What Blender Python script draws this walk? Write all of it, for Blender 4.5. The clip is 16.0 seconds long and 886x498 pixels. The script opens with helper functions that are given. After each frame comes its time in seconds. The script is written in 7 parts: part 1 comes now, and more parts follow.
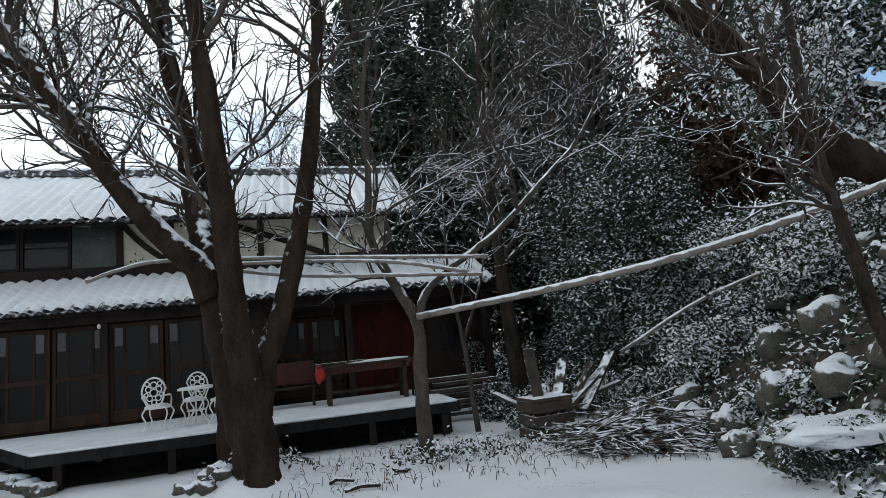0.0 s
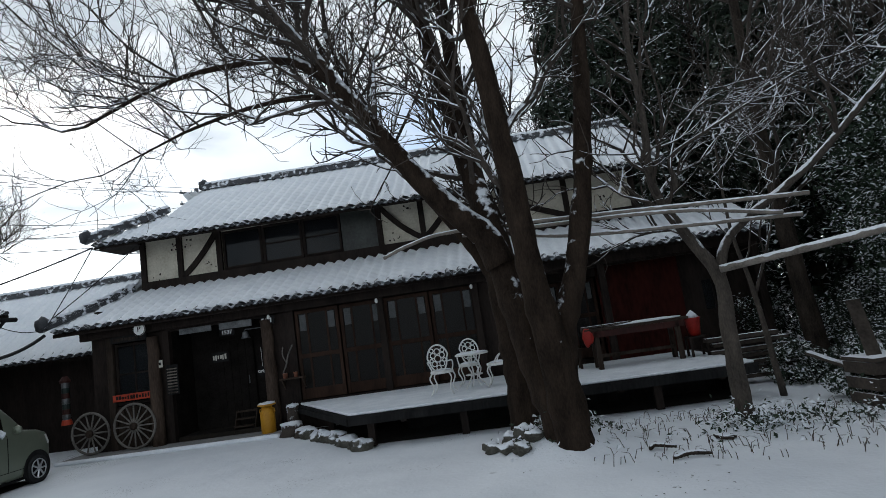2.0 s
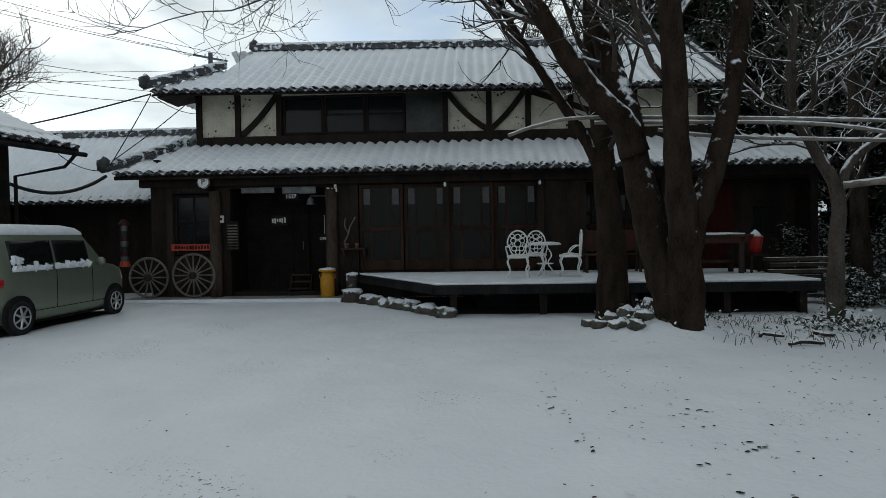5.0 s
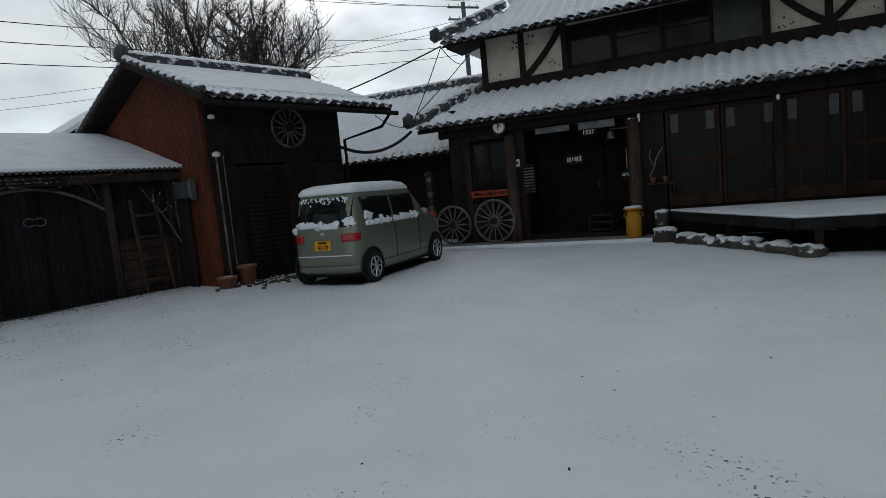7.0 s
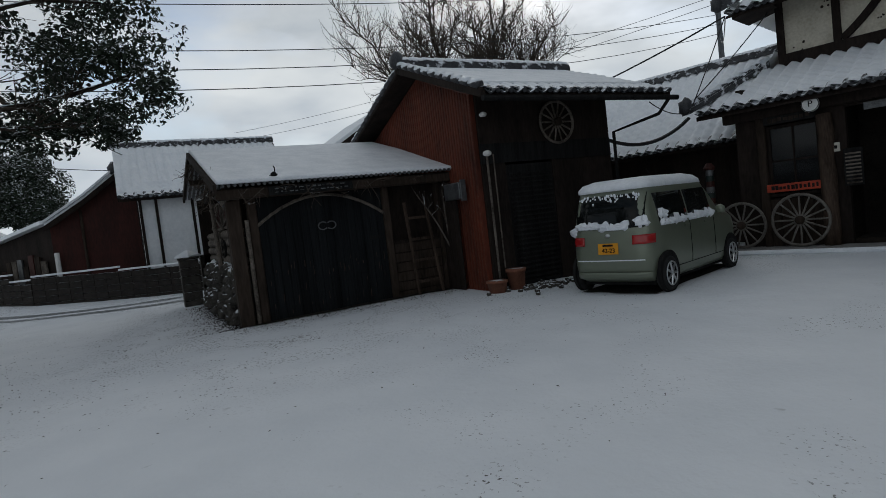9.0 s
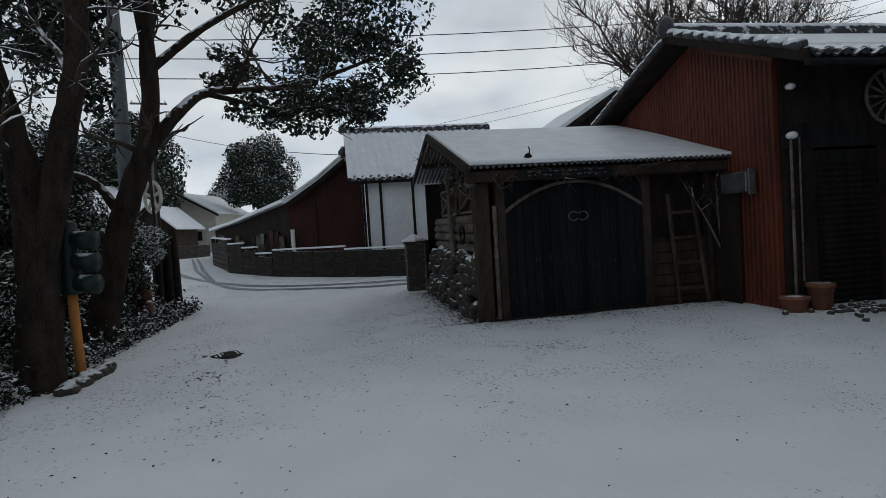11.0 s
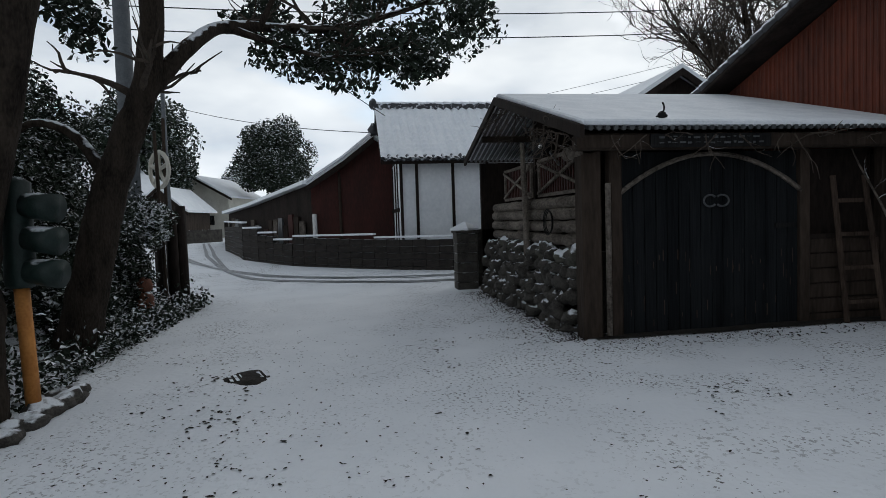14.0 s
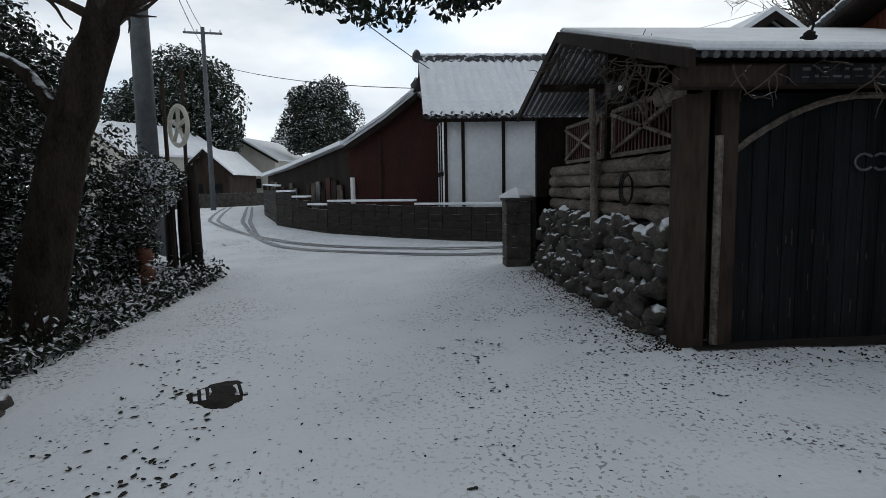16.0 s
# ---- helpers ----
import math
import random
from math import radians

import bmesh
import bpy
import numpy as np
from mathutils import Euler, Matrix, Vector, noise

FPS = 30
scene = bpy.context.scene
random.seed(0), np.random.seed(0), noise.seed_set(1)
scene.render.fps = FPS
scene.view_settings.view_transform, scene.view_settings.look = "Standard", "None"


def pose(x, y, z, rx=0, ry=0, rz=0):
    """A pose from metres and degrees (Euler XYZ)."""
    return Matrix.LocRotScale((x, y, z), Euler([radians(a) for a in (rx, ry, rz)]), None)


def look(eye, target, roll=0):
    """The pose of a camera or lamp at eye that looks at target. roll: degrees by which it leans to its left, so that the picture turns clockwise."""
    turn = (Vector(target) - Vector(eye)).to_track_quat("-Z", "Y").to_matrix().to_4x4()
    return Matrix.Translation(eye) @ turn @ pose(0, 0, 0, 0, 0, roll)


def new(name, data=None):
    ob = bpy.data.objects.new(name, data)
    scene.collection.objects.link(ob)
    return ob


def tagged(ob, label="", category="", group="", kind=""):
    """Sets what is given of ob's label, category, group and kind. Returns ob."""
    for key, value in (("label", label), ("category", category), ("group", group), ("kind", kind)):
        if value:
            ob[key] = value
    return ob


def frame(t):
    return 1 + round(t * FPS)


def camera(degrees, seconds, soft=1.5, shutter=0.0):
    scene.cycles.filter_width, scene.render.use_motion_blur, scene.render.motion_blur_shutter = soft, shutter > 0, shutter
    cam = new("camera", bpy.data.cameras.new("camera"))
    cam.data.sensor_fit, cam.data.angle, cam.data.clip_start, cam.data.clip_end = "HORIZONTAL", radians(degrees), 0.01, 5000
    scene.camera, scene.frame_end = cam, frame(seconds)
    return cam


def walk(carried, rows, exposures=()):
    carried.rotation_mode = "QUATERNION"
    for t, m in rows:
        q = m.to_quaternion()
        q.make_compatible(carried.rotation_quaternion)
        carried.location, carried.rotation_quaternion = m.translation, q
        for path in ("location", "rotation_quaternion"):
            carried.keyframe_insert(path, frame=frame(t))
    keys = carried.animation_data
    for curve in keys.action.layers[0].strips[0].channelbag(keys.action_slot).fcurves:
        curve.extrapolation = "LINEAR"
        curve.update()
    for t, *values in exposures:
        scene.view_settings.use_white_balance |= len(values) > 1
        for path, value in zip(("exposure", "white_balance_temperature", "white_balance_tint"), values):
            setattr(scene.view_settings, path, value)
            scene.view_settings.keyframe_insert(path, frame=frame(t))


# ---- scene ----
cam = camera(75.0, 16.0, soft=0.55)
METRES, EYE, TILT, LEAN, TURN = 12.6, 1.5, 0.0, 0.0, 0.0
ROWS = [
    (0.0, 0.0, 0.0, 0.0, 0.88, 8.72, 5.72),
    (0.5, -0.0189, 0.0131, -0.0002, 6.42, 6.91, 6.31),
    (1.0, -0.0455, 0.0133, 0.0046, 11.36, 6.57, 7.75),
    (1.5, -0.0677, 0.0125, 0.0046, 18.6, 7.51, 7.99),
    (2.0, -0.0923, 0.0102, 0.0058, 21.07, 7.93, 8.16),
    (2.5, -0.1148, -0.0078, 0.0038, 21.37, 8.06, 4.62),
    (3.0, -0.1364, -0.0254, 0.0022, 21.03, 7.47, 2.25),
    (5.5, -0.281, -0.0682, -0.0231, 17.92, -4.61, 1.27),
    (6.0, -0.3137, -0.0672, -0.0217, 23.81, -7.05, 3.09),
    (6.5, -0.3427, -0.0617, -0.0195, 30.34, -7.0, 5.27),
    (7.0, -0.3738, -0.0759, -0.0176, 40.97, -5.94, 5.34),
    (7.5, -0.3982, -0.0813, -0.014, 48.1, -5.53, 6.18),
    (8.0, -0.4287, -0.076, -0.0145, 52.54, -4.7, 6.96),
    (8.5, -0.4609, -0.0834, -0.0164, 58.26, -4.2, 7.13),
    (9.0, -0.4921, -0.0936, -0.0162, 61.97, -3.34, 6.61),
    (9.5, -0.5254, -0.0995, -0.0155, 71.03, -3.22, 5.77),
    (10.0, -0.5543, -0.121, -0.0127, 77.11, -2.79, 6.01),
    (12.5, -0.7112, -0.1814, -0.0144, 81.66, -2.17, 1.94),
    (13.0, -0.7445, -0.1977, -0.0161, 81.76, -2.18, 1.2),
    (13.5, -0.7732, -0.1964, -0.0172, 80.8, -2.31, 2.02),
    (14.0, -0.8072, -0.1939, -0.0206, 81.1, -2.98, 1.8),
    (14.5, -0.8447, -0.1936, -0.02, 81.18, -4.57, 2.55),
    (15.0, -0.8764, -0.1819, -0.0236, 82.04, -5.81, 3.15),
    (15.5, -0.9061, -0.177, -0.0242, 84.4, -6.67, 3.58),
    (16.0, -0.9377, -0.1713, -0.0222, 85.95, -6.23, 1.07),
]
EXPO = [(0.0, 0.46, 6200, 6), (1.0, 0.16, 6150, 6), (3.0, -0.13, 6000, 5), (5.5, -0.33, 6250, 1), (6.5, -0.44, 6200, 2), (7.2, -0.65, 6200, 6), (9.0, -0.77, 6200, 6), (12.5, -0.57, 6150, 6), (14.5, -0.34, 6200, 7), (16.0, -0.25, 6250, 7)]
walk(cam, [(t, pose(0, 0, EYE, TILT, LEAN, TURN) @ pose(METRES * x, METRES * y, METRES * z, 90 + pitch, roll, yaw)) for t, x, y, z, yaw, pitch, roll in ROWS], EXPO)

# ---- world and sun: bright overcast with blue gaps ----
world = bpy.data.worlds.new("sky")
scene.world = world
world.use_nodes = True
wn, wl = world.node_tree.nodes, world.node_tree.links
bg = wn["Background"]
sky = wn.new("ShaderNodeTexSky")
sky.sky_type, sky.sun_disc = "NISHITA", False
sky.sun_elevation, sky.sun_rotation = radians(32), radians(-55)
skyb = wn.new("ShaderNodeVectorMath")
skyb.operation = "SCALE"
wl.new(sky.outputs[0], skyb.inputs[0])
skyb.inputs["Scale"].default_value = 0.12
tc = wn.new("ShaderNodeTexCoord")
mp = wn.new("ShaderNodeMapping")
mp.inputs["Scale"].default_value = (1.0, 1.0, 2.6)
wl.new(tc.outputs["Generated"], mp.inputs[0])
cn = wn.new("ShaderNodeTexNoise")
cn.inputs["Scale"].default_value, cn.inputs["Detail"].default_value = 2.2, 7.0
wl.new(mp.outputs[0], cn.inputs["Vector"])
cr = wn.new("ShaderNodeValToRGB")
cr.color_ramp.elements[0].position, cr.color_ramp.elements[1].position = 0.34, 0.5
wl.new(cn.outputs["Fac"], cr.inputs[0])
cn2 = wn.new("ShaderNodeTexNoise")
cn2.inputs["Scale"].default_value, cn2.inputs["Detail"].default_value = 4.0, 6.0
wl.new(mp.outputs[0], cn2.inputs["Vector"])
cr2 = wn.new("ShaderNodeValToRGB")
cr2.color_ramp.elements[0].color, cr2.color_ramp.elements[1].color = (0.62, 0.66, 0.72, 1), (1.0, 1.0, 1.0, 1)
cr2.color_ramp.elements[0].position, cr2.color_ramp.elements[1].position = 0.3, 0.65
wl.new(cn2.outputs["Fac"], cr2.inputs[0])
cmix = wn.new("ShaderNodeMix")
cmix.data_type = "RGBA"
wl.new(cr.outputs[0], cmix.inputs["Factor"])
wl.new(skyb.outputs[0], cmix.inputs["A"])
wl.new(cr2.outputs[0], cmix.inputs["B"])
zs = wn.new("ShaderNodeSeparateXYZ")
wl.new(tc.outputs["Generated"], zs.inputs[0])
low = wn.new("ShaderNodeMapRange")
for key, value in (("From Min", 0.0), ("From Max", 0.75), ("To Min", 1.75), ("To Max", 0.85)):
    low.inputs[key].default_value = value
wl.new(zs.outputs["Z"], low.inputs["Value"])
glow = wn.new("ShaderNodeVectorMath")
glow.operation = "SCALE"
wl.new(cmix.outputs["Result"], glow.inputs[0])
wl.new(low.outputs["Result"], glow.inputs["Scale"])
wl.new(glow.outputs[0], bg.inputs[0])
bg.inputs[1].default_value = 0.85
sun_data = bpy.data.lights.new("sun", "SUN")
sun_data.energy, sun_data.angle, sun_data.color = 0.5, radians(25), (1.0, 0.96, 0.9)
sun = new("sun", sun_data)
sun.matrix_world = look((-40, 28, 30), (0, 0, 0))


# ---- materials ----
def material(name, dark, light, scale=6.0, rough=0.85, bump=0.25, metal=0.0, snow=0.0, stretch=(1, 1, 1), fine=8.0, emit=None, spec=0.3):
    """Two scales of noise between two colours; snow > 0 lays snow on what faces up."""
    m = bpy.data.materials.new(name)
    m.use_nodes = True
    n, l = m.node_tree.nodes, m.node_tree.links
    b = n["Principled BSDF"]
    b.inputs["Metallic"].default_value = metal
    b.inputs["Specular IOR Level"].default_value = spec
    geo = n.new("ShaderNodeNewGeometry")
    mapping = n.new("ShaderNodeMapping")
    mapping.inputs["Scale"].default_value = stretch
    l.new(geo.outputs["Position"], mapping.inputs[0])
    big = n.new("ShaderNodeTexNoise")
    big.inputs["Scale"].default_value, big.inputs["Detail"].default_value = scale, 4
    small = n.new("ShaderNodeTexNoise")
    small.inputs["Scale"].default_value, small.inputs["Detail"].default_value = scale * fine, 5
    for q in (big, small):
        l.new(mapping.outputs[0], q.inputs["Vector"])
    mixf = n.new("ShaderNodeMath")
    mixf.operation = "MULTIPLY_ADD"
    l.new(small.outputs["Fac"], mixf.inputs[0])
    mixf.inputs[1].default_value = 0.6
    half = n.new("ShaderNodeMath")
    half.operation = "MULTIPLY_ADD"
    l.new(big.outputs["Fac"], half.inputs[0])
    half.inputs[1].default_value, half.inputs[2].default_value = 0.9, -0.28
    l.new(half.outputs[0], mixf.inputs[2])
    ramp = n.new("ShaderNodeValToRGB")
    ramp.color_ramp.elements[0].position, ramp.color_ramp.elements[1].position = 0.2, 0.75
    ramp.color_ramp.elements[0].color, ramp.color_ramp.elements[1].color = (*dark, 1), (*light, 1)
    l.new(mixf.outputs[0], ramp.inputs[0])
    colour = ramp.outputs[0]
    b.inputs["Roughness"].default_value = rough
    if snow:
        sep = n.new("ShaderNodeSeparateXYZ")
        l.new(geo.outputs["Normal"], sep.inputs[0])
        sn = n.new("ShaderNodeTexNoise")
        sn.inputs["Scale"].default_value, sn.inputs["Detail"].default_value = 7.0, 6
        l.new(geo.outputs["Position"], sn.inputs["Vector"])
        add = n.new("ShaderNodeMath")
        add.operation = "MULTIPLY_ADD"
        l.new(sn.outputs["Fac"], add.inputs[0])
        add.inputs[1].default_value = 1.5
        l.new(sep.outputs["Z"], add.inputs[2])
        lim = n.new("ShaderNodeMapRange")
        lim.inputs["From Min"].default_value, lim.inputs["From Max"].default_value = 1.75 - snow, 1.95 - snow
        l.new(add.outputs[0], lim.inputs["Value"])
        cm = n.new("ShaderNodeMix")
        cm.data_type = "RGBA"
        l.new(lim.outputs["Result"], cm.inputs["Factor"])
        l.new(colour, cm.inputs["A"])
        cm.inputs["B"].default_value = (0.78, 0.81, 0.85, 1)
        colour = cm.outputs["Result"]
    l.new(colour, b.inputs["Base Color"])
    if bump:
        bp = n.new("ShaderNodeBump")
        bp.inputs["Strength"].default_value, bp.inputs["Distance"].default_value = bump, 0.02
        l.new(mixf.outputs[0], bp.inputs["Height"])
        l.new(bp.outputs[0], b.inputs["Normal"])
    if emit:
        b.inputs["Emission Color"].default_value = (*emit, 1)
        b.inputs["Emission Strength"].default_value = 1.0
    return m


def ground_material():
    """Trodden snow with earth showing through on slopes and in small scattered specks."""
    m = bpy.data.materials.new("snowy_ground")
    m.use_nodes = True
    n, l = m.node_tree.nodes, m.node_tree.links
    b = n["Principled BSDF"]
    b.inputs["Roughness"].default_value = 0.8
    geo = n.new("ShaderNodeNewGeometry")

    def tex(scale, detail=4.0):
        q = n.new("ShaderNodeTexNoise")
        q.inputs["Scale"].default_value, q.inputs["Detail"].default_value = scale, detail
        l.new(geo.outputs["Position"], q.inputs["Vector"])
        return q.outputs["Fac"]

    def rng(value, a, c, d=0.0, e=1.0):
        q = n.new("ShaderNodeMapRange")
        for k, v in (("From Min", a), ("From Max", c), ("To Min", d), ("To Max", e)):
            q.inputs[k].default_value = v
        l.new(value, q.inputs["Value"])
        return q.outputs["Result"]

    def op(kind, a, c):
        q = n.new("ShaderNodeMath")
        q.operation = kind
        for i, v in enumerate((a, c)):
            if isinstance(v, float):
                q.inputs[i].default_value = v
            else:
                l.new(v, q.inputs[i])
        return q.outputs[0]

    def mixc(f, a, c):
        q = n.new("ShaderNodeMix")
        q.data_type = "RGBA"
        l.new(f, q.inputs["Factor"])
        for k, v in (("A", a), ("B", c)):
            if isinstance(v, tuple):
                q.inputs[k].default_value = v
            else:
                l.new(v, q.inputs[k])
        return q.outputs["Result"]

    snow = mixc(tex(1.3, 6.0), (0.66, 0.69, 0.73, 1), (0.83, 0.85, 0.88, 1))
    earth = mixc(tex(9.0), (0.012, 0.009, 0.007, 1), (0.06, 0.048, 0.036, 1))
    sep = n.new("ShaderNodeSeparateXYZ")
    l.new(geo.outputs["Normal"], sep.inputs[0])
    specks = op("MULTIPLY", rng(tex(34.0, 3.0), 0.64, 0.67), rng(tex(0.9, 3.0), 0.56, 0.68))
    pos = n.new("ShaderNodeSeparateXYZ")
    l.new(geo.outputs["Position"], pos.inputs[0])
    west = rng(pos.outputs["X"], -11.0, -15.0)
    thin = op("MULTIPLY", op("MULTIPLY", rng(tex(30.0, 3.0), 0.595, 0.612), rng(tex(1.1, 5.0), 0.42, 0.62)), west)
    sides = op("MAXIMUM", rng(pos.outputs["Y"], -2.4, -0.2, 0.3, 1.0), rng(pos.outputs["Y"], -3.4, -4.8, 0.3, 1.0))
    thin = op("MULTIPLY", thin, sides)
    slope = op("ADD", sep.outputs["Z"], op("MULTIPLY", tex(5.0, 5.0), 0.5))
    bare = op("MAXIMUM", op("MAXIMUM", op("MULTIPLY", specks, 0.9), op("MULTIPLY", thin, 0.95)), rng(slope, 1.15, 1.0))
    l.new(mixc(bare, snow, earth), b.inputs["Base Color"])
    bp = n.new("ShaderNodeBump")
    bp.inputs["Strength"].default_value, bp.inputs["Distance"].default_value = 0.5, 0.035
    l.new(op("SUBTRACT", op("ADD", tex(3.0, 8.0), op("MULTIPLY", tex(22.0, 4.0), 0.4)), op("MULTIPLY", bare, 0.6)), bp.inputs["Height"])
    l.new(bp.outputs[0], b.inputs["Normal"])
    return m


def glass_material(name, tint=(0.02, 0.022, 0.024), rough=0.06):
    m = bpy.data.materials.new(name)
    m.use_nodes = True
    b = m.node_tree.nodes["Principled BSDF"]
    b.inputs["Base Color"].default_value = (*tint, 1)
    b.inputs["Roughness"].default_value = rough
    b.inputs["IOR"].default_value = 1.3
    b.inputs["Specular IOR Level"].default_value = 0.25
    b.inputs["Transmission Weight"].default_value = 0.35
    return m


M_GROUND = ground_material()
M_SNOW = material("snow", (0.66, 0.69, 0.73), (0.84, 0.86, 0.89), 3.0, 0.75, 0.5)
M_ROOFSNOW = material("roof_snow", (0.74, 0.77, 0.81), (0.88, 0.9, 0.92), 2.0, 0.75, 0.35)
M_TILE = material("roof_tile", (0.02, 0.021, 0.024), (0.07, 0.072, 0.078), 5.0, 0.45, 0.3, snow=0.3)
M_RIDGE = material("ridge_tile", (0.02, 0.021, 0.024), (0.07, 0.072, 0.078), 5.0, 0.45, 0.3, snow=0.95)
M_WOOD = material("dark_wood", (0.011, 0.0086, 0.0076), (0.034, 0.0255, 0.0215), 3.0, 0.8, 0.4, spec=0.1, stretch=(1, 1, 0.25))
M_BROWN = material("brown_wood", (0.015, 0.0115, 0.009), (0.06, 0.044, 0.034), 3.0, 0.85, 0.5, spec=0.12, stretch=(1, 1, 0.2))
M_GREYWOOD = material("weathered_wood", (0.028, 0.023, 0.019), (0.2, 0.172, 0.146), 4.0, 0.9, 1.0, spec=0.12, stretch=(0.4, 1, 1))
M_SNOWWOOD = material("snowy_wood", (0.018, 0.014, 0.011), (0.075, 0.06, 0.048), 3.0, 0.85, 0.5, snow=0.4)
M_RED = material("red_wall", (0.02, 0.006, 0.0045), (0.066, 0.016, 0.011), 2.0, 0.7, 0.3, stretch=(1, 1, 0.3))
# darker red for the veranda wall, with the eave's shadow in the colour
M_DARKRED = material("shaded_red_boards", (0.018, 0.005, 0.004), (0.06, 0.014, 0.01), 2.0, 0.8, 0.3, spec=0.08, stretch=(1, 1, 0.3))
M_ORANGE = material("red_iron", (0.04, 0.0105, 0.0055), (0.14, 0.032, 0.015), 1.5, 0.6, 0.3, stretch=(1, 1, 0.3))
M_PLASTER = material("plaster", (0.42, 0.38, 0.3), (0.66, 0.62, 0.52), 2.5, 0.9, 0.3)
M_WHITEWALL = material("white_wall", (0.62, 0.64, 0.66), (0.8, 0.81, 0.82), 1.2, 0.9, 0.15)
M_BLACK = material("black_boards", (0.007, 0.007, 0.0075), (0.026, 0.0255, 0.025), 2.5, 0.85, 0.5, spec=0.05, stretch=(1, 3, 0.15))
M_TEAL = material("dark_door_paint", (0.005, 0.0058, 0.0065), (0.018, 0.0195, 0.021), 2.2, 0.8, 0.5, spec=0.06, stretch=(1, 3, 0.12))
M_STONE = material("field_stone", (0.018, 0.0165, 0.0145), (0.095, 0.086, 0.075), 6.0, 0.9, 1.0, snow=0.24)
M_STONESNOW = material("snowy_stone", (0.03, 0.028, 0.022), (0.12, 0.115, 0.095), 5.0, 0.9, 0.8, snow=0.5)
M_BLOCK = material("wall_block", (0.018, 0.016, 0.014), (0.085, 0.077, 0.067), 4.0, 0.9, 0.8, snow=0.2)
M_BARK = material("bark", (0.008, 0.006, 0.005), (0.052, 0.041, 0.032), 7.0, 0.9, 1.0, spec=0.1, snow=0.46, stretch=(1, 1, 0.35))
M_BARKSNOW = material("snow_flecked_bark", (0.008, 0.0055, 0.004), (0.04, 0.028, 0.02), 7.0, 0.9, 1.0, spec=0.08, snow=0.62, stretch=(1, 1, 0.35))
M_BARKP = material("pale_bark", (0.02, 0.017, 0.014), (0.09, 0.074, 0.06), 7.0, 0.9, 0.9, snow=0.68, stretch=(1, 1, 0.4))
M_TWIG = material("snowy_twig", (0.025, 0.02, 0.016), (0.07, 0.056, 0.046), 8.0, 0.9, 0.0, snow=0.68)
M_TWIGD = material("bare_twig", (0.03, 0.023, 0.018), (0.09, 0.07, 0.055), 8.0, 0.9, 0.0, snow=0.1)
M_LEAF = material("evergreen_leaf", (0.008, 0.016, 0.008), (0.035, 0.06, 0.03), 4.0, 0.5, 0.0, snow=0.62)
M_LEAFD = material("dark_leaf", (0.006, 0.011, 0.006), (0.022, 0.035, 0.018), 4.0, 0.55, 0.0, snow=0.42)
M_LEAFS = material("snowy_leaf", (0.01, 0.018, 0.01), (0.04, 0.06, 0.032), 4.0, 0.55, 0.0, snow=0.85)
M_LEAFT = material("snow_heavy_leaf", (0.012, 0.022, 0.012), (0.045, 0.07, 0.038), 4.0, 0.55, 0.0, snow=1.2)
M_RUST = material("russet_leaf", (0.03, 0.014, 0.008), (0.09, 0.045, 0.025), 4.0, 0.7, 0.0, snow=0.2)
M_GLASS = glass_material("window_glass")
# dark low-gloss glass, imitating eave shade and dark reflections on the doors
M_DOORGLASS = glass_material("shaded_door_glass", (0.012, 0.011, 0.01), 0.25)
M_DOORGLASS.node_tree.nodes["Principled BSDF"].inputs["Specular IOR Level"].default_value = 0.08
M_DOORWOOD = material("brown_door_wood", (0.014, 0.008, 0.006), (0.052, 0.03, 0.021), 3.0, 0.8, 0.4, spec=0.1, stretch=(1, 1, 0.25))
M_BLIND = material("dusty_paper", (0.055, 0.058, 0.06), (0.12, 0.124, 0.126), 4.0, 0.9, 0.1)
M_PALEWOOD = material("bleached_wood", (0.075, 0.068, 0.06), (0.2, 0.185, 0.165), 5.0, 0.9, 0.4, stretch=(1, 1, 0.5))
M_DULLPANE = material("dull_pane", (0.02, 0.022, 0.02), (0.055, 0.06, 0.054), 2.0, 0.35, 0.1)
M_LOG = material("log_post", (0.02, 0.014, 0.011), (0.085, 0.06, 0.045), 5.0, 0.85, 0.7, spec=0.12, stretch=(1, 1, 0.2))
M_LANEWALL = material("old_wall_block", (0.008, 0.007, 0.006), (0.045, 0.038, 0.033), 9.0, 0.9, 1.0, snow=0.44)
# blacker copy of the dark wood, carrying the entrance recess's shade
M_DEEP = material("recess_shade_wood", (0.007, 0.0062, 0.0055), (0.02, 0.017, 0.015), 3.0, 0.9, 0.3, spec=0.05)
M_POLEGREY = material("damp_concrete", (0.06, 0.066, 0.072), (0.12, 0.13, 0.14), 4.0, 0.85, 0.3)
# soil colour that also serves as painted shade below the deck and car
M_SOIL_SHADE = material("soil_and_shade", (0.006, 0.005, 0.004), (0.03, 0.025, 0.02), 6.0, 0.95, 0.6)
M_CARGLASS = glass_material("car_glass", (0.012, 0.014, 0.014), 0.04)
M_CAR = material("car_paint", (0.165, 0.185, 0.14), (0.19, 0.21, 0.16), 1.0, 0.3, 0.0, metal=0.35, spec=0.5)
M_RUBBER = material("rubber", (0.008, 0.008, 0.008), (0.022, 0.022, 0.022), 12.0, 0.85, 0.2)
M_ALLOY = material("alloy", (0.45, 0.46, 0.47), (0.62, 0.63, 0.64), 6.0, 0.3, 0.0, metal=0.8)
M_LAMPRED = material("red_lens", (0.22, 0.008, 0.01), (0.4, 0.02, 0.02), 20.0, 0.2, 0.0, spec=0.5)
M_PLATE = material("yellow_plate", (0.62, 0.26, 0.012), (0.75, 0.34, 0.02), 6.0, 0.5, 0.0)
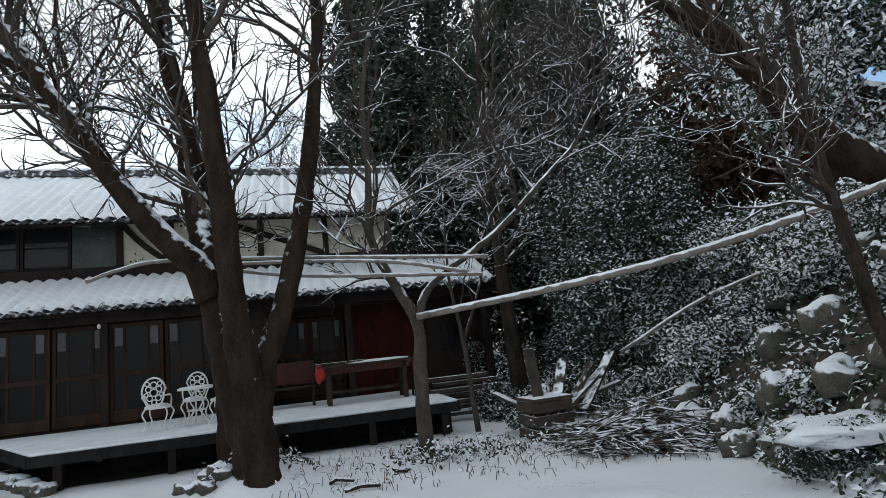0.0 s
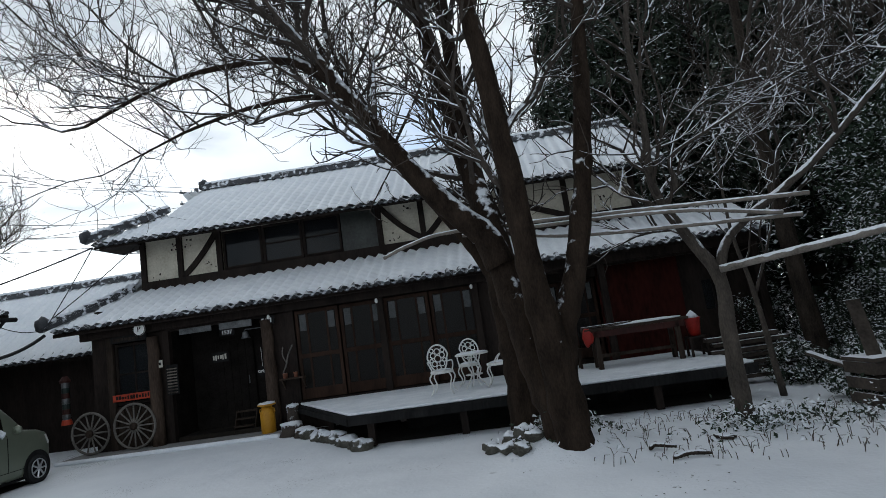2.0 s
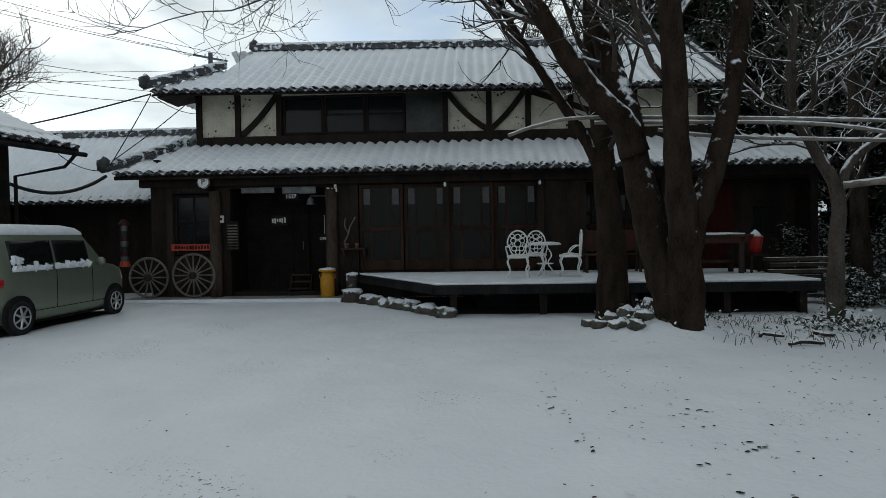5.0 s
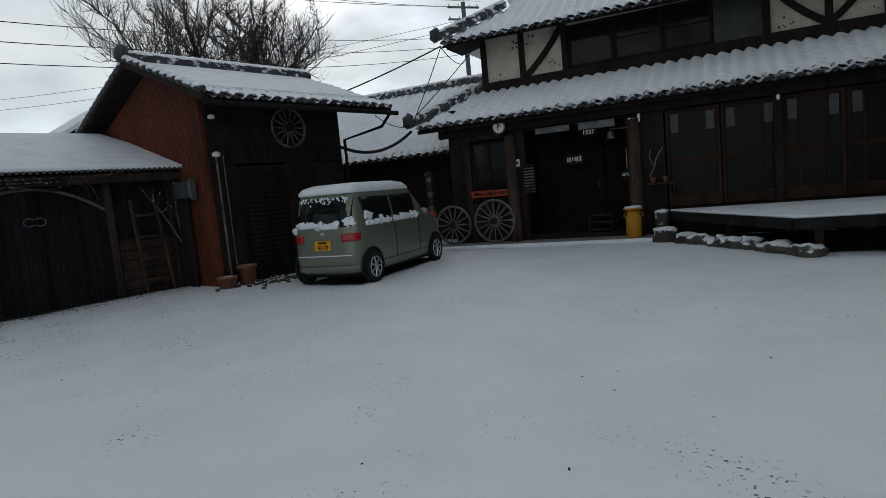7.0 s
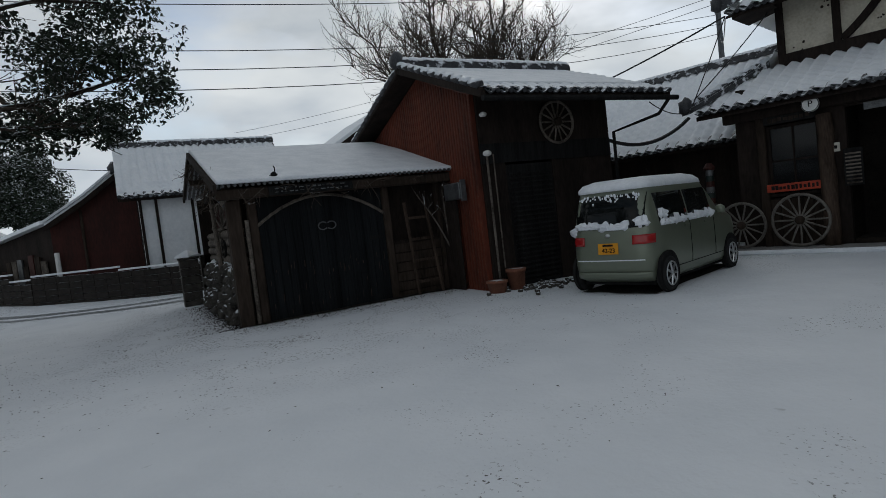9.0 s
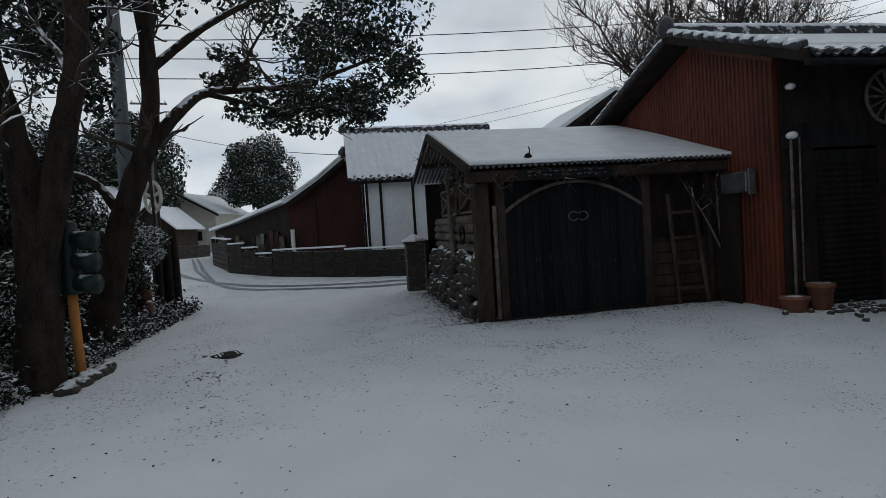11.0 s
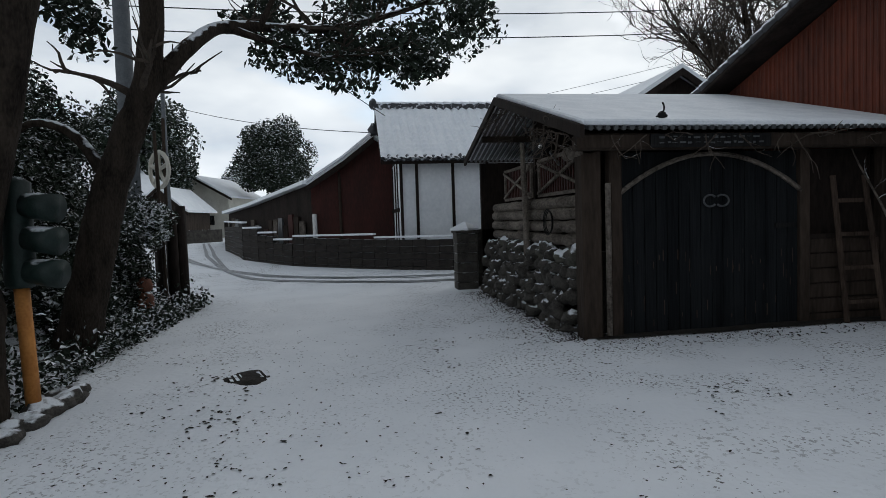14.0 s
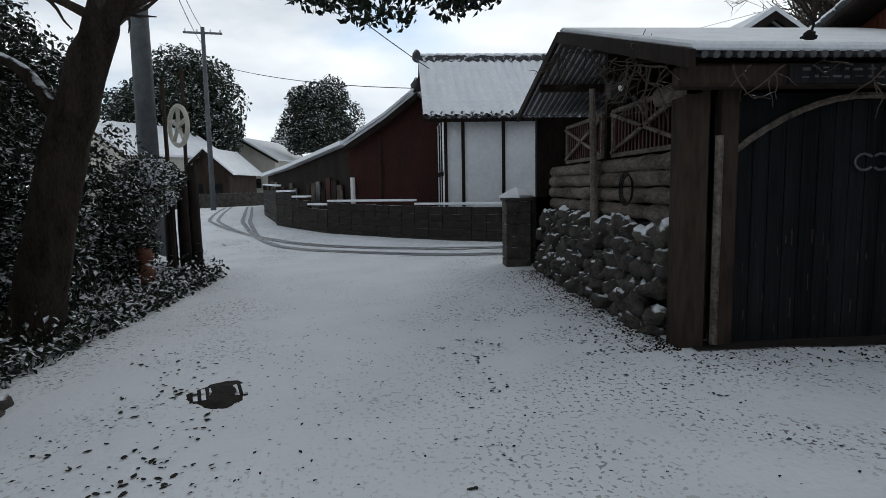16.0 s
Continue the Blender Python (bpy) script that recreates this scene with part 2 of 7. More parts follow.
M_YELLOW = material("yellow_paint", (0.32, 0.15, 0.01), (0.52, 0.26, 0.018), 4.0, 0.5, 0.2)
M_POLE = material("orange_paint", (0.4, 0.15, 0.03), (0.62, 0.27, 0.07), 5.0, 0.6, 0.2)
M_WHITE = material("white_paint", (0.62, 0.62, 0.6), (0.82, 0.82, 0.8), 6.0, 0.5, 0.2)
M_METAL = material("grey_metal", (0.06, 0.062, 0.065), (0.17, 0.175, 0.18), 6.0, 0.45, 0.2, metal=0.6)
M_CONCRETE = material("concrete", (0.16, 0.155, 0.15), (0.34, 0.33, 0.32), 4.0, 0.9, 0.4)
M_WIRE = material("cable", (0.01, 0.01, 0.011), (0.022, 0.022, 0.024), 6.0, 0.6, 0.0)
M_SIGNRED = material("red_sign", (0.3, 0.035, 0.015), (0.48, 0.07, 0.03), 5.0, 0.6, 0.1)
M_BUCKET = material("red_bucket", (0.2, 0.012, 0.008), (0.36, 0.022, 0.015), 5.0, 0.45, 0.0)
M_CLAY = material("terracotta", (0.1, 0.04, 0.025), (0.24, 0.1, 0.06), 6.0, 0.8, 0.3, snow=0.2)
M_CREAM = material("cream_wall", (0.42, 0.4, 0.34), (0.58, 0.56, 0.5), 1.5, 0.9, 0.1)
M_GREENBOX = material("green_metal", (0.005, 0.012, 0.01), (0.014, 0.028, 0.024), 5.0, 0.5, 0.2, snow=0.22)
# room surfaces coloured near black, so the dimness indoors is painted in
M_INSIDE = material("painted_dim_interior", (0.008, 0.006, 0.004), (0.022, 0.016, 0.011), 2.0, 0.9, 0.2)


# ---- mesh tools ----
class Build:
    """Collects vertices and faces of one mesh."""

    def __init__(self):
        self.v, self.f = [], []

    def box(self, x0, x1, y0, y1, z0, z1, m=None):
        k = len(self.v)
        for z in (z0, z1):
            for x, y in ((x0, y0), (x1, y0), (x1, y1), (x0, y1)):
                p = Vector((x, y, z))
                self.v.append(tuple(m @ p) if m else tuple(p))
        self.f += [(k + a, k + b, k + c, k + d) for a, b, c, d in ((3, 2, 1, 0), (4, 5, 6, 7), (0, 1, 5, 4), (1, 2, 6, 5), (2, 3, 7, 6), (3, 0, 4, 7))]
        return self

    def quad(self, a, b, c, d):
        k = len(self.v)
        self.v += [tuple(a), tuple(b), tuple(c), tuple(d)]
        self.f.append((k, k + 1, k + 2, k + 3))
        return self

    def slab(self, pts, down):
        """A polygon (seen from above, counter-clockwise) thickened by the vector down."""
        k, n = len(self.v), len(pts)
        self.v += [tuple(p) for p in pts] + [tuple(Vector(p) + Vector(down)) for p in pts]
        self.f.append(tuple(range(k, k + n)))
        self.f.append(tuple(range(k + 2 * n - 1, k + n - 1, -1)))
        self.f += [(k + i, k + n + i, k + n + (i + 1) % n, k + (i + 1) % n) for i in range(n)]
        return self

    def tube(self, pts, radii, sides=8, cap=True):
        pts = [Vector(p) for p in pts]
        if not isinstance(radii, (list, tuple)):
            radii = [radii] * len(pts)
        k = len(self.v)
        side = None
        for i, p in enumerate(pts):
            d = (pts[min(i + 1, len(pts) - 1)] - pts[max(i - 1, 0)]).normalized()
            if side is None:
                side = d.cross(Vector((0, 0, 1)) if abs(d.z) < 0.9 else Vector((1, 0, 0)))
            side = (side - d * side.dot(d)).normalized()
            up = d.cross(side)
            for j in range(sides):
                a = 2 * math.pi * j / sides
                self.v.append(tuple(p + (side * math.cos(a) + up * math.sin(a)) * radii[i]))
        for i in range(len(pts) - 1):
            for j in range(sides):
                a, b = k + i * sides + j, k + i * sides + (j + 1) % sides
                self.f.append((a, b, b + sides, a + sides))
        if cap:
            self.f.append(tuple(range(k + sides - 1, k - 1, -1)))
            e = k + (len(pts) - 1) * sides
            self.f.append(tuple(range(e, e + sides)))
        return self

    def ring(self, c, r, thick, axis="y", n=24, sides=6, flat=1.0):
        c, pts = Vector(c), []
        k = len(self.v)
        for i in range(n):
            a = 2 * math.pi * i / n
            for j in range(sides):
                b = 2 * math.pi * j / sides
                q, h = r + thick * math.cos(b), thick * flat * math.sin(b)
                x, z = q * math.cos(a), q * math.sin(a)
                self.v.append(tuple(c + (Vector((x, h, z)) if axis == "y" else Vector((h, x, z)) if axis == "x" else Vector((x, z, h)))))
        for i in range(n):
            for j in range(sides):
                a, b = k + i * sides + j, k + i * sides + (j + 1) % sides
                c2, d2 = k + (i + 1) % n * sides + (j + 1) % sides, k + (i + 1) % n * sides + j
                self.f.append((a, b, c2, d2))
        return self

    def lump(self, c, size, rough=0.25, seed=0, n=10, m=6):
        """An uneven rounded stone or heap."""
        c, k = Vector(c), len(self.v)
        for i in range(m + 1):
            t = math.pi * i / m
            for j in range(n):
                a = 2 * math.pi * j / n
                d = Vector((math.sin(t) * math.cos(a), math.sin(t) * math.sin(a), math.cos(t)))
                w = 1 + rough * noise.noise(d * 1.6 + Vector((seed * 7.3, seed * 3.1, 0)))
                self.v.append(tuple(c + Vector((d.x * size[0], d.y * size[1], d.z * size[2])) * w))
        for i in range(m):
            for j in range(n):
                a, b = k + i * n + j, k + i * n + (j + 1) % n
                self.f.append((a, a + n, b + n, b))
        return self

    def mesh(self, name, mat, smooth=False, bevel=0.0):
        me = bpy.data.meshes.new(name)
        me.from_pydata(self.v, [], self.f)
        if bevel:
            bm = bmesh.new()
            bm.from_mesh(me)
            bmesh.ops.bevel(bm, geom=bm.edges[:], offset=bevel, segments=1, affect="EDGES", clamp_overlap=True)
            bm.to_mesh(me)
            bm.free()
        me.materials.append(mat)
        if smooth:
            me.polygons.foreach_set("use_smooth", [True] * len(me.polygons))
        me.update()
        return me


def part(name, build, mat, parent, label="", smooth=False, bevel=0.0, kind=""):
    ob = new(name, build.mesh(name, mat, smooth, bevel))
    ob.parent = parent
    return tagged(ob, label=label, kind=kind)


def thing(name, at, label, category, group="", kind="", turn=0.0):
    ob = new(name)
    ob.matrix_world = pose(*at, 0, 0, turn)
    return tagged(ob, label, category, group, kind)


def solid(name, build, mat, label, category="", group="", kind="", smooth=False, bevel=0.0):
    return tagged(new(name, build.mesh(name, mat, smooth, bevel)), label, category, group, kind)


def lettering(name, text, size, m, mat, parent, thick=0.004):
    """Raised letters as a mesh, facing along local -y of m."""
    cu = bpy.data.curves.new(name, "FONT")
    cu.body, cu.size, cu.extrude, cu.align_x, cu.align_y = text, size, thick, "CENTER", "CENTER"
    tmp = bpy.data.objects.new("lettering_source", cu)
    me = bpy.data.meshes.new_from_object(tmp)
    bpy.data.objects.remove(tmp)
    me.transform(m @ pose(0, 0, 0, 90, 0, 0))
    me.materials.append(mat)
    ob = new(name, me)
    ob.parent = parent
    return ob


# ---- ground ----
def smooth(a, b, x):
    t = min(1.0, max(0.0, (x - a) / (b - a)))
    return t * t * (3 - 2 * t)


def ground_z(x, y):
    z = -0.2 + 0.12 * smooth(-8, -1, x) * smooth(11, 4, y)
    z -= 0.06 * smooth(-9, -20, x) * smooth(4, -2, y)
    foot = 2.9 + 0.5 * smooth(9, 14, y) - 1.2 * smooth(2, -6, y)
    if -10 < y < 60:
        d = max(0.0, x - foot)
        z += (5.5 * smooth(0, 11, d) + 1.5 * smooth(0, 2.4, d)) * smooth(-10, 2, y)
    if x < 8:
        z += 0.35 * math.exp(-((x + 2.6) ** 2 + (y - 7.7) ** 2) / 0.55)
        z += 0.14 * math.exp(-((x + 0.5) ** 2 + (y - 8.2) ** 2) / 0.3)
    z += 0.13 * math.exp(-((x - 1.35) ** 2 / 0.5 + (y - 5.2) ** 2 / 0.25))
    bank = -5.35 - 0.2 * smooth(-16, -20, x)
    z += 0.9 * smooth(0.0, 2.6, bank - y) * smooth(-24.3, -22.3, x) * smooth(3, -6, x)
    z += 0.36 * smooth(-26, -32, x)
    z += 0.012 * noise.noise(Vector((x * 1.3, y * 1.3, 0))) + 0.006 * noise.noise(Vector((x * 5, y * 5, 3)))
    return z


def build_ground():
    b = Build()
    def axis(lo, hi, step, far):
        a = [lo - far * (k / 8) ** 2 - 1 for k in range(8, 0, -1)]
        return a + [lo + i * step for i in range(int((hi - lo) / step) + 1)] + [hi + 1 + far * (k / 8) ** 2 for k in range(1, 9)]
    xs, ys = axis(-46, 22, 0.22, 800), axis(-16, 26, 0.22, 800)
    for y in ys:
        for x in xs:
            b.v.append((x, y, ground_z(x, y)))
    w = len(xs)
    for j in range(len(ys) - 1):
        for i in range(w - 1):
            k = j * w + i
            b.f.append((k, k + 1, k + w + 1, k + w))
    solid("ground", b, M_GROUND, "snow-covered yard with earth and leaf litter showing through", "ground", kind="structure", smooth=True)


build_ground()


# ---- roofs ----
def tiled_slope(p0, du, dv, width, length, left=None, right=None, pitch=0.27, course=0.26, bump=0.042, lift=0.03):
    """A snow-laden slope of curved tiles: du along the eave, dv up the slope; left/right limit it as functions of the way up."""
    p0, du, dv = Vector(p0), Vector(du).normalized(), Vector(dv).normalized()
    nrm = du.cross(dv)
    b = Build()
    cols, rows = int(width / pitch * 6), int(length / course * 4)
    index = {}
    left, right = left or (lambda s: 0.0), right or (lambda s: width)

    def at(i, j):
        if (i, j) not in index:
            a, s = i * pitch / 6, j * course / 4
            ph = (a / pitch) % 1.0
            wave = math.sin(2 * math.pi * ph) + 0.35 * math.sin(4 * math.pi * ph + 0.6)
            step = 1 - ((s / course) % 1.0)
            soft = 0.75 + 0.5 * noise.noise(Vector((a * 0.7, s * 0.7, p0.x)))
            h = bump * soft * wave + lift * step + 0.012 * noise.noise(Vector((a * 4, s * 4, p0.y)))
            index[(i, j)] = len(b.v)
            b.v.append(tuple(p0 + du * a + dv * s + nrm * h))
        return index[(i, j)]

    for j in range(rows):
        s = (j + 0.5) * course / 4
        lo, hi = left(s), right(s)
        for i in range(cols):
            a = (i + 0.5) * pitch / 6
            if lo <= a <= hi:
                b.f.append((at(i, j), at(i + 1, j), at(i + 1, j + 1), at(i, j + 1)))
    return b


def eave_tile_mesh():
    b = Build()
    for j, y in enumerate((0.0, 0.3)):
        for i in range(9):
            x = -0.13 + 0.26 * i / 8
            z = 0.035 * math.cos(i / 8 * 2 * math.pi) if i < 9 else 0
            b.v.append((x, y, z))
    for j, y in enumerate((0.0, 0.3)):
        for i in range(9):
            x = -0.13 + 0.26 * i / 8
            b.v.append((x, y, 0.035 * math.cos(i / 8 * 2 * math.pi) - 0.03))
    for i in range(8):
        b.f += [(i, i + 1, i + 10, i + 9), (18 + i + 1, 18 + i, 27 + i, 27 + i + 1), (i + 1, i, 18 + i, 18 + i + 1)]
    b.tube([(0.13, -0.012, 0.0), (0.13, 0.02, 0.0)], 0.045, 10)
    return b.mesh("eave_tile", M_TILE)


EAVE_TILE = eave_tile_mesh()


def eave_tiles(parent, p0, du, dv, count, pitch=0.27):
    du, dv = Vector(du).normalized(), Vector(dv).normalized()
    rot = Matrix((du, dv, du.cross(dv))).transposed().to_4x4()
    for i in range(count):
        ob = new("eave_tile", EAVE_TILE)
        ob.parent = parent
        ob.matrix_local = Matrix.Translation(Vector(p0) + du * (i + 0.5) * pitch) @ rot


def ridge(parent, a, b, r=0.13, name="ridge"):
    """A stacked ridge: two flat courses, a row of round caps, an end tile."""
    a, b = Vector(a), Vector(b)
    d = (b - a)
    n = max(2, int(d.length / 0.3))
    q = Build()
    side = d.cross(Vector((0, 0, 1))).normalized()
    for w, z0, z1 in ((r * 1.25, -0.06, 0.05), (r * 1.05, 0.05, 0.1)):
        q.slab([a + side * w + Vector((0, 0, z1)), b + side * w + Vector((0, 0, z1)), b - side * w + Vector((0, 0, z1)), a - side * w + Vector((0, 0, z1))][::-1], (0, 0, z0 - z1))
    top = part(name, q, M_RIDGE, parent, "stacked ridge tiles under snow")
    for i in range(n):
        c = Build()
        s, e = a + d * (i / n), a + d * ((i + 0.96) / n)
        c.tube([s + Vector((0, 0, 0.1)), e + Vector((0, 0, 0.1))], [r * 0.92, r * 0.8], 9)
        part("ridge_cap", c, M_RIDGE, top, smooth=True)
    e = Build().lump(a + Vector((0, 0, 0.12)), (0.15, 0.15, 0.2), 0.3, 2, 9, 6)
    part("end_tile", e, M_TILE, top, smooth=True)
    return top


# ---- main house, in its own axes: u along the front, v inward ----
house = thing("house", (0, 0, 0), "old two-storey half-timbered house with snow-covered tile roofs", "house", turn=15)


def hp(name, b, mat, label="", parent=None, bevel=0.0, smooth=False, kind=""):
    return part(name, b, mat, parent or house, label, smooth, bevel, kind)


# lower front wall with openings for the bay window, the entrance, the glazed doors
FRONT = 13.6
for u0, u1, z0, z1 in ((-11.0, -10.45, -0.3, 3.0), (-10.45, -9.45, -0.3, 0.85), (-10.45, -9.45, 2.35, 3.0), (-9.45, -9.05, -0.3, 3.0), (-9.05, -6.75, 2.45, 3.0),
                       (-6.75, -5.95, -0.3, 3.0), (-5.95, -1.65, -0.3, 0.42), (-5.95, -1.65, 2.5, 3.0), (-1.65, -0.6, -0.3, 3.0)):
    hp("wall", Build().box(u0, u1, FRONT, FRONT + 0.14, z0, z1), M_WOOD, "dark-stained timber front wall")
for u0, u1, z0, z1 in ((-0.6, 1.2, -0.3, 0.42), (-0.6, 1.2, 2.3, 2.62), (3.1, 3.5, -0.3, 2.62), (3.5, 4.1, -0.3, 1.1), (3.5, 4.1, 1.9, 2.62), (4.1, 4.55, -0.3, 2.62)):
    hp("wall", Build().box(u0, u1, 14.4, 14.54, z0, z1), M_WOOD, "dark wall at the back of the veranda")
hp("wall", Build().box(1.2, 3.1, 14.4, 14.54, -0.3, 2.62), M_DARKRED, "red plank wall under the eave, darkened as in shade")
hp("wall", Build().box(-0.74, -0.6, FRONT + 0.14, 14.54, -0.3, 2.62), M_WOOD)
hp("wall", Build().box(-0.6, 4.7, FRONT + 0.02, FRONT + 0.12, 2.45, 3.0), M_WOOD, "dark board above the veranda")
hp("veranda_floor", Build().box(-0.6, 4.55, FRONT + 0.0, 14.4, -0.3, 0.3), M_WOOD, bevel=0.01)
hp("wall", Build().box(-11.0, -10.86, FRONT + 0.14, 20, -0.3, 3.2), M_WOOD)
hp("wall", Build().box(4.56, 4.7, FRONT + 0.14, 20, -0.3, 2.95), M_WOOD)
hp("wall", Build().box(-11.0, 4.7, 20, 20.15, -0.3, 4.7), M_WOOD)
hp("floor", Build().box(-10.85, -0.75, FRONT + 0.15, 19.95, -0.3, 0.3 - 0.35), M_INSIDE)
hp("wall", Build().box(-10.85, 4.55, 16.9, 17.0, -0.05, 3.6), M_INSIDE, "inner partition coloured dark for a dim room")
hp("ceiling", Build().box(-10.85, 4.55, FRONT + 0.15, 19.9, 2.62, 2.7), M_WOOD)
# recessed entrance, its shade put into the wood colour
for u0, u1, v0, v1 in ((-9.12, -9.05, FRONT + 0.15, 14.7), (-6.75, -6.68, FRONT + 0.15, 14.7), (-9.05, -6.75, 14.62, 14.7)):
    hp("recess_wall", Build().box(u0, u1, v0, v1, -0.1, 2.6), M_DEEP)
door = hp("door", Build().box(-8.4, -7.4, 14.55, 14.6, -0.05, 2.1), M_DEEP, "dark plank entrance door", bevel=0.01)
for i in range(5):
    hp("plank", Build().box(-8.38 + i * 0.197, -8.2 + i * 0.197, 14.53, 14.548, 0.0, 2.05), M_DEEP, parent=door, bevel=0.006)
hp("door_handle", Build().tube([(-7.55, 14.5, 0.95), (-7.55, 14.5, 1.15)], 0.014, 6), M_METAL, parent=door)
# porch slab and its snowy kerb
hp("porch_floor", Build().box(-11.4, -6.2, 12.75, 13.58, -0.4, -0.13), M_CONCRETE, "concrete porch step with a snowy edge", bevel=0.015)
hp("porch_edge", Build().box(-11.4, -6.2, 12.7, 12.8, -0.2, -0.115), M_SNOW, bevel=0.02)
# posts
for u in (-10.5, -9.35, -6.55, -3.85, -1.65, 1.2, 4.5):
    h = Build()
    if u in (-9.35, -6.55):
        h.tube([(u + 0.015 * math.sin(3 * q), FRONT - 0.15, -0.14 + q * 0.42) for q in range(7)], [0.15, 0.14, 0.135, 0.14, 0.13, 0.135, 0.13], 14)
        hp("post", h, M_LOG, "rough round log post", smooth=True)
    else:
        h.box(u - 0.08, u + 0.08, FRONT - 0.1, FRONT - 0.005, -0.14, 2.8)
        hp("post", h, M_BROWN if u < -6 else M_WOOD, bevel=0.015)
hp("beam", Build().box(-11.2, 4.8, FRONT - 0.16, FRONT - 0.02, 2.5, 2.72), M_WOOD, bevel=0.015)
for i in range(26):
    u = -11.2 + i * 0.62
    hp("rafter", Build().slab([(u, 13.15, 2.76), (u + 0.07, 13.15, 2.76), (u + 0.07, 14.9, 3.57), (u, 14.9, 3.57)], (0, 0, -0.08)), M_WOOD)


def window(name, u0, u1, z0, z1, v, nx, nz, mat=M_WOOD, bar=0.035):
    win = hp(name, Build().box(u0, u0 + 0.06, v - 0.05, v + 0.05, z0, z1).box(u1 - 0.06, u1, v - 0.05, v + 0.05, z0, z1).box(u0 + 0.06, u1 - 0.06, v - 0.05, v + 0.05, z0, z0 + 0.06).box(u0 + 0.06, u1 - 0.06, v - 0.05, v + 0.05, z1 - 0.06, z1), mat)
    a0, a1, b0, b1 = u0 + 0.06, u1 - 0.06, z0 + 0.06, z1 - 0.06
    for i in range(1, nx):
        c = a0 + (a1 - a0) * i / nx
        hp("mullion", Build().box(c - bar / 2, c + bar / 2, v - 0.03, v + 0.03, b0, b1), mat, parent=win)
    for j in range(1, nz):
        c = b0 + (b1 - b0) * j / nz
        hp("glazing_bar", Build().box(a0, a1, v - 0.022, v + 0.022, c - bar / 2, c + bar / 2), mat, parent=win)
    for i in range(nx):
        c0, c1 = a0 + (a1 - a0) * i / nx, a0 + (a1 - a0) * (i + 1) / nx
        ob = hp("pane", Build().box(c0, c1, v - 0.004, v + 0.004, b0, b1), M_GLASS, parent=win)
        ob.visible_shadow = False
    return win


window("veranda_window", 3.5, 4.1, 1.1, 1.9, 14.45, 2, 1)
window("bay_window", -10.42, -9.48, 0.88, 2.32, FRONT + 0.05, 2, 2)


def glazed_door(u0, u1, z0, z1, v):
    """A brown sliding door: narrow, wide and narrow lights above and below a middle rail, planks at its foot."""
    d = hp("glazed_door", Build().box(u0, u0 + 0.07, v - 0.025, v + 0.025, z0, z1).box(u1 - 0.07, u1, v - 0.025, v + 0.025, z0, z1).box(u0 + 0.07, u1 - 0.07, v - 0.025, v + 0.025, z1 - 0.08, z1), M_DOORWOOD, "brown wooden sliding door with dull dark glass")
    hp("bottom_panel", Build().box(u0 + 0.07, u1 - 0.07, v - 0.022, v + 0.022, z0, z0 + 0.24), M_DOORWOOD, parent=d, bevel=0.006)
    rail = z0 + 0.98
    hp("middle_rail", Build().box(u0 + 0.07, u1 - 0.07, v - 0.024, v + 0.024, rail - 0.05, rail + 0.05), M_DOORWOOD, parent=d, bevel=0.006)
    w_ = u1 - u0 - 0.14
    cuts = (u0 + 0.07, u0 + 0.07 + w_ * 0.24, u0 + 0.07 + w_ * 0.76, u1 - 0.07)
    for a, c in ((z0 + 0.24, rail - 0.05), (rail + 0.05, z1 - 0.08)):
        for x in cuts[1:3]:
            hp("mullion", Build().box(x - 0.02, x + 0.02, v - 0.022, v + 0.022, a, c), M_DOORWOOD, parent=d)
        for x0, x1 in zip(cuts, cuts[1:]):
            ob = hp("pane", Build().box(x0 + 0.01, x1 - 0.01, v - 0.003, v + 0.003, a, c), M_DOORGLASS, parent=d)
            ob.visible_shadow = False
    for x0, x1, drop in ((cuts[0], cuts[1], 0.4), (cuts[2], cuts[3], 0.4)):
        hp("blind", Build().box(x0 + 0.03, x1 - 0.03, v - 0.014, v - 0.008, z1 - 0.08 - drop, z1 - 0.1), M_BLIND, "pale paper strip on the glass", d)
    return d


for k in range(2):
    u0 = -5.92 + k * 2.14
    glazed_door(u0, u0 + 1.04, 0.44, 2.48, FRONT + 0.05)
    glazed_door(u0 + 1.06, u0 + 2.1, 0.44, 2.48, FRONT + 0.11)
glazed_door(-0.55, 0.3, 0.44, 2.28, 14.45)
glazed_door(0.32, 1.15, 0.44, 2.28, 14.51)
# transom panels above the entrance
hp("transom_panel", Build().box(-8.75, -7.95, FRONT - 0.04, FRONT - 0.01, 2.33, 2.46), M_METAL)
hp("transom_panel", Build().box(-7.75, -6.95, FRONT - 0.04, FRONT - 0.01, 2.3, 2.46), M_METAL)
# wainscot planks left of the entrance
for i in range(5):
    hp("plank", Build().box(-10.43 + i * 0.195, -10.25 + i * 0.195, FRONT - 0.03, FRONT - 0.005, -0.13, 0.82), M_BROWN, bevel=0.008)

# upper storey
for u0, u1, z0, z1 in ((-10.4, -8.3, 3.3, 5.25), (-8.3, -3.85, 3.3, 3.9), (-8.3, -3.85, 4.98, 5.25), (-3.85, 2.6, 3.3, 5.2)):
    hp("wall", Build().box(u0, u1, 15.0, 15.14, z0, z1), M_PLASTER, "aged cream plaster between dark timbers")
hp("wall", Build().box(-10.4, -10.26, 15.14, 20, 3.3, 5.3).box(2.46, 2.6, 15.14, 20, 3.0, 5.2), M_PLASTER)
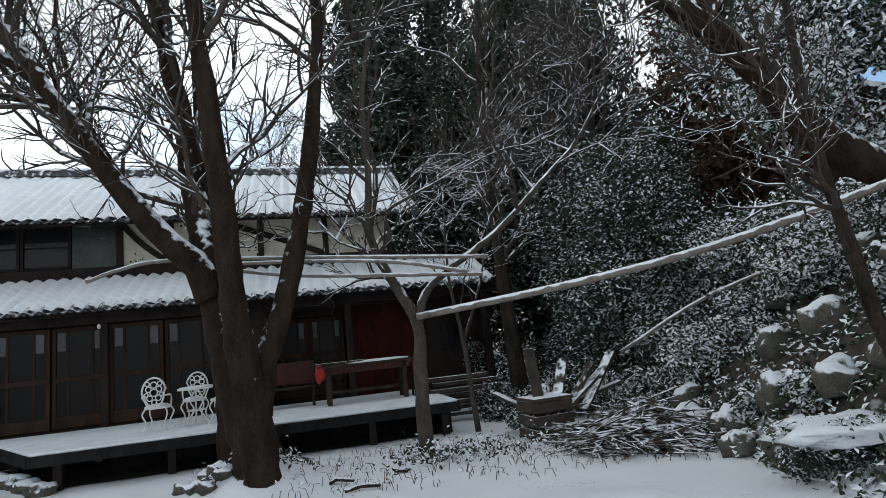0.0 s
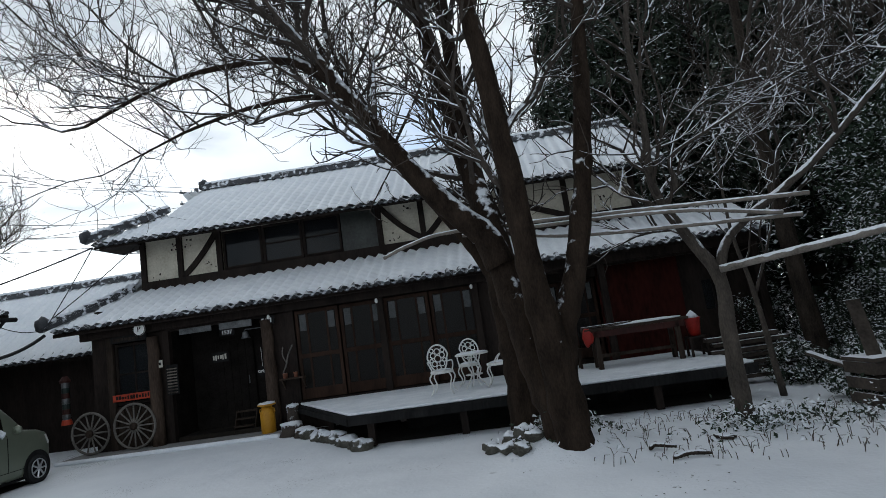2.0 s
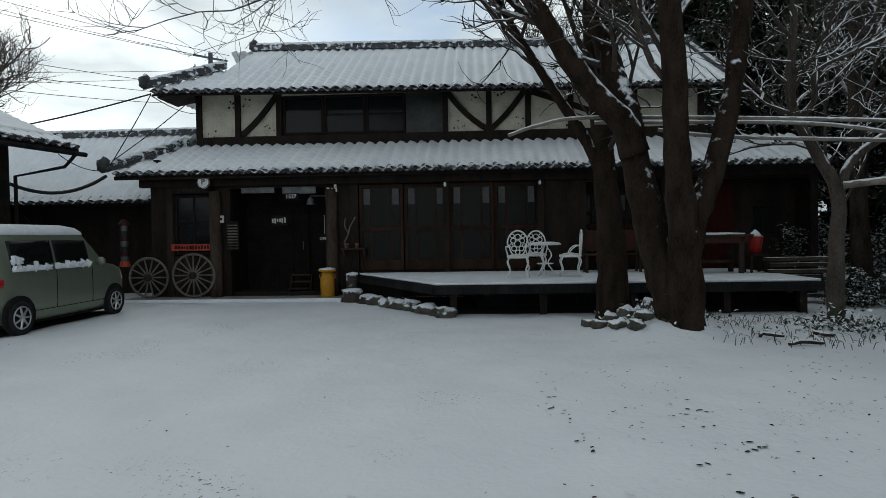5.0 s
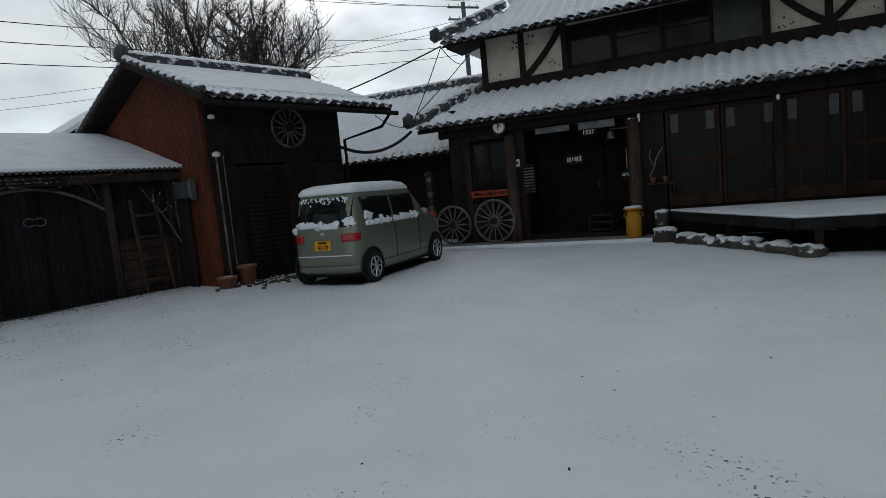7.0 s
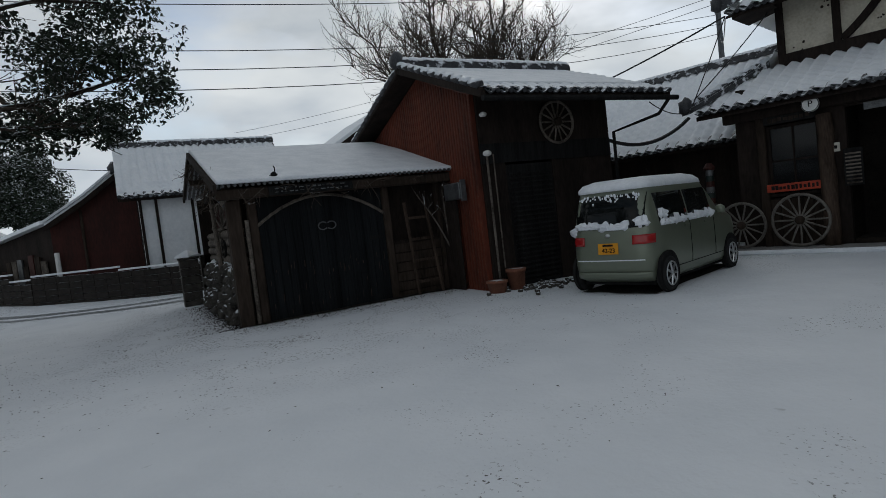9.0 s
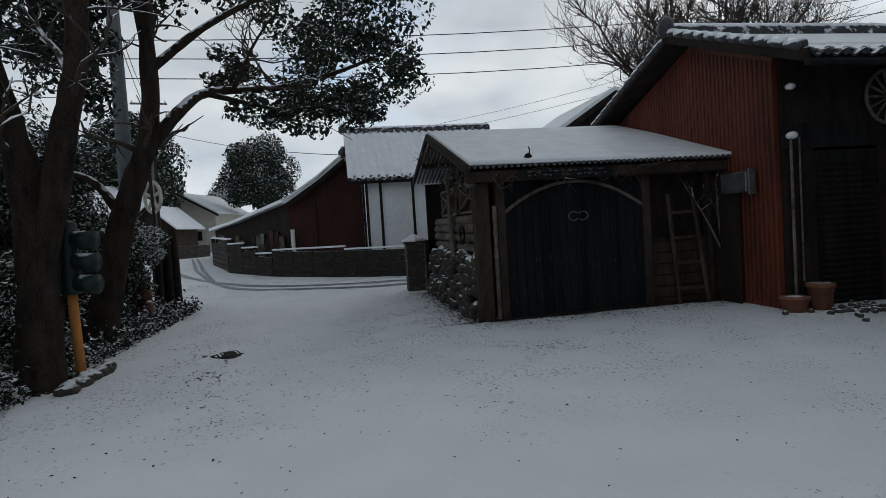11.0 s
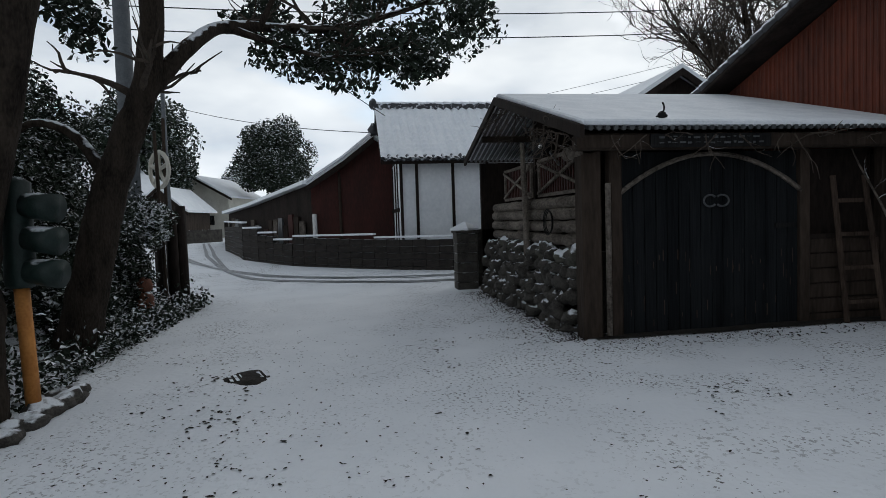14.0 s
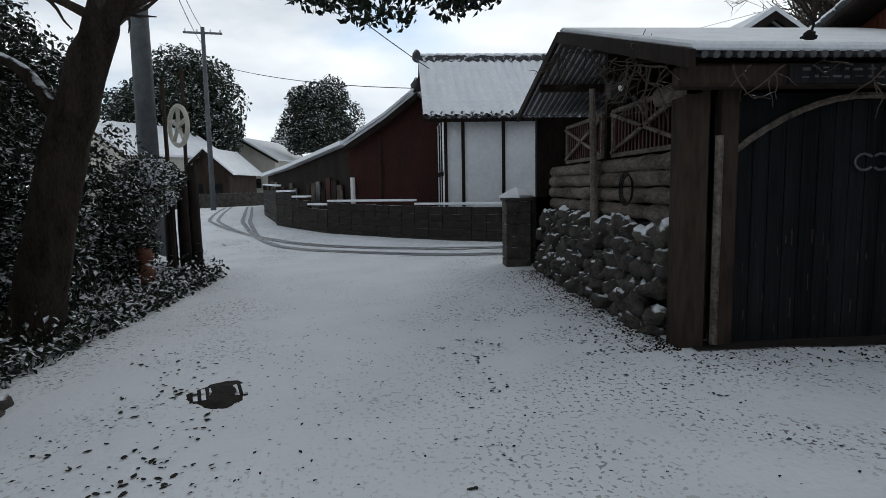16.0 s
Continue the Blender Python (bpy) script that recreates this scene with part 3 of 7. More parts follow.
hp("wall", Build().slab([(2.55, 15.1, 5.05), (2.55, 19.9, 5.05), (2.55, 17.5, 6.55)], (-0.1, 0, 0)).slab([(-10.0, 15.1, 5.1), (-10.0, 17.5, 6.8), (-10.0, 19.9, 5.1)], (0.1, 0, 0)), M_PLASTER)
hp("timber", Build().box(-10.46, 2.66, 14.9, 14.99, 3.62, 3.92), M_WOOD)
for u in (-10.4, -9.36, -8.26, -3.9, -2.78, -1.78, -0.7, 0.9, 2.55):
    hp("timber", Build().box(u - 0.07, u + 0.07, 14.92, 14.995, 3.92, 5.15), M_WOOD)


def brace(pts):
    b = Build()
    pts = [Vector((u, 14.955, z)) for u, z in pts]
    fine = [pts[0].lerp(pts[1], s).lerp(pts[1].lerp(pts[2], s), s) for s in [k / 6 for k in range(7)]]
    upper, under = [], []
    for k, p in enumerate(fine):
        d = fine[min(k + 1, 6)] - fine[max(k - 1, 0)]
        n = Vector((-d.z, 0, d.x)).normalized() * 0.07 + Vector((0, -0.03, 0))
        upper.append(p + n)
        under.append(p - n + Vector((0, -0.06, 0)))
    b.slab(upper + under[::-1], (0, 0.06, 0))
    hp("brace", b, M_WOOD)


brace([(-9.28, 3.95), (-8.8, 4.3), (-8.3, 5.0)])
brace([(-2.8, 3.95), (-3.4, 4.3), (-3.85, 4.95)])
brace([(-2.75, 3.95), (-2.3, 4.3), (-1.85, 4.95)])
brace([(0.85, 3.95), (-0.1, 4.35), (-1.7, 4.9)])
# worn flecks in the plaster
rf = random.Random(4)
for cu, cz in ((-10.1, 4.02), (-9.6, 4.8), (-8.55, 4.15), (-9.1, 4.8), (-3.55, 4.1), (-3.1, 4.85), (-1.95, 4.15), (-2.5, 4.8), (-0.9, 4.1), (1.9, 4.2)):
    for k in range(7):
        u, z, s = cu + rf.uniform(-0.14, 0.14), cz + rf.uniform(-0.12, 0.12), rf.uniform(0.012, 0.03)
        hp("plaster_chip", Build().lump((u, 14.998, z), (s, 0.008, s), 0.5, k, 6, 4), M_WOOD)
# upper windows: sliding panes in dark frames, one pane patched with plaster
for k, (u0, u1) in enumerate(((-8.18, -7.1), (-7.08, -6.0), (-5.98, -4.95), (-4.93, -3.97))):
    if k < 3:
        window("upper_window", u0, u1, 3.95, 4.97, 15.06, 1, 2 if k else 1)
    else:
        hp("window_board", Build().box(u0, u1, 15.04, 15.08, 3.93, 4.98), M_DULLPANE, "patched grey window board")
# backing behind the upper windows, in the same painted dimness
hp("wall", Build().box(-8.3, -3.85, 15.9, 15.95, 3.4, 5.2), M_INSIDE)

# lower roof
LP = (14.95 - 13.1, 3.7 - 2.8)
ln = math.hypot(*LP)
ldv = (0, LP[0], LP[1])
roof = hp("roof", Build().slab([(-11.6, 13.12, 2.74), (4.75, 13.12, 2.68), (4.75, 15.0, 3.58), (-10.7, 15.0, 3.64)], (0, 0, -0.04)), M_WOOD, "lower roof of curved tiles under thin snow")
hp("tile_field", tiled_slope((-11.6, 13.1, 2.82), (1, 0, -0.0035), ldv, 16.35, ln, left=lambda s: 0.45 * s), M_ROOFSNOW, "snow-covered roof tiles", roof, smooth=True, kind="stuff")
eave_tiles(roof, (-11.6, 13.05, 2.79), (1, 0, -0.0035), ldv, 60)
hp("fascia", Build().box(-11.6, 4.75, 13.12, 13.16, 2.66, 2.74), M_WOOD, parent=roof)
ridge(roof, (-11.75, 12.98, 2.88), (-10.75, 14.95, 3.78), 0.1, "hip_ridge")
hp("hip_slope", tiled_slope((-11.65, 17.2, 2.95), (0, -1, 0), (0.45, 0, 0.42), 4.0, 1.6, right=lambda s: 4.1 - 1.2 * s), M_ROOFSNOW, "snow-covered roof tiles", roof, smooth=True, kind="stuff")
# upper roof
UE, UR = (14.1, 4.97), (17.5, 7.0)
ul = math.hypot(UR[0] - UE[0], UR[1] - UE[1])
udv = (0, UR[0] - UE[0], UR[1] - UE[1])
roof = hp("roof", Build().slab([(-11.2, 14.13, 4.89), (3.15, 14.13, 4.7), (3.15, 17.5, 6.72), (-9.8, 17.5, 6.92), (-9.95, 15.6, 5.77)], (0, 0, -0.05)).slab([(-9.8, 17.5, 6.92), (3.15, 17.5, 6.72), (3.15, 20.9, 4.7), (-10.6, 20.9, 4.89)], (0, 0, -0.05)), M_WOOD, "upper gabled roof of curved tiles under snow")
hp("tile_field", tiled_slope((-11.2, 14.1, 4.97), (1, 0, -0.0135), udv, 14.4, ul, left=lambda s: s * 0.72 if s < 1.75 else 1.26 + (s - 1.75) * 0.1), M_ROOFSNOW, "snow-covered roof tiles", roof, smooth=True, kind="stuff")
hp("tile_field", tiled_slope((3.1, 20.9, 4.8), (-1, 0, 0.0135), (0, -3.4, 2.03), 13.7, ul), M_ROOFSNOW, "snow-covered roof tiles", roof, smooth=True, kind="stuff")
eave_tiles(roof, (-11.2, 14.05, 4.93), (1, 0, -0.0135), udv, 53)
ridge(roof, (-9.85, 17.5, 7.02), (3.2, 17.5, 6.83), 0.13)
ridge(roof, (-11.3, 14.0, 5.05), (-9.95, 15.6, 5.95), 0.11, "hip_ridge")
hp("hip_slope", tiled_slope((-11.25, 19.5, 5.0), (0, -1, 0), (1.3, 0, 0.85), 5.4, 1.55, right=lambda s: 5.4 - 0.9 * s), M_ROOFSNOW, "snow-covered roof tiles", roof, smooth=True, kind="stuff")
hp("verge", Build().slab([(3.2, 14.05, 4.86), (3.2, 17.5, 6.9), (3.05, 17.5, 6.9), (3.05, 14.05, 4.86)], (0, 0, -0.22)), M_TILE, parent=roof)
hp("soffit", Build().slab([(-11.1, 14.2, 4.86), (-11.1, 15.2, 4.86), (-10.4, 15.2, 5.0), (-10.4, 14.2, 5.0)], (0, 0, -0.05)), M_WOOD, parent=roof)

# rear wing behind, parallel to the front
wing = thing("rear_wing", (0, 0, 0), "low rear wing with a snow-covered tile roof", "house", turn=15)
part("wall", Build().box(-21, -11.2, 15.4, 15.55, -0.3, 2.3).box(-21, -20.85, 15.55, 20, -0.3, 4.0), M_WOOD, wing)
wv = (0, 3.2, 2.3)
wroof = part("roof", Build().slab([(-21.5, 14.85, 2.22), (-11.0, 14.85, 2.22), (-11.0, 18.0, 4.5), (-21.5, 18.0, 4.5)], (0, 0, -0.06)).slab([(-21.5, 18.0, 4.5), (-11.0, 18.0, 4.5), (-11.0, 21, 2.3), (-21.5, 21, 2.3)], (0, 0, -0.06)), M_WOOD, wing)
part("tile_field", tiled_slope((-21.5, 14.8, 2.3), (1, 0, 0), wv, 10.5, 3.94), M_ROOFSNOW, wroof, "snow-covered roof tiles", True, kind="stuff")
eave_tiles(wroof, (-21.5, 14.77, 2.27), (1, 0, 0), wv, 38)
ridge(wroof, (-21.5, 18.0, 4.62), (-11.0, 18.0, 4.62), 0.12)

# deck in front, its side cut on the slant
deck = thing("deck", (0, 0, 0), "low black timber deck covered in smooth snow", "deck", turn=15)
DECK = [(-3.95, 10.15, 0.36), (2.75, 10.15, 0.36), (2.75, 13.38, 0.36), (-5.95, 13.38, 0.36)]
part("decking", Build().slab(DECK, (0, 0, -0.05)), M_BLACK, deck)
part("snow", Build().slab([(-3.92, 10.19, 0.405), (2.71, 10.19, 0.405), (2.71, 13.36, 0.405), (-5.9, 13.36, 0.405)], (0, 0, -0.044)), M_SNOW, deck, "smooth layer of snow", bevel=0.012)
part("edge_board", Build().box(-3.93, 2.75, 10.16, 10.21, 0.2, 0.308), M_BLACK, deck)
part("edge_board", Build().slab([(-3.97, 10.2, 0.308), (-3.9, 10.24, 0.308), (-5.85, 13.3, 0.308), (-5.93, 13.26, 0.308)], (0, 0, -0.11)), M_BLACK, deck)
# black boards added as the shade in the open space below the deck
part("shade_backing", Build().box(-3.2, 2.7, 11.6, 11.65, -0.3, 0.308).box(2.6, 2.65, 10.5, 13.3, -0.3, 0.308), M_BLACK, deck)
for u in (-3.0, -1.2, 0.6, 2.2):
    part("joist", Build().box(u - 0.05, u + 0.05, 10.22, 13.3, 0.16, 0.3), M_WOOD, deck)
for u, v in [(-3.6, 10.4), (-2.0, 10.4), (-0.4, 10.4), (1.2, 10.4), (2.5, 10.4), (2.5, 13.1), (-4.8, 12), (-2.0, 12.5), (1.2, 12.5)]:
    part("post", Build().box(u - 0.06, u + 0.06, v - 0.06, v + 0.06, -0.3, 0.31), M_WOOD, deck)



def dark_ground_patch(name, label, corners, m, n=14):
    """A dark sheet on the yard's surface: soil by the shed, painted shade below deck and car."""
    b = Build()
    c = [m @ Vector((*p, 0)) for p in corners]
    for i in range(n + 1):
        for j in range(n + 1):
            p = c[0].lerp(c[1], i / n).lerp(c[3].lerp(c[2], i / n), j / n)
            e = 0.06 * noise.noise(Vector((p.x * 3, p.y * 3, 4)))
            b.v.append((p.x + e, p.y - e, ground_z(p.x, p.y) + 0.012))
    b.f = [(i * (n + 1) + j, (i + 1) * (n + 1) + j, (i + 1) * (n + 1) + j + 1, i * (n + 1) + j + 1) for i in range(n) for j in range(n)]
    solid(name, b, M_SOIL_SHADE, label, "ground", kind="structure", smooth=True)


TURN15 = Matrix.Rotation(radians(15), 4, "Z")
# snowless soil, coloured near black for the shade below the deck
dark_ground_patch("soil_shade_under_deck", "dark sheet of bare soil and painted shade below the deck", [(-3.75, 10.45), (2.6, 10.45), (2.6, 13.4), (-5.7, 13.4)], TURN15)
# dark sheet in place of the car's own shadow
dark_ground_patch("painted_shade_under_car", "dark sheet painted as the car's shadow on the ground", [(-0.62, -1.5), (0.62, -1.5), (0.62, 1.55), (-0.62, 1.55)], pose(-13.2, 6.62, 0, 0, 0, 16.1), 8)
dark_ground_patch("ground_before_shed", "dark muddy strip along the foot of the shed doors", [(-16.75, 0.3), (-16.45, 0.3), (-16.35, 4.5), (-16.75, 4.5)], Matrix.Identity(4), 10)

# ---- barn ----
barn = thing("barn", (0, 0, 0), "red corrugated-iron barn with a snowy tile roof", "barn")
for y0, y1, z0, z1 in ((4.54, 5.05, -0.3, 2.2), (6.15, 7.7, -0.3, 2.2), (4.54, 7.7, 2.2, 3.55)):
    part("wall", Build().box(-15.3, -15.2, y0, y1, z0, z1), M_WOOD, barn, "dark plank front wall")
side = part("wall", Build().slab([(-15.25, 4.45, -0.3), (-15.25, 4.45, 3.5), (-17.2, 4.45, 4.25), (-22, 4.45, 2.7), (-22, 4.45, -0.3)], (0, 0.08, 0)), M_ORANGE, barn, "red corrugated-iron gable wall")
for i in range(66):
    x = -15.27 - i * 0.1
    top = 3.45 + (-15.25 - x) * 0.385 if x > -17.2 else 4.25 - (-17.2 - x) * 0.323
    part("corrugation", Build().tube([(x, 4.45, -0.25), (x, 4.45, top - 0.05)], 0.022, 6), M_ORANGE, side)
part("wall", Build().box(-22, -15.3, 7.62, 7.7, -0.3, 3.0).box(-22, -21.9, 4.5, 7.65, -0.3, 2.7), M_WOOD, barn)
shut = part("shutter", Build().box(-15.27, -15.22, 5.05, 6.15, -0.2, 2.1), M_BLACK, barn, "dark slatted roller shutter")
for i in range(24):
    part("slat", Build().tube([(-15.21, 5.1, -0.15 + i * 0.09), (-15.21, 6.1, -0.15 + i * 0.09)], 0.03, 6), M_BLACK, shut)
part("sign_board", Build().box(-15.185, -15.15, 4.5, 7.66, 2.14, 2.5), M_BLACK, barn)
broof = part("roof", Build().slab([(-14.2, 4.05, 3.2), (-14.2, 8.45, 3.2), (-17.2, 8.45, 4.36), (-17.2, 4.05, 4.36)], (0, 0, -0.06)).slab([(-17.2, 4.05, 4.36), (-17.2, 8.45, 4.36), (-22.3, 8.45, 2.72), (-22.3, 4.05, 2.72)], (0, 0, -0.06)), M_WOOD, barn)
part("tile_field", tiled_slope((-14.2, 4.05, 3.26), (0, 1, 0), (-3, 0, 1.16), 4.4, 3.2, bump=0.03), M_ROOFSNOW, broof, "snow-covered roof tiles", True, kind="stuff")
part("tile_field", tiled_slope((-22.3, 8.45, 2.78), (0, -1, 0), (5.1, 0, 1.64), 4.4, 5.3), M_ROOFSNOW, broof, "snow-covered roof tiles", True, kind="stuff")
part("snow", Build().slab([(-14.75, 4.35, 3.53), (-14.75, 8.35, 3.53), (-17.1, 8.35, 4.43), (-17.1, 4.35, 4.43)], (0, 0, -0.06)), M_SNOW, broof, "thick sheet of snow", bevel=0.03)
eave_tiles(broof, (-14.13, 4.05, 3.23), (0, 1, 0), (-3, 0, 1.16), 16)
ridge(broof, (-17.2, 4.0, 4.45), (-17.2, 8.5, 4.45), 0.12)
part("verge", Build().slab([(-14.15, 3.98, 3.27), (-14.15, 4.1, 3.27), (-17.2, 4.1, 4.45), (-17.2, 3.98, 4.45)], (0, 0, -0.16)).slab([(-17.2, 3.98, 4.45), (-17.2, 4.1, 4.45), (-22.3, 4.1, 2.8), (-22.3, 3.98, 2.8)], (0, 0, -0.16)), M_WOOD, broof, bevel=0.02)
for i in range(11):
    s = i / 11
    part("verge_tile", Build().tube([(-14.2 - 3 * s, 4.02, 3.33 + 1.16 * s), (-14.2 - 3 * (s + 0.085), 4.02, 3.33 + 1.16 * (s + 0.085))], [0.085, 0.07], 8), M_RIDGE, broof, smooth=True)
for i in range(18):
    s = i / 18
    part("verge_tile", Build().tube([(-17.3 - 5 * s, 4.02, 4.38 - 1.6 * s), (-17.3 - 5 * (s + 0.053), 4.02, 4.38 - 1.6 * (s + 0.053))], [0.07, 0.085], 8), M_RIDGE, broof, smooth=True)
part("gutter", Build().tube([(-14.12, 4.0, 3.1), (-14.12, 8.55, 3.08)], 0.05, 8), M_BLACK, broof)
part("gutter", Build().tube([(-14.12, 8.3, 3.05), (-14.3, 8.2, 2.8), (-15.1, 7.75, 2.6), (-15.12, 7.75, 0)], 0.035, 6), M_BLACK, broof)
part("downpipe", Build().tube([(-15.14, 4.62, 2.3), (-15.14, 4.62, -0.1)], 0.022, 8), M_GREYWOOD, barn)
part("downpipe", Build().tube([(-15.14, 4.76, 2.3), (-15.14, 4.76, 0.2)], 0.014, 8), M_GREYWOOD, barn)

# ---- open shed ----
shed = thing("shed", (0, 0, 0), "rough timber shed with stone base and a snowy iron roof", "shed")
part("snow", Build().slab([(-16.15, 0.05, 2.27), (-16.2, 4.8, 2.24), (-19.8, 4.3, 3.33), (-19.8, 0.05, 3.33)], (0, 0, -0.07)).slab([(-19.8, 0.05, 3.33), (-19.8, 4.3, 3.33), (-22.6, 4.3, 2.56), (-22.6, 0.05, 2.56)], (0, 0, -0.07)), M_SNOW, shed, "even layer of snow on the roof", bevel=0.02)
iron = Build()
for i in range(48):
    y = 0.06 + i * 0.096
    iron.tube([(-16.17, y, 2.175), (-19.8, y, 3.235)], 0.03, 6)
    iron.tube([(-19.8, y, 3.235), (-22.55, y, 2.47)], 0.03, 6)
part("iron_sheet", iron, M_METAL, shed, "corrugated iron roofing", kind="stuff")
part("verge", Build().slab([(-16.1, 0.0, 2.2), (-16.1, 0.05, 2.2), (-19.8, 0.05, 3.27), (-19.8, 0.0, 3.27)], (0, 0, -0.14)).slab([(-19.8, 0.0, 3.27), (-19.8, 0.05, 3.27), (-22.6, 0.05, 2.5), (-22.6, 0.0, 2.5)], (0, 0, -0.12)), M_WOOD, shed)
part("beam", Build().box(-16.5, -16.3, 0.05, 4.75, 1.96, 2.14), M_BROWN, shed, bevel=0.025)
for x in (-17.4, -18.6, -19.8, -21.2):
    zt = 2.2 + (-16.15 - x) * 0.293 if x >= -19.8 else 3.27 - (-19.8 - x) * 0.275
    part("purlin", Build().box(x - 0.05, x + 0.05, 0.1, 4.4, zt - 0.19, zt - 0.08), M_BROWN, shed)
for y0, y1, x0, x1 in ((0.22, 0.46, -16.85, -16.6), (0.56, 0.72, -16.75, -16.6), (3.08, 3.22, -16.75, -16.6), (4.25, 4.4, -16.75, -16.6)):
    part("post", Build().box(x0, x1, y0, y1, -0.35, 2.0), M_BROWN, shed, bevel=0.02)
part("pipe", Build().tube([(-16.57, 0.52, -0.2), (-16.57, 0.52, 1.6)], 0.035, 8), M_GREYWOOD, shed)
# door leaves of vertical boards under an arched rail
sd = part("door", Build().box(-16.72, -16.68, 0.72, 3.08, -0.3, 1.96), M_TEAL, shed, "dark weathered double door")
for i in range(16):
    y = 0.73 + i * 0.147
    t = (i + 0.5) / 16 * 2 - 1
    part("board", Build().box(-16.678, -16.655, y, y + 0.14, -0.26, 1.9 - 0.35 * t * t), M_TEAL, sd, bevel=0.004)
rd = random.Random(5)
for k in range(40):
    y, z, h = rd.uniform(0.8, 3.0), rd.uniform(-0.2, 0.7), rd.uniform(0.04, 0.18)
    part("worn_streak", Build().box(-16.655, -16.6535, y, y + rd.uniform(0.004, 0.012), z, z + h), M_LOG, sd)
arch = [(-16.63, 0.66 + 2.46 * k / 16, 1.93 - 0.48 * (k / 8 - 1) ** 2) for k in range(17)]
part("arched_rail", Build().tube(arch, 0.03, 6), M_GREYWOOD, sd)
for yy in (1.86, 2.02):
    q = Build()
    pts = [(-16.62, yy + 0.085 * math.cos(a), 1.36 + 0.07 * math.sin(a)) for a in [radians(d) for d in (range(40, 321, 20) if yy < 1.9 else range(-140, 141, 20))]]
    q.tube(pts, 0.012, 6)
    part("crescent_emblem", q, M_METAL, sd)
part("hinge", Build().box(-16.65, -16.63, 2.75, 3.05, 1.0, 1.06), M_BLACK, sd)
part("wall", Build().box(-19.6, -19.5, 0.6, 4.4, -0.3, 3.1), M_WOOD, shed)
part("wall", Build().box(-16.7, -16.66, 3.22, 4.25, -0.3, 0.9), M_WOOD, shed)
part("wall", Build().box(-22.4, -22.3, 0.3, 4.4, -0.3, 2.4), M_WOOD, shed)
part("wall", Build().box(-17.0, -16.9, 3.22, 4.4, -0.3, 2.0), M_WOOD, shed)
for i in range(6):
    part("plank", Build().box(-16.655, -16.635, 3.23, 4.24, -0.28 + i * 0.19, -0.11 + i * 0.19), M_BROWN, shed, bevel=0.006)
# carved sign plank over the door: scribbled strokes
sg = part("sign_plank", Build().box(-16.29, -16.26, 0.9, 2.4, 1.97, 2.12), M_BLACK, shed, "dark plank with illegible pale writing")
rs = random.Random(9)
for row in range(2):
    y = 1.0
    while y < 2.25:
        L = rs.uniform(0.03, 0.09)
        z = 2.015 + row * 0.06
        part("writing", Build().box(-16.258, -16.255, y, y + L, z + rs.uniform(-0.01, 0.01), z + rs.uniform(0.006, 0.022)), M_METAL, sg)
        y += L + rs.uniform(0.02, 0.05)
# side: stone base, logs, lattice
part("wall", Build().box(-21.6, -16.86, 0.5, 0.62, -0.35, 0.78), M_BLOCK, shed)
rs = random.Random(12)
for row in range(6):
    x = -16.95 - rs.uniform(0, 0.15)
    while x > -21.6:
        sx, sz = rs.uniform(0.08, 0.2), rs.uniform(0.08, 0.14)
        part("stone", Build().lump((x - sx, 0.42 - rs.uniform(0, 0.1) - 0.03 * (5 - row), -0.2 + row * 0.18 + rs.uniform(-0.05, 0.05)), (sx, 0.13, sz), 0.8, rs.random() * 50, 10, 7), M_STONESNOW if row == 5 and rs.random() < 0.45 else M_STONE, shed, smooth=True)
        x -= sx * 1.85
for i, z in enumerate((0.9, 1.08, 1.26, 1.42)):
    for x0, x1 in ((-16.88, -19.05), (-19.15, -21.6)):
        k = 7
        pts = [(x0 + (x1 - x0) * j / k, 0.45 + 0.02 * noise.noise(Vector((j, i, x0))), z + 0.02 * noise.noise(Vector((j + 5, i, 1)))) for j in range(k + 1)]
        part("log", Build().tube(pts, [0.088 + 0.04 * noise.noise(Vector((j * 0.8, i, 9))) for j in range(k + 1)], 9), M_GREYWOOD, shed, smooth=True)
part("post", Build().tube([(-19.1, 0.3, -0.3), (-19.1, 0.3, 1.0), (-19.12, 0.27, 2.4)], [0.055, 0.05, 0.04], 7), M_GREYWOOD, shed)
for x0, x1 in ((-16.95, -18.9), (-19.25, -20.9)):
    lat = part("lattice_panel", Build().box(x1, x0, 0.44, 0.48, 1.53, 1.58).box(x1, x0, 0.44, 0.48, 2.06, 2.11).box(x0 - 0.05, x0, 0.44, 0.48, 1.58, 2.06).box(x1, x1 + 0.05, 0.44, 0.48, 1.58, 2.06), M_GREYWOOD, shed, "weathered lattice panel with crossed bars")
    for k in range(int((x0 - x1) / 0.1)):
        x = x1 + 0.05 + k * 0.1
        part("slat", Build().box(x, x + 0.04, 0.47, 0.485, 1.58, 2.06), M_RED, lat)
    for s in (1, -1):
        mid = ((x0 + x1) / 2, 0.43, 1.82)
        ang = math.degrees(math.atan2(0.48, x0 - x1)) * s
        part("cross_bar", Build().box(-(x0 - x1) / 2, (x0 - x1) / 2, -0.015, 0.015, -0.02, 0.02, pose(*mid, 0, -ang, 0)), M_GREYWOOD, lat)
part("lintel", Build().box(-17.2, -16.6, 0.2, 0.4, 1.92, 2.08), M_GREYWOOD, shed, bevel=0.03)

# row of dark boards added over the low gable at the end of the ladder bay
for i in range(6):
    x = -17.05 + i * 0.185
    part("board", Build().box(x, x + 0.175, 4.33, 4.36, -0.3, 1.95 - 0.03 * (i % 3)), M_WOOD, shed, bevel=0.005)

# ---- ladder and barn-side things ----
lad = thing("ladder", (-16.5, 3.55, -0.22), "weathered wooden ladder leaning on the shed wall", "ladder")
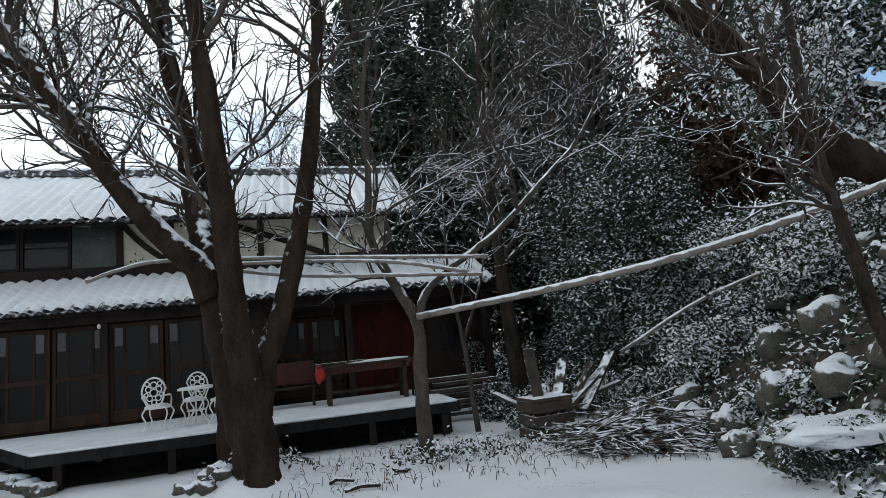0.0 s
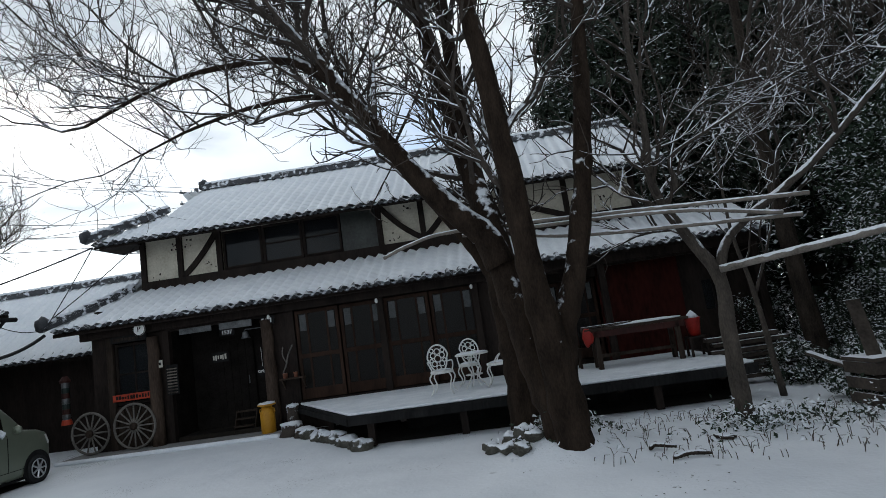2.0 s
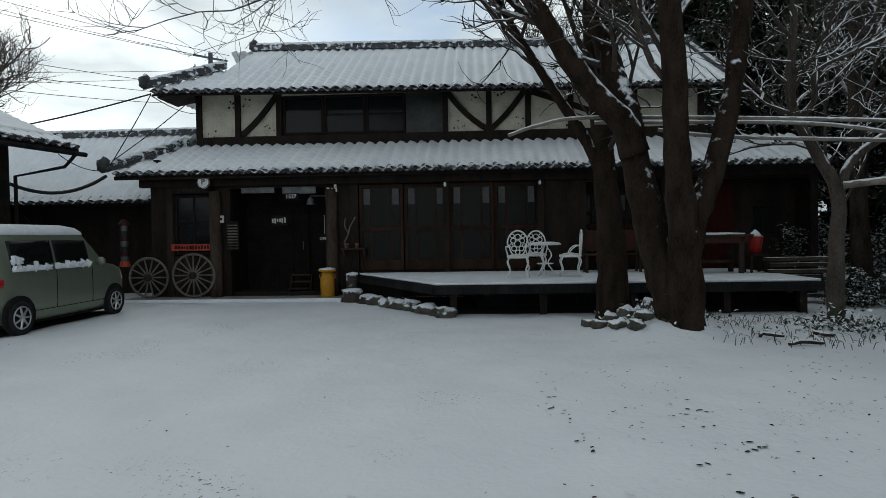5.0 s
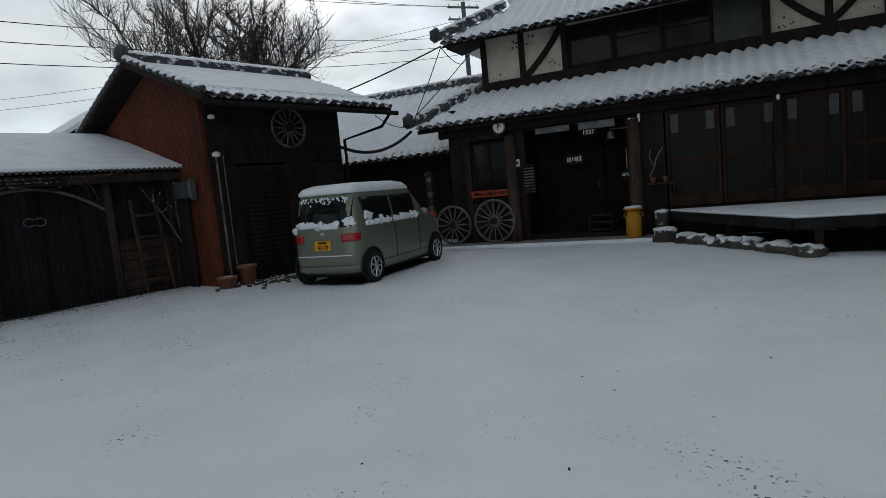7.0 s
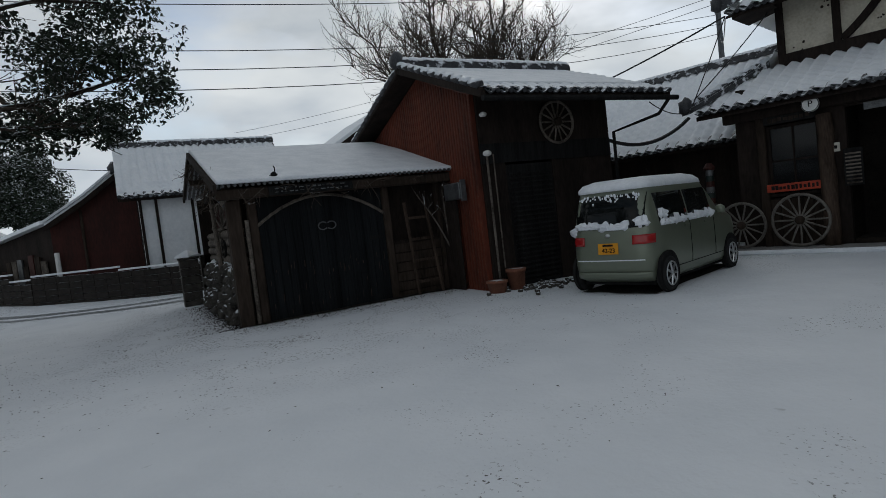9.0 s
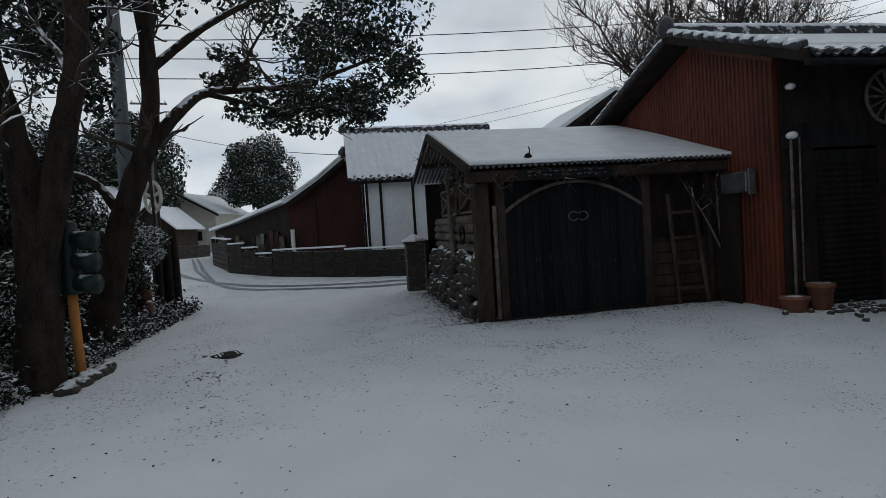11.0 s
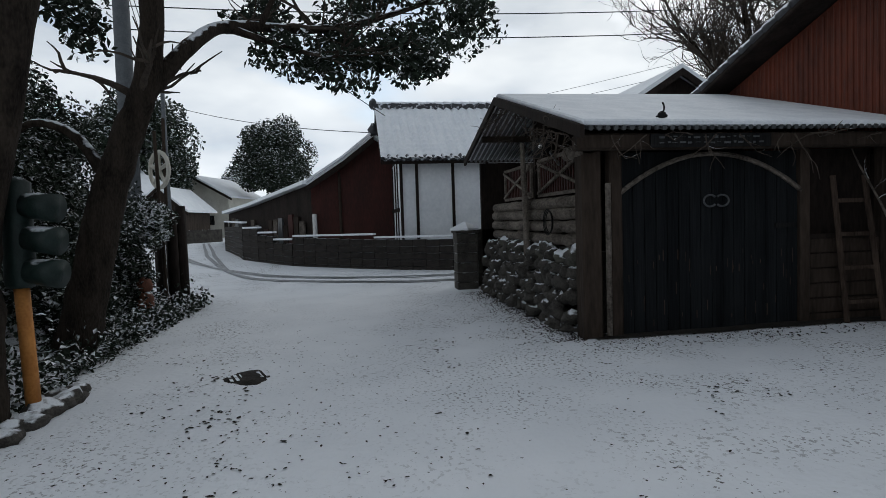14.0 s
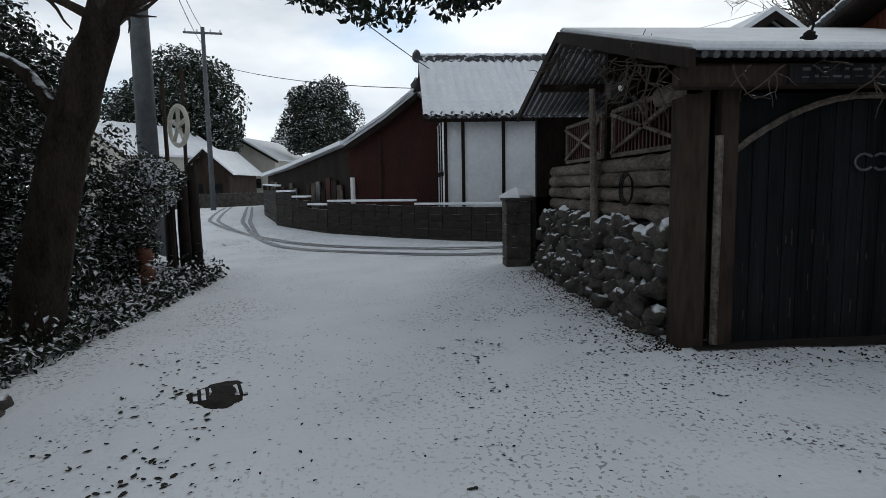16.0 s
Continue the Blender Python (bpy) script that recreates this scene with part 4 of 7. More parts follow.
for y in (0.0, 0.52):
    part("rail", Build().tube([(0.1, y, 0), (-0.1, y - 0.07 * (y > 0) - 0.03, 1.85)], 0.035, 6), M_LOG, lad)
for k in range(4):
    part("rung", Build().box(0.03 - k * 0.05, 0.08 - k * 0.05, -0.02, 0.52 - 0.02 * k, 0.25 + k * 0.42, 0.3 + k * 0.42), M_LOG, lad)


def wagon_wheel(at, r, turn, label, spokes=14, lean=0.0):
    w = thing("wagon_wheel", at, label, "wagon wheel", "wagon wheels", turn=turn)
    part("rim", Build().ring((0, 0, r), r - 0.03, 0.03, n=36, sides=6), M_PALEWOOD if turn == 15 else M_GREYWOOD, w, smooth=True)
    part("hub", Build().tube([(0, -0.1, r), (0, -0.07, r), (0, 0.05, r)], [0.05, 0.085, 0.085], 12), M_BROWN, w)
    for k in range(spokes):
        a = 2 * math.pi * k / spokes
        d = Vector((math.cos(a), 0, math.sin(a)))
        part("spoke", Build().tube([Vector((0, 0, r)) + d * 0.07, Vector((0, 0, r)) + d * (r - 0.04)], [0.022, 0.017], 5), M_PALEWOOD if turn == 15 else M_GREYWOOD, w)
    return w


def hw(u, v, z):
    """House axes to the world."""
    p = Matrix.Rotation(radians(15), 4, "Z") @ Vector((u, v, z))
    return (p.x, p.y, p.z)


wagon_wheel(hw(-10.93, 13.3, -0.13), 0.49, 15, "weathered wooden wagon wheel leaning by the porch")
wagon_wheel(hw(-9.84, 13.3, -0.13), 0.53, 15, "weathered wooden wagon wheel below the bay window", 16)
wagon_wheel((-15.12, 6.3, 2.42), 0.43, 90, "wooden wagon wheel hung on the barn front")


# ---- trees and shrubs ----
def curve(pts, per=5):
    """A smooth line through the points."""
    p = [Vector(q) for q in pts]
    p = [p[0] * 2 - p[1]] + p + [p[-1] * 2 - p[-2]]
    out = []
    for i in range(1, len(p) - 2):
        for k in range(per):
            t = k / per
            a, b, c, d = p[i - 1], p[i], p[i + 1], p[i + 2]
            out.append(0.5 * (2 * b + (c - a) * t + (2 * a - 5 * b + 4 * c - d) * t * t + (3 * b - a - 3 * c + d) * t ** 3))
    out.append(p[-2])
    return out


def stem(b, pts, r0, r1, sides=12, knots=0.06, seed=0):
    line = curve(pts)
    n = len(line) - 1
    radii = [(r0 + (r1 - r0) * (i / n) ** 0.8) * (1 + knots * 2 * noise.noise(Vector((i * 0.9, seed, 0)))) for i in range(n + 1)]
    k = len(b.v)
    b.tube(line, radii, sides)
    for i in range(k, len(b.v)):
        v = Vector(b.v[i])
        b.v[i] = tuple(v + Vector((noise.noise(v * 4), noise.noise(v * 4 + Vector((9, 0, 0))), 0)) * r0 * 0.14)
    return line, radii


def sprout(b, start, way, length, r, level, rng, lift=0.15, spread=0.9, kids=5, gnarl=0.35):
    """A branch with its twigs, level by level."""
    seg = 5 if level > 0 else 4
    p, d, pts = Vector(start), Vector(way).normalized(), [Vector(start)]
    for i in range(seg):
        d = (d + Vector((rng.uniform(-1, 1), rng.uniform(-1, 1), rng.uniform(-1, 1) + lift)) * gnarl).normalized()
        p = p + d * (length / seg)
        pts.append(p.copy())
    b.tube(pts, [r * (1 - 0.8 * i / seg) + 0.0025 for i in range(seg + 1)], 6 if level > 1 else 4 if level else 3, cap=False)
    if level:
        for k in range(kids):
            i = rng.uniform(0.25, 1.0) * seg
            j = min(int(i), seg - 1)
            q = pts[j].lerp(pts[j + 1], i - j)
            axis = (pts[j + 1] - pts[j]).normalized()
            side = Vector((rng.uniform(-1, 1), rng.uniform(-1, 1), rng.uniform(-0.5, 1))).normalized()
            sprout(b, q, axis * (1.2 - spread * 0.5) + side * spread, length * rng.uniform(0.4, 0.65), r * 0.45, level - 1, rng, lift, spread, kids, gnarl)


def dress(b, line, radii, count, length, rng, level=2, lo=0.3, lift=0.15, kids=5, flat=0.6, bias=(0, 0, 0), spread=0.9):
    n = len(line) - 1
    for k in range(count):
        i = int((lo + (1 - lo) * rng.random()) * n)
        i = min(i, n - 1)
        a = rng.uniform(0, 2 * math.pi)
        way = Vector((math.cos(a), math.sin(a), rng.uniform(-0.1, flat))) + (line[i + 1] - line[i]).normalized() * 0.7 + Vector(bias)
        sprout(b, line[i], way, length * rng.uniform(0.6, 1.1), min(radii[i] * 0.5, 0.05), level, rng, lift, spread, kids)


def bare_tree(name, label, stems, mat, seed, count, length, level=2, kids=5, lo=0.35, lift=0.12, flat=0.7, twig=M_TWIG, bias=(0, 0, 0), extra=()):
    rng = random.Random(seed)
    base = stems[0][0][0]
    t = thing(name, (0, 0, 0), label, "tree")
    tw = Build()
    for k, (pts, r0, r1) in enumerate(stems):
        b = Build()
        line, radii = stem(b, pts, r0, r1, 14 if r0 > 0.1 else 8, seed=seed + k)
        part("trunk" if k == 0 else "stem", b, mat, t, smooth=True)
        dress(tw, line, radii, count[k] if isinstance(count, (list, tuple)) else count, length, rng, level, lo if k else lo, lift, kids, flat, bias)
        sprout(tw, line[-1], line[-1] - line[-2], length, r1 * 0.9, level, rng, lift, 0.9, kids)
    part("canopy", tw, twig, t, "fine snow-lined twigs", kind="stuff")
    return t


def leaves(points, out, size, rng, upright=0.35, wild=0.8):
    """Folded leaf shapes at the points, facing roughly outward and up."""
    n = len(points)
    nrm = out + np.array([0, 0, upright]) + rng.normal(0, wild, (n, 3))
    nrm /= np.linalg.norm(nrm, axis=1)[:, None]
    t = rng.normal(0, 1, (n, 3))
    t -= nrm * (t * nrm).sum(1)[:, None]
    t /= np.linalg.norm(t, axis=1)[:, None]
    s = np.cross(nrm, t)
    L = size * rng.uniform(0.6, 1.3, (n, 1))
    v = np.empty((n, 4, 3))
    v[:, 0] = points - t * L * 0.5
    v[:, 1] = points + s * L * 0.27 + nrm * L * 0.08
    v[:, 2] = points + t * L * 0.5 - nrm * L * 0.06
    v[:, 3] = points - s * L * 0.27 + nrm * L * 0.08
    return v.reshape(-1, 3)


def foliage(clumps, n, size, seed, upright=0.35, wild=0.8, sub=9, grain=0.42):
    """Leaves in uneven sub-clumps over the surface of ellipsoids (centre, radii)."""
    rng = np.random.default_rng(seed)
    total = sum(r[0] * r[1] + r[1] * r[2] + r[0] * r[2] for c, r in clumps)
    allv = []
    for c, r in clumps:
        share = int(n * (r[0] * r[1] + r[1] * r[2] + r[0] * r[2]) / total)
        k = max(4, int(sub))
        dirs = rng.normal(0, 1, (k, 3))
        dirs /= np.linalg.norm(dirs, axis=1)[:, None]
        cent = dirs * rng.uniform(0.45, 0.9, (k, 1))
        who = rng.integers(0, k, share)
        d = rng.normal(0, 1, (share, 3))
        d /= np.linalg.norm(d, axis=1)[:, None]
        q = cent[who] + d * (grain * rng.uniform(0.35, 1.0, (share, 1)) ** 0.5) * rng.uniform(0.6, 1.1, k)[who][:, None]
        allv.append(leaves(np.array(c) + q * np.array(r), d * 0.6 + q * 0.4, size, rng, upright, wild))
    v = np.concatenate(allv)
    b = Build()
    b.v = v.tolist()
    b.f = [(i, i + 1, i + 2, i + 3) for i in range(0, len(v), 4)]
    return b


def leafy_tree(name, label, at, height, r, clumps, n, size, mat, seed, bark=M_BARK, sub=9, branches=6, wild=0.8, grain=0.42):
    t = thing(name, (0, 0, 0), label, "tree")
    b = Build()
    x, y, z = at
    line, radii = stem(b, [(x, y, z - 0.3), (x + 0.1, y, z + height * 0.35), (x - 0.05, y + 0.1, z + height * 0.7), (x, y, z + height)], r, r * 0.2, 9, seed=seed)
    part("trunk", b, bark, t, smooth=True)
    tw = Build()
    rng = random.Random(seed)
    for c, rr in clumps:
        for k in range(branches):
            i = int(len(line) * rng.uniform(0.3, 0.95))
            q = Vector(c) + Vector((rng.uniform(-0.7, 0.7) * rr[0], rng.uniform(-0.7, 0.7) * rr[1], rng.uniform(-0.5, 0.7) * rr[2]))
            tw.tube([line[i], line[i].lerp(q, 0.5) + Vector((0, 0, 0.1)), q], [radii[i] * 0.4, radii[i] * 0.25, 0.006], 4, cap=False)
    part("limb_work", tw, bark, t, kind="stuff")
    part("crown", foliage(clumps, n, size, seed, sub=sub, wild=wild, grain=grain), mat, t, kind="stuff")
    return t


# many-stemmed tree on its mound before the deck
bare_tree("maple_tree", "large many-stemmed bare tree with snow-lined branches", [
    ([(-2.48, 7.38, -0.4), (-2.6, 7.42, 0.3), (-2.78, 7.46, 1.0), (-3.0, 7.55, 2.0), (-3.16, 7.62, 2.9), (-3.42, 7.9, 3.8), (-3.62, 8.1, 5.0), (-3.83, 8.05, 6.1), (-4.2, 8.2, 7.8)], 0.29, 0.11),
    ([(-3.05, 7.48, 2.3), (-3.2, 7.42, 2.72), (-3.5, 7.3, 3.05), (-3.83, 7.15, 3.5), (-4.14, 6.98, 4.0), (-4.75, 6.85, 5.0), (-5.4, 6.95, 6.0), (-6.2, 7.2, 6.9), (-7.4, 7.3, 7.6)], 0.21, 0.06),
    ([(-2.4, 7.25, -0.4), (-2.45, 7.18, 0.5), (-2.5, 7.02, 1.3), (-2.56, 6.9, 2.2), (-2.6, 6.8, 3.2), (-2.7, 6.7, 4.6), (-2.8, 6.65, 6.0), (-2.85, 6.6, 8.0)], 0.25, 0.08),
    ([(-2.45, 7.22, 0.8), (-2.32, 7.22, 1.45), (-2.1, 7.3, 2.05), (-1.87, 7.42, 3.0), (-1.72, 7.6, 4.0), (-1.6, 7.7, 5.0), (-1.5, 7.75, 6.0), (-1.45, 7.8, 8.0)], 0.18, 0.07),
    ([(-3.4, 9.0, -0.4), (-3.42, 8.95, 0.8), (-3.45, 8.9, 1.6), (-3.52, 8.9, 2.4), (-3.66, 9.0, 4.0), (-3.78, 9.1, 6.0), (-3.85, 9.1, 8.5)], 0.29, 0.09),
    ([(-3.5, 8.9, 2.1), (-3.85, 8.8, 2.85), (-4.5, 8.6, 3.9), (-5.2, 8.4, 5.2), (-5.7, 8.3, 6.8)], 0.12, 0.035),
    ([(-4.9, 6.85, 5.2), (-5.6, 7.0, 5.75), (-6.6, 7.1, 6.05), (-8.0, 7.0, 6.1), (-9.3, 6.6, 5.6)], 0.09, 0.025),
    ([(-4.1, 7.0, 3.95), (-4.7, 7.6, 4.6), (-5.4, 8.0, 5.6), (-5.9, 8.2, 7.0)], 0.08, 0.03),
    ([(-4.7, 6.85, 4.9), (-5.6, 6.6, 5.0), (-6.9, 6.5, 4.95), (-8.2, 6.4, 4.7)], 0.06, 0.012),
], M_BARKSNOW, 3, (9, 18, 8, 8, 9, 12, 16, 12, 14), 2.2, 2, 6, 0.5, 0.22, 0.8, bias=(-0.35, 0, 0))
bare_tree("young_tree", "slender pale-barked bare tree with forked snowy limbs", [
    ([(-0.45, 8.2, -0.25), (-0.5, 8.2, 0.3), (-0.48, 8.2, 1.13), (-0.47, 8.2, 1.75), (-0.75, 8.2, 2.34), (-1.03, 8.2, 3.05), (-0.98, 8.2, 4.05), (-0.99, 8.2, 5.1), (-0.8, 8.2, 6.2)], 0.125, 0.03),
    ([(-0.47, 8.2, 1.7), (-0.22, 8.2, 2.25), (0.8, 8.2, 2.93), (1.54, 8.2, 3.61), (2.11, 8.2, 4.15), (2.6, 8.1, 4.9)], 0.07, 0.02),
    ([(-0.95, 8.2, 2.75), (-0.75, 8.15, 3.0), (-0.75, 8.1, 3.35), (-0.2, 8.0, 3.6), (0.5, 8.0, 3.9)], 0.045, 0.015),
], M_BARKP, 5, (14, 9, 6), 1.7, 2, 5, 0.45, 0.15, 0.6)
bare_tree("sapling", "thin bare sapling beside the deck", [([(0.3, 10.6, -0.2), (0.2, 10.6, 1.4), (0.05, 10.6, 2.6), (0.1, 10.6, 4.2)], 0.055, 0.015), ([(0.2, 10.6, 1.4), (0.6, 10.5, 2.4), (0.9, 10.4, 3.6)], 0.03, 0.01)], M_BARKP, 8, 7, 1.3, 1, 5)
bare_tree("leaning_tree", "thick dark tree leaning out over the bank", [
    ([(6.8, 6.6, 1.2), (5.6, 6.5, 2.5), (4.48, 6.5, 3.37), (3.87, 6.5, 4.3), (3.3, 6.5, 4.95), (2.6, 6.4, 5.5), (1.6, 6.3, 6.1)], 0.27, 0.1)], M_BARKSNOW, 11, 16, 1.8, 2, 5, 0.35)
bare_tree("slim_tree", "slim crooked bare tree on the bank", [([(3.95, 5.0, 0.2), (3.65, 5.0, 1.12), (3.53, 5.0, 1.86), (3.39, 5.0, 2.9), (3.38, 5.0, 3.93), (3.45, 5.0, 5.2)], 0.085, 0.03), ([(3.45, 5.0, 2.4), (3.1, 5.05, 2.75), (2.75, 5.1, 3.3)], 0.03, 0.012)], M_BARK, 13, 7, 1.2, 2, 4)
bare_tree("bare_tree", "tall bare tree behind the deck corner", [([(1.4, 13.0, -0.2), (1.28, 13.0, 2.5), (1.23, 13.0, 4.56), (1.28, 13.0, 7.33), (1.5, 13.0, 10.0)], 0.2, 0.06)], M_BARK, 17, 22, 2.6, 2, 5, 0.3)
for k, (x, y, h) in enumerate(((4.6, 15.5, 9.5), (-1.5, 23.5, 11), (-4.5, 25, 11), (-7.5, 26, 10), (2.2, 22, 12))):
    bare_tree("bare_tree", "bare winter tree behind the house", [([(x, y, 0), (x + 0.2, y, h * 0.35), (x - 0.1, y, h * 0.7), (x, y, h)], 0.2, 0.05)], M_BARK, 30 + k, 34, 3.2, 2, 6, 0.3)
bare_tree("bare_tree", "wide bare tree with dense fine twigs behind the barn", [
    ([(-30, 14, -0.2), (-30, 14, 3.0), (-30.2, 13.0, 6.0), (-30, 12.0, 9.5)], 0.35, 0.08), ([(-30, 14, 2.8), (-30, 15.5, 5.5), (-30, 17.5, 8.5)], 0.2, 0.06), ([(-30, 14, 3.0), (-30, 12, 5.2), (-30, 9.6, 8.0)], 0.2, 0.06), ([(-30, 14.2, 3.5), (-29.6, 14.8, 6.5), (-29.8, 15.3, 10)], 0.2, 0.06)],
    M_BARK, 41, 32, 3.2, 2, 8, 0.2, 0.35, 1.1, M_TWIGD)
# evergreens on the bank
H = ground_z
for k, (x, y, h, r, n, mat) in enumerate(((2.6, 17.5, 13, 2.4, 16000, M_LEAFD), (5.8, 19.5, 15, 2.8, 16000, M_LEAFD), (0.2, 21.5, 12, 2.2, 12000, M_LEAFD), (9.0, 17, 13, 2.8, 14000, M_RUST), (7.6, 13.5, 12, 2.2, 12000, M_RUST))):
    z = H(x, y)
    cl = [((x + 0.3 * math.sin(j * 2.1 + k), y + 0.3 * math.cos(j * 1.7), z + h * (0.16 + 0.13 * j)), (r * (1.05 - 0.12 * j), r * (1.05 - 0.12 * j), h * 0.11)) for j in range(7)]
    leafy_tree("evergreen_tree", "tall dark evergreen tree dusted with snow" if mat is M_LEAFD else "tall russet conifer above the bank", (x, y, z), h, 0.22, cl, n, 0.24, mat, 60 + k, branches=5, sub=14, grain=0.5)
leafy_tree("camellia_tree", "dense glossy evergreen tree with snow on its leaves", (3.7, 12.6, 0.3), 4.8, 0.12, [((3.5, 12.4, 1.9), (1.7, 1.3, 1.5)), ((3.2, 12.3, 3.5), (1.5, 1.2, 1.4)), ((4.5, 12.6, 4.8), (1.5, 1.2, 1.2)), ((5.0, 12.0, 3.2), (1.4, 1.2, 1.6))], 26000, 0.1, M_LEAF, 71, sub=22, grain=0.45)
leafy_tree("camellia_tree", "broad evergreen tree with snow on its leaves", (7.0, 10.0, H(7, 10)), 5.5, 0.14, [((6.6, 9.6, 5.2), (1.9, 1.4, 1.3)), ((7.6, 9.4, 6.6), (2.0, 1.4, 1.3)), ((6.0, 10.2, 6.9), (1.5, 1.3, 1.0)), ((9.2, 9.2, 5.6), (1.8, 1.4, 1.5))], 24000, 0.12, M_LEAFT, 72, sub=20)
leafy_tree("evergreen_tree", "dark evergreen with snow at the top of the bank", (9.5, 7.0, H(9.5, 7)), 5.5, 0.16, [((8.8, 7.2, 5.5), (1.8, 1.5, 1.6)), ((9.8, 6.8, 7.5), (2.0, 1.6, 1.5)), ((8.0, 7.0, 7.6), (1.3, 1.2, 0.9))], 18000, 0.12, M_LEAFT, 73, sub=18)
rv = random.Random(21)
k = 0
for x, y, r, mat in ((3.2, 10.4, 0.7, M_LEAF), (3.9, 9.6, 0.75, M_LEAFS), (4.2, 8.6, 0.7, M_LEAFS), (4.7, 7.6, 0.7, M_LEAFS), (5.4, 8.6, 0.9, M_LEAFS), (5.1, 9.8, 0.9, M_LEAFS), (4.2, 11.2, 1.0, M_LEAF), (5.9, 7.4, 0.8, M_LEAFS), (6.4, 6.0, 0.8, M_LEAFS), (5.2, 6.4, 0.6, M_LEAFS), (4.6, 6.2, 0.45, M_LEAFS), (6.8, 8.4, 0.9, M_LEAFS), (2.4, 11.8, 0.6, M_LEAF), (5.6, 11.2, 1.2, M_LEAF), (4.4, 5.2, 0.4, M_LEAFS), (5.3, 5.2, 0.6, M_LEAFS), (1.3, 10.1, 0.6, M_LEAF), (0.9, 12.0, 0.7, M_LEAFD), (2.0, 11.2, 0.8, M_LEAFD), (2.2, 13.6, 1.3, M_LEAFD), (3.4, 14.8, 1.5, M_LEAFD), (0.9, 15.4, 1.3, M_LEAFD), (3.6, 7.3, 0.35, M_LEAFS), (3.75, 6.4, 0.33, M_LEAFS), (7.6, 7.2, 1.0, M_LEAFS), (7.4, 5.2, 0.8, M_LEAFS), (8.5, 8.2, 1.1, M_LEAFS)):
    k += 1
    z = H(x, y)
    cl = [((x + rv.uniform(-0.4, 0.4) * r, y + rv.uniform(-0.4, 0.4) * r, z + r * rv.uniform(0.3, 0.75)), (r * 0.75, r * 0.75, r * 0.6)) for _ in range(3)]
    s = solid("shrub", foliage(cl, int(5200 * max(0.5, r) ** 1.3), 0.075, 100 + k, upright=0.6, sub=14), mat, "snow-laden evergreen shrub on the bank", "shrub", "shrubs on the bank")
# stones of the bank, capped with snow
for k, (x, y, s) in enumerate(((3.25, 6.0, 0.28), (3.75, 6.9, 0.3), (3.35, 7.4, 0.25), (3.9, 6.1, 0.26), (4.4, 6.9, 0.3), (3.2, 8.3, 0.28), (4.2, 7.7, 0.28), (3.05, 6.7, 0.2), (4.9, 6.0, 0.3), (4.1, 5.5, 0.25), (4.7, 8.2, 0.25), (3.5, 9.1, 0.25), (5.2, 7.1, 0.26))):
    z = H(x, y)
    solid("boulder", Build().lump((x, y, z + 0.08), (s, s * 0.9, s * 0.85), 0.55, k + 3, 14, 9), M_STONESNOW, "mossy boulder capped with snow", "stone", "bank stones", smooth=True)
hb = thing("clipped_hedge", (3.25, 5.3, H(3.25, 5.3)), "low clipped hedge under thick snow", "hedge")
part("crown", foliage([((0, 0, 0.12), (0.5, 0.32, 0.3)), ((0.45, -0.1, 0.15), (0.45, 0.3, 0.3))], 7000, 0.05, 131, sub=26, grain=0.5), M_LEAFD, hb)
part("snow_cap", Build().lump((0.12, 0, 0.34), (0.66, 0.36, 0.13), 0.6, 4, 26, 10), M_SNOW, hb, smooth=True)
part("leaf_tuft", foliage([((0.15, 0, 0.36), (0.66, 0.38, 0.12))], 900, 0.05, 132, sub=20), M_LEAFS, hb, kind="stuff")
# heap of cut branches
heap = thing("branch_pile", (2.35, 7.9, H(2.35, 7.9)), "heap of cut branches lightly covered in snow", "branch pile")
hbz = Build()
rb = random.Random(31)
for k in range(460):
    a, rr = rb.uniform(0, 6.28), rb.random() ** 0.6
    c = Vector((rr * 0.95 * math.cos(a), rr * 0.75 * math.sin(a), rb.uniform(0.0, 0.62) * (1 - rr * 0.7)))
    w = rb.gauss(2.6, 0.8)
    d = Vector((math.cos(w), math.sin(w), rb.gauss(0, 0.22))) * rb.uniform(0.2, 0.6)
    mid = c + Vector((0, 0, rb.uniform(0, 0.05)))
    hbz.tube([c - d, mid, c + d], [0.006, rb.uniform(0.009, 0.022), 0.005], 4, cap=False)
part("brushwood", hbz, M_SNOWWOOD, heap, kind="stuff")
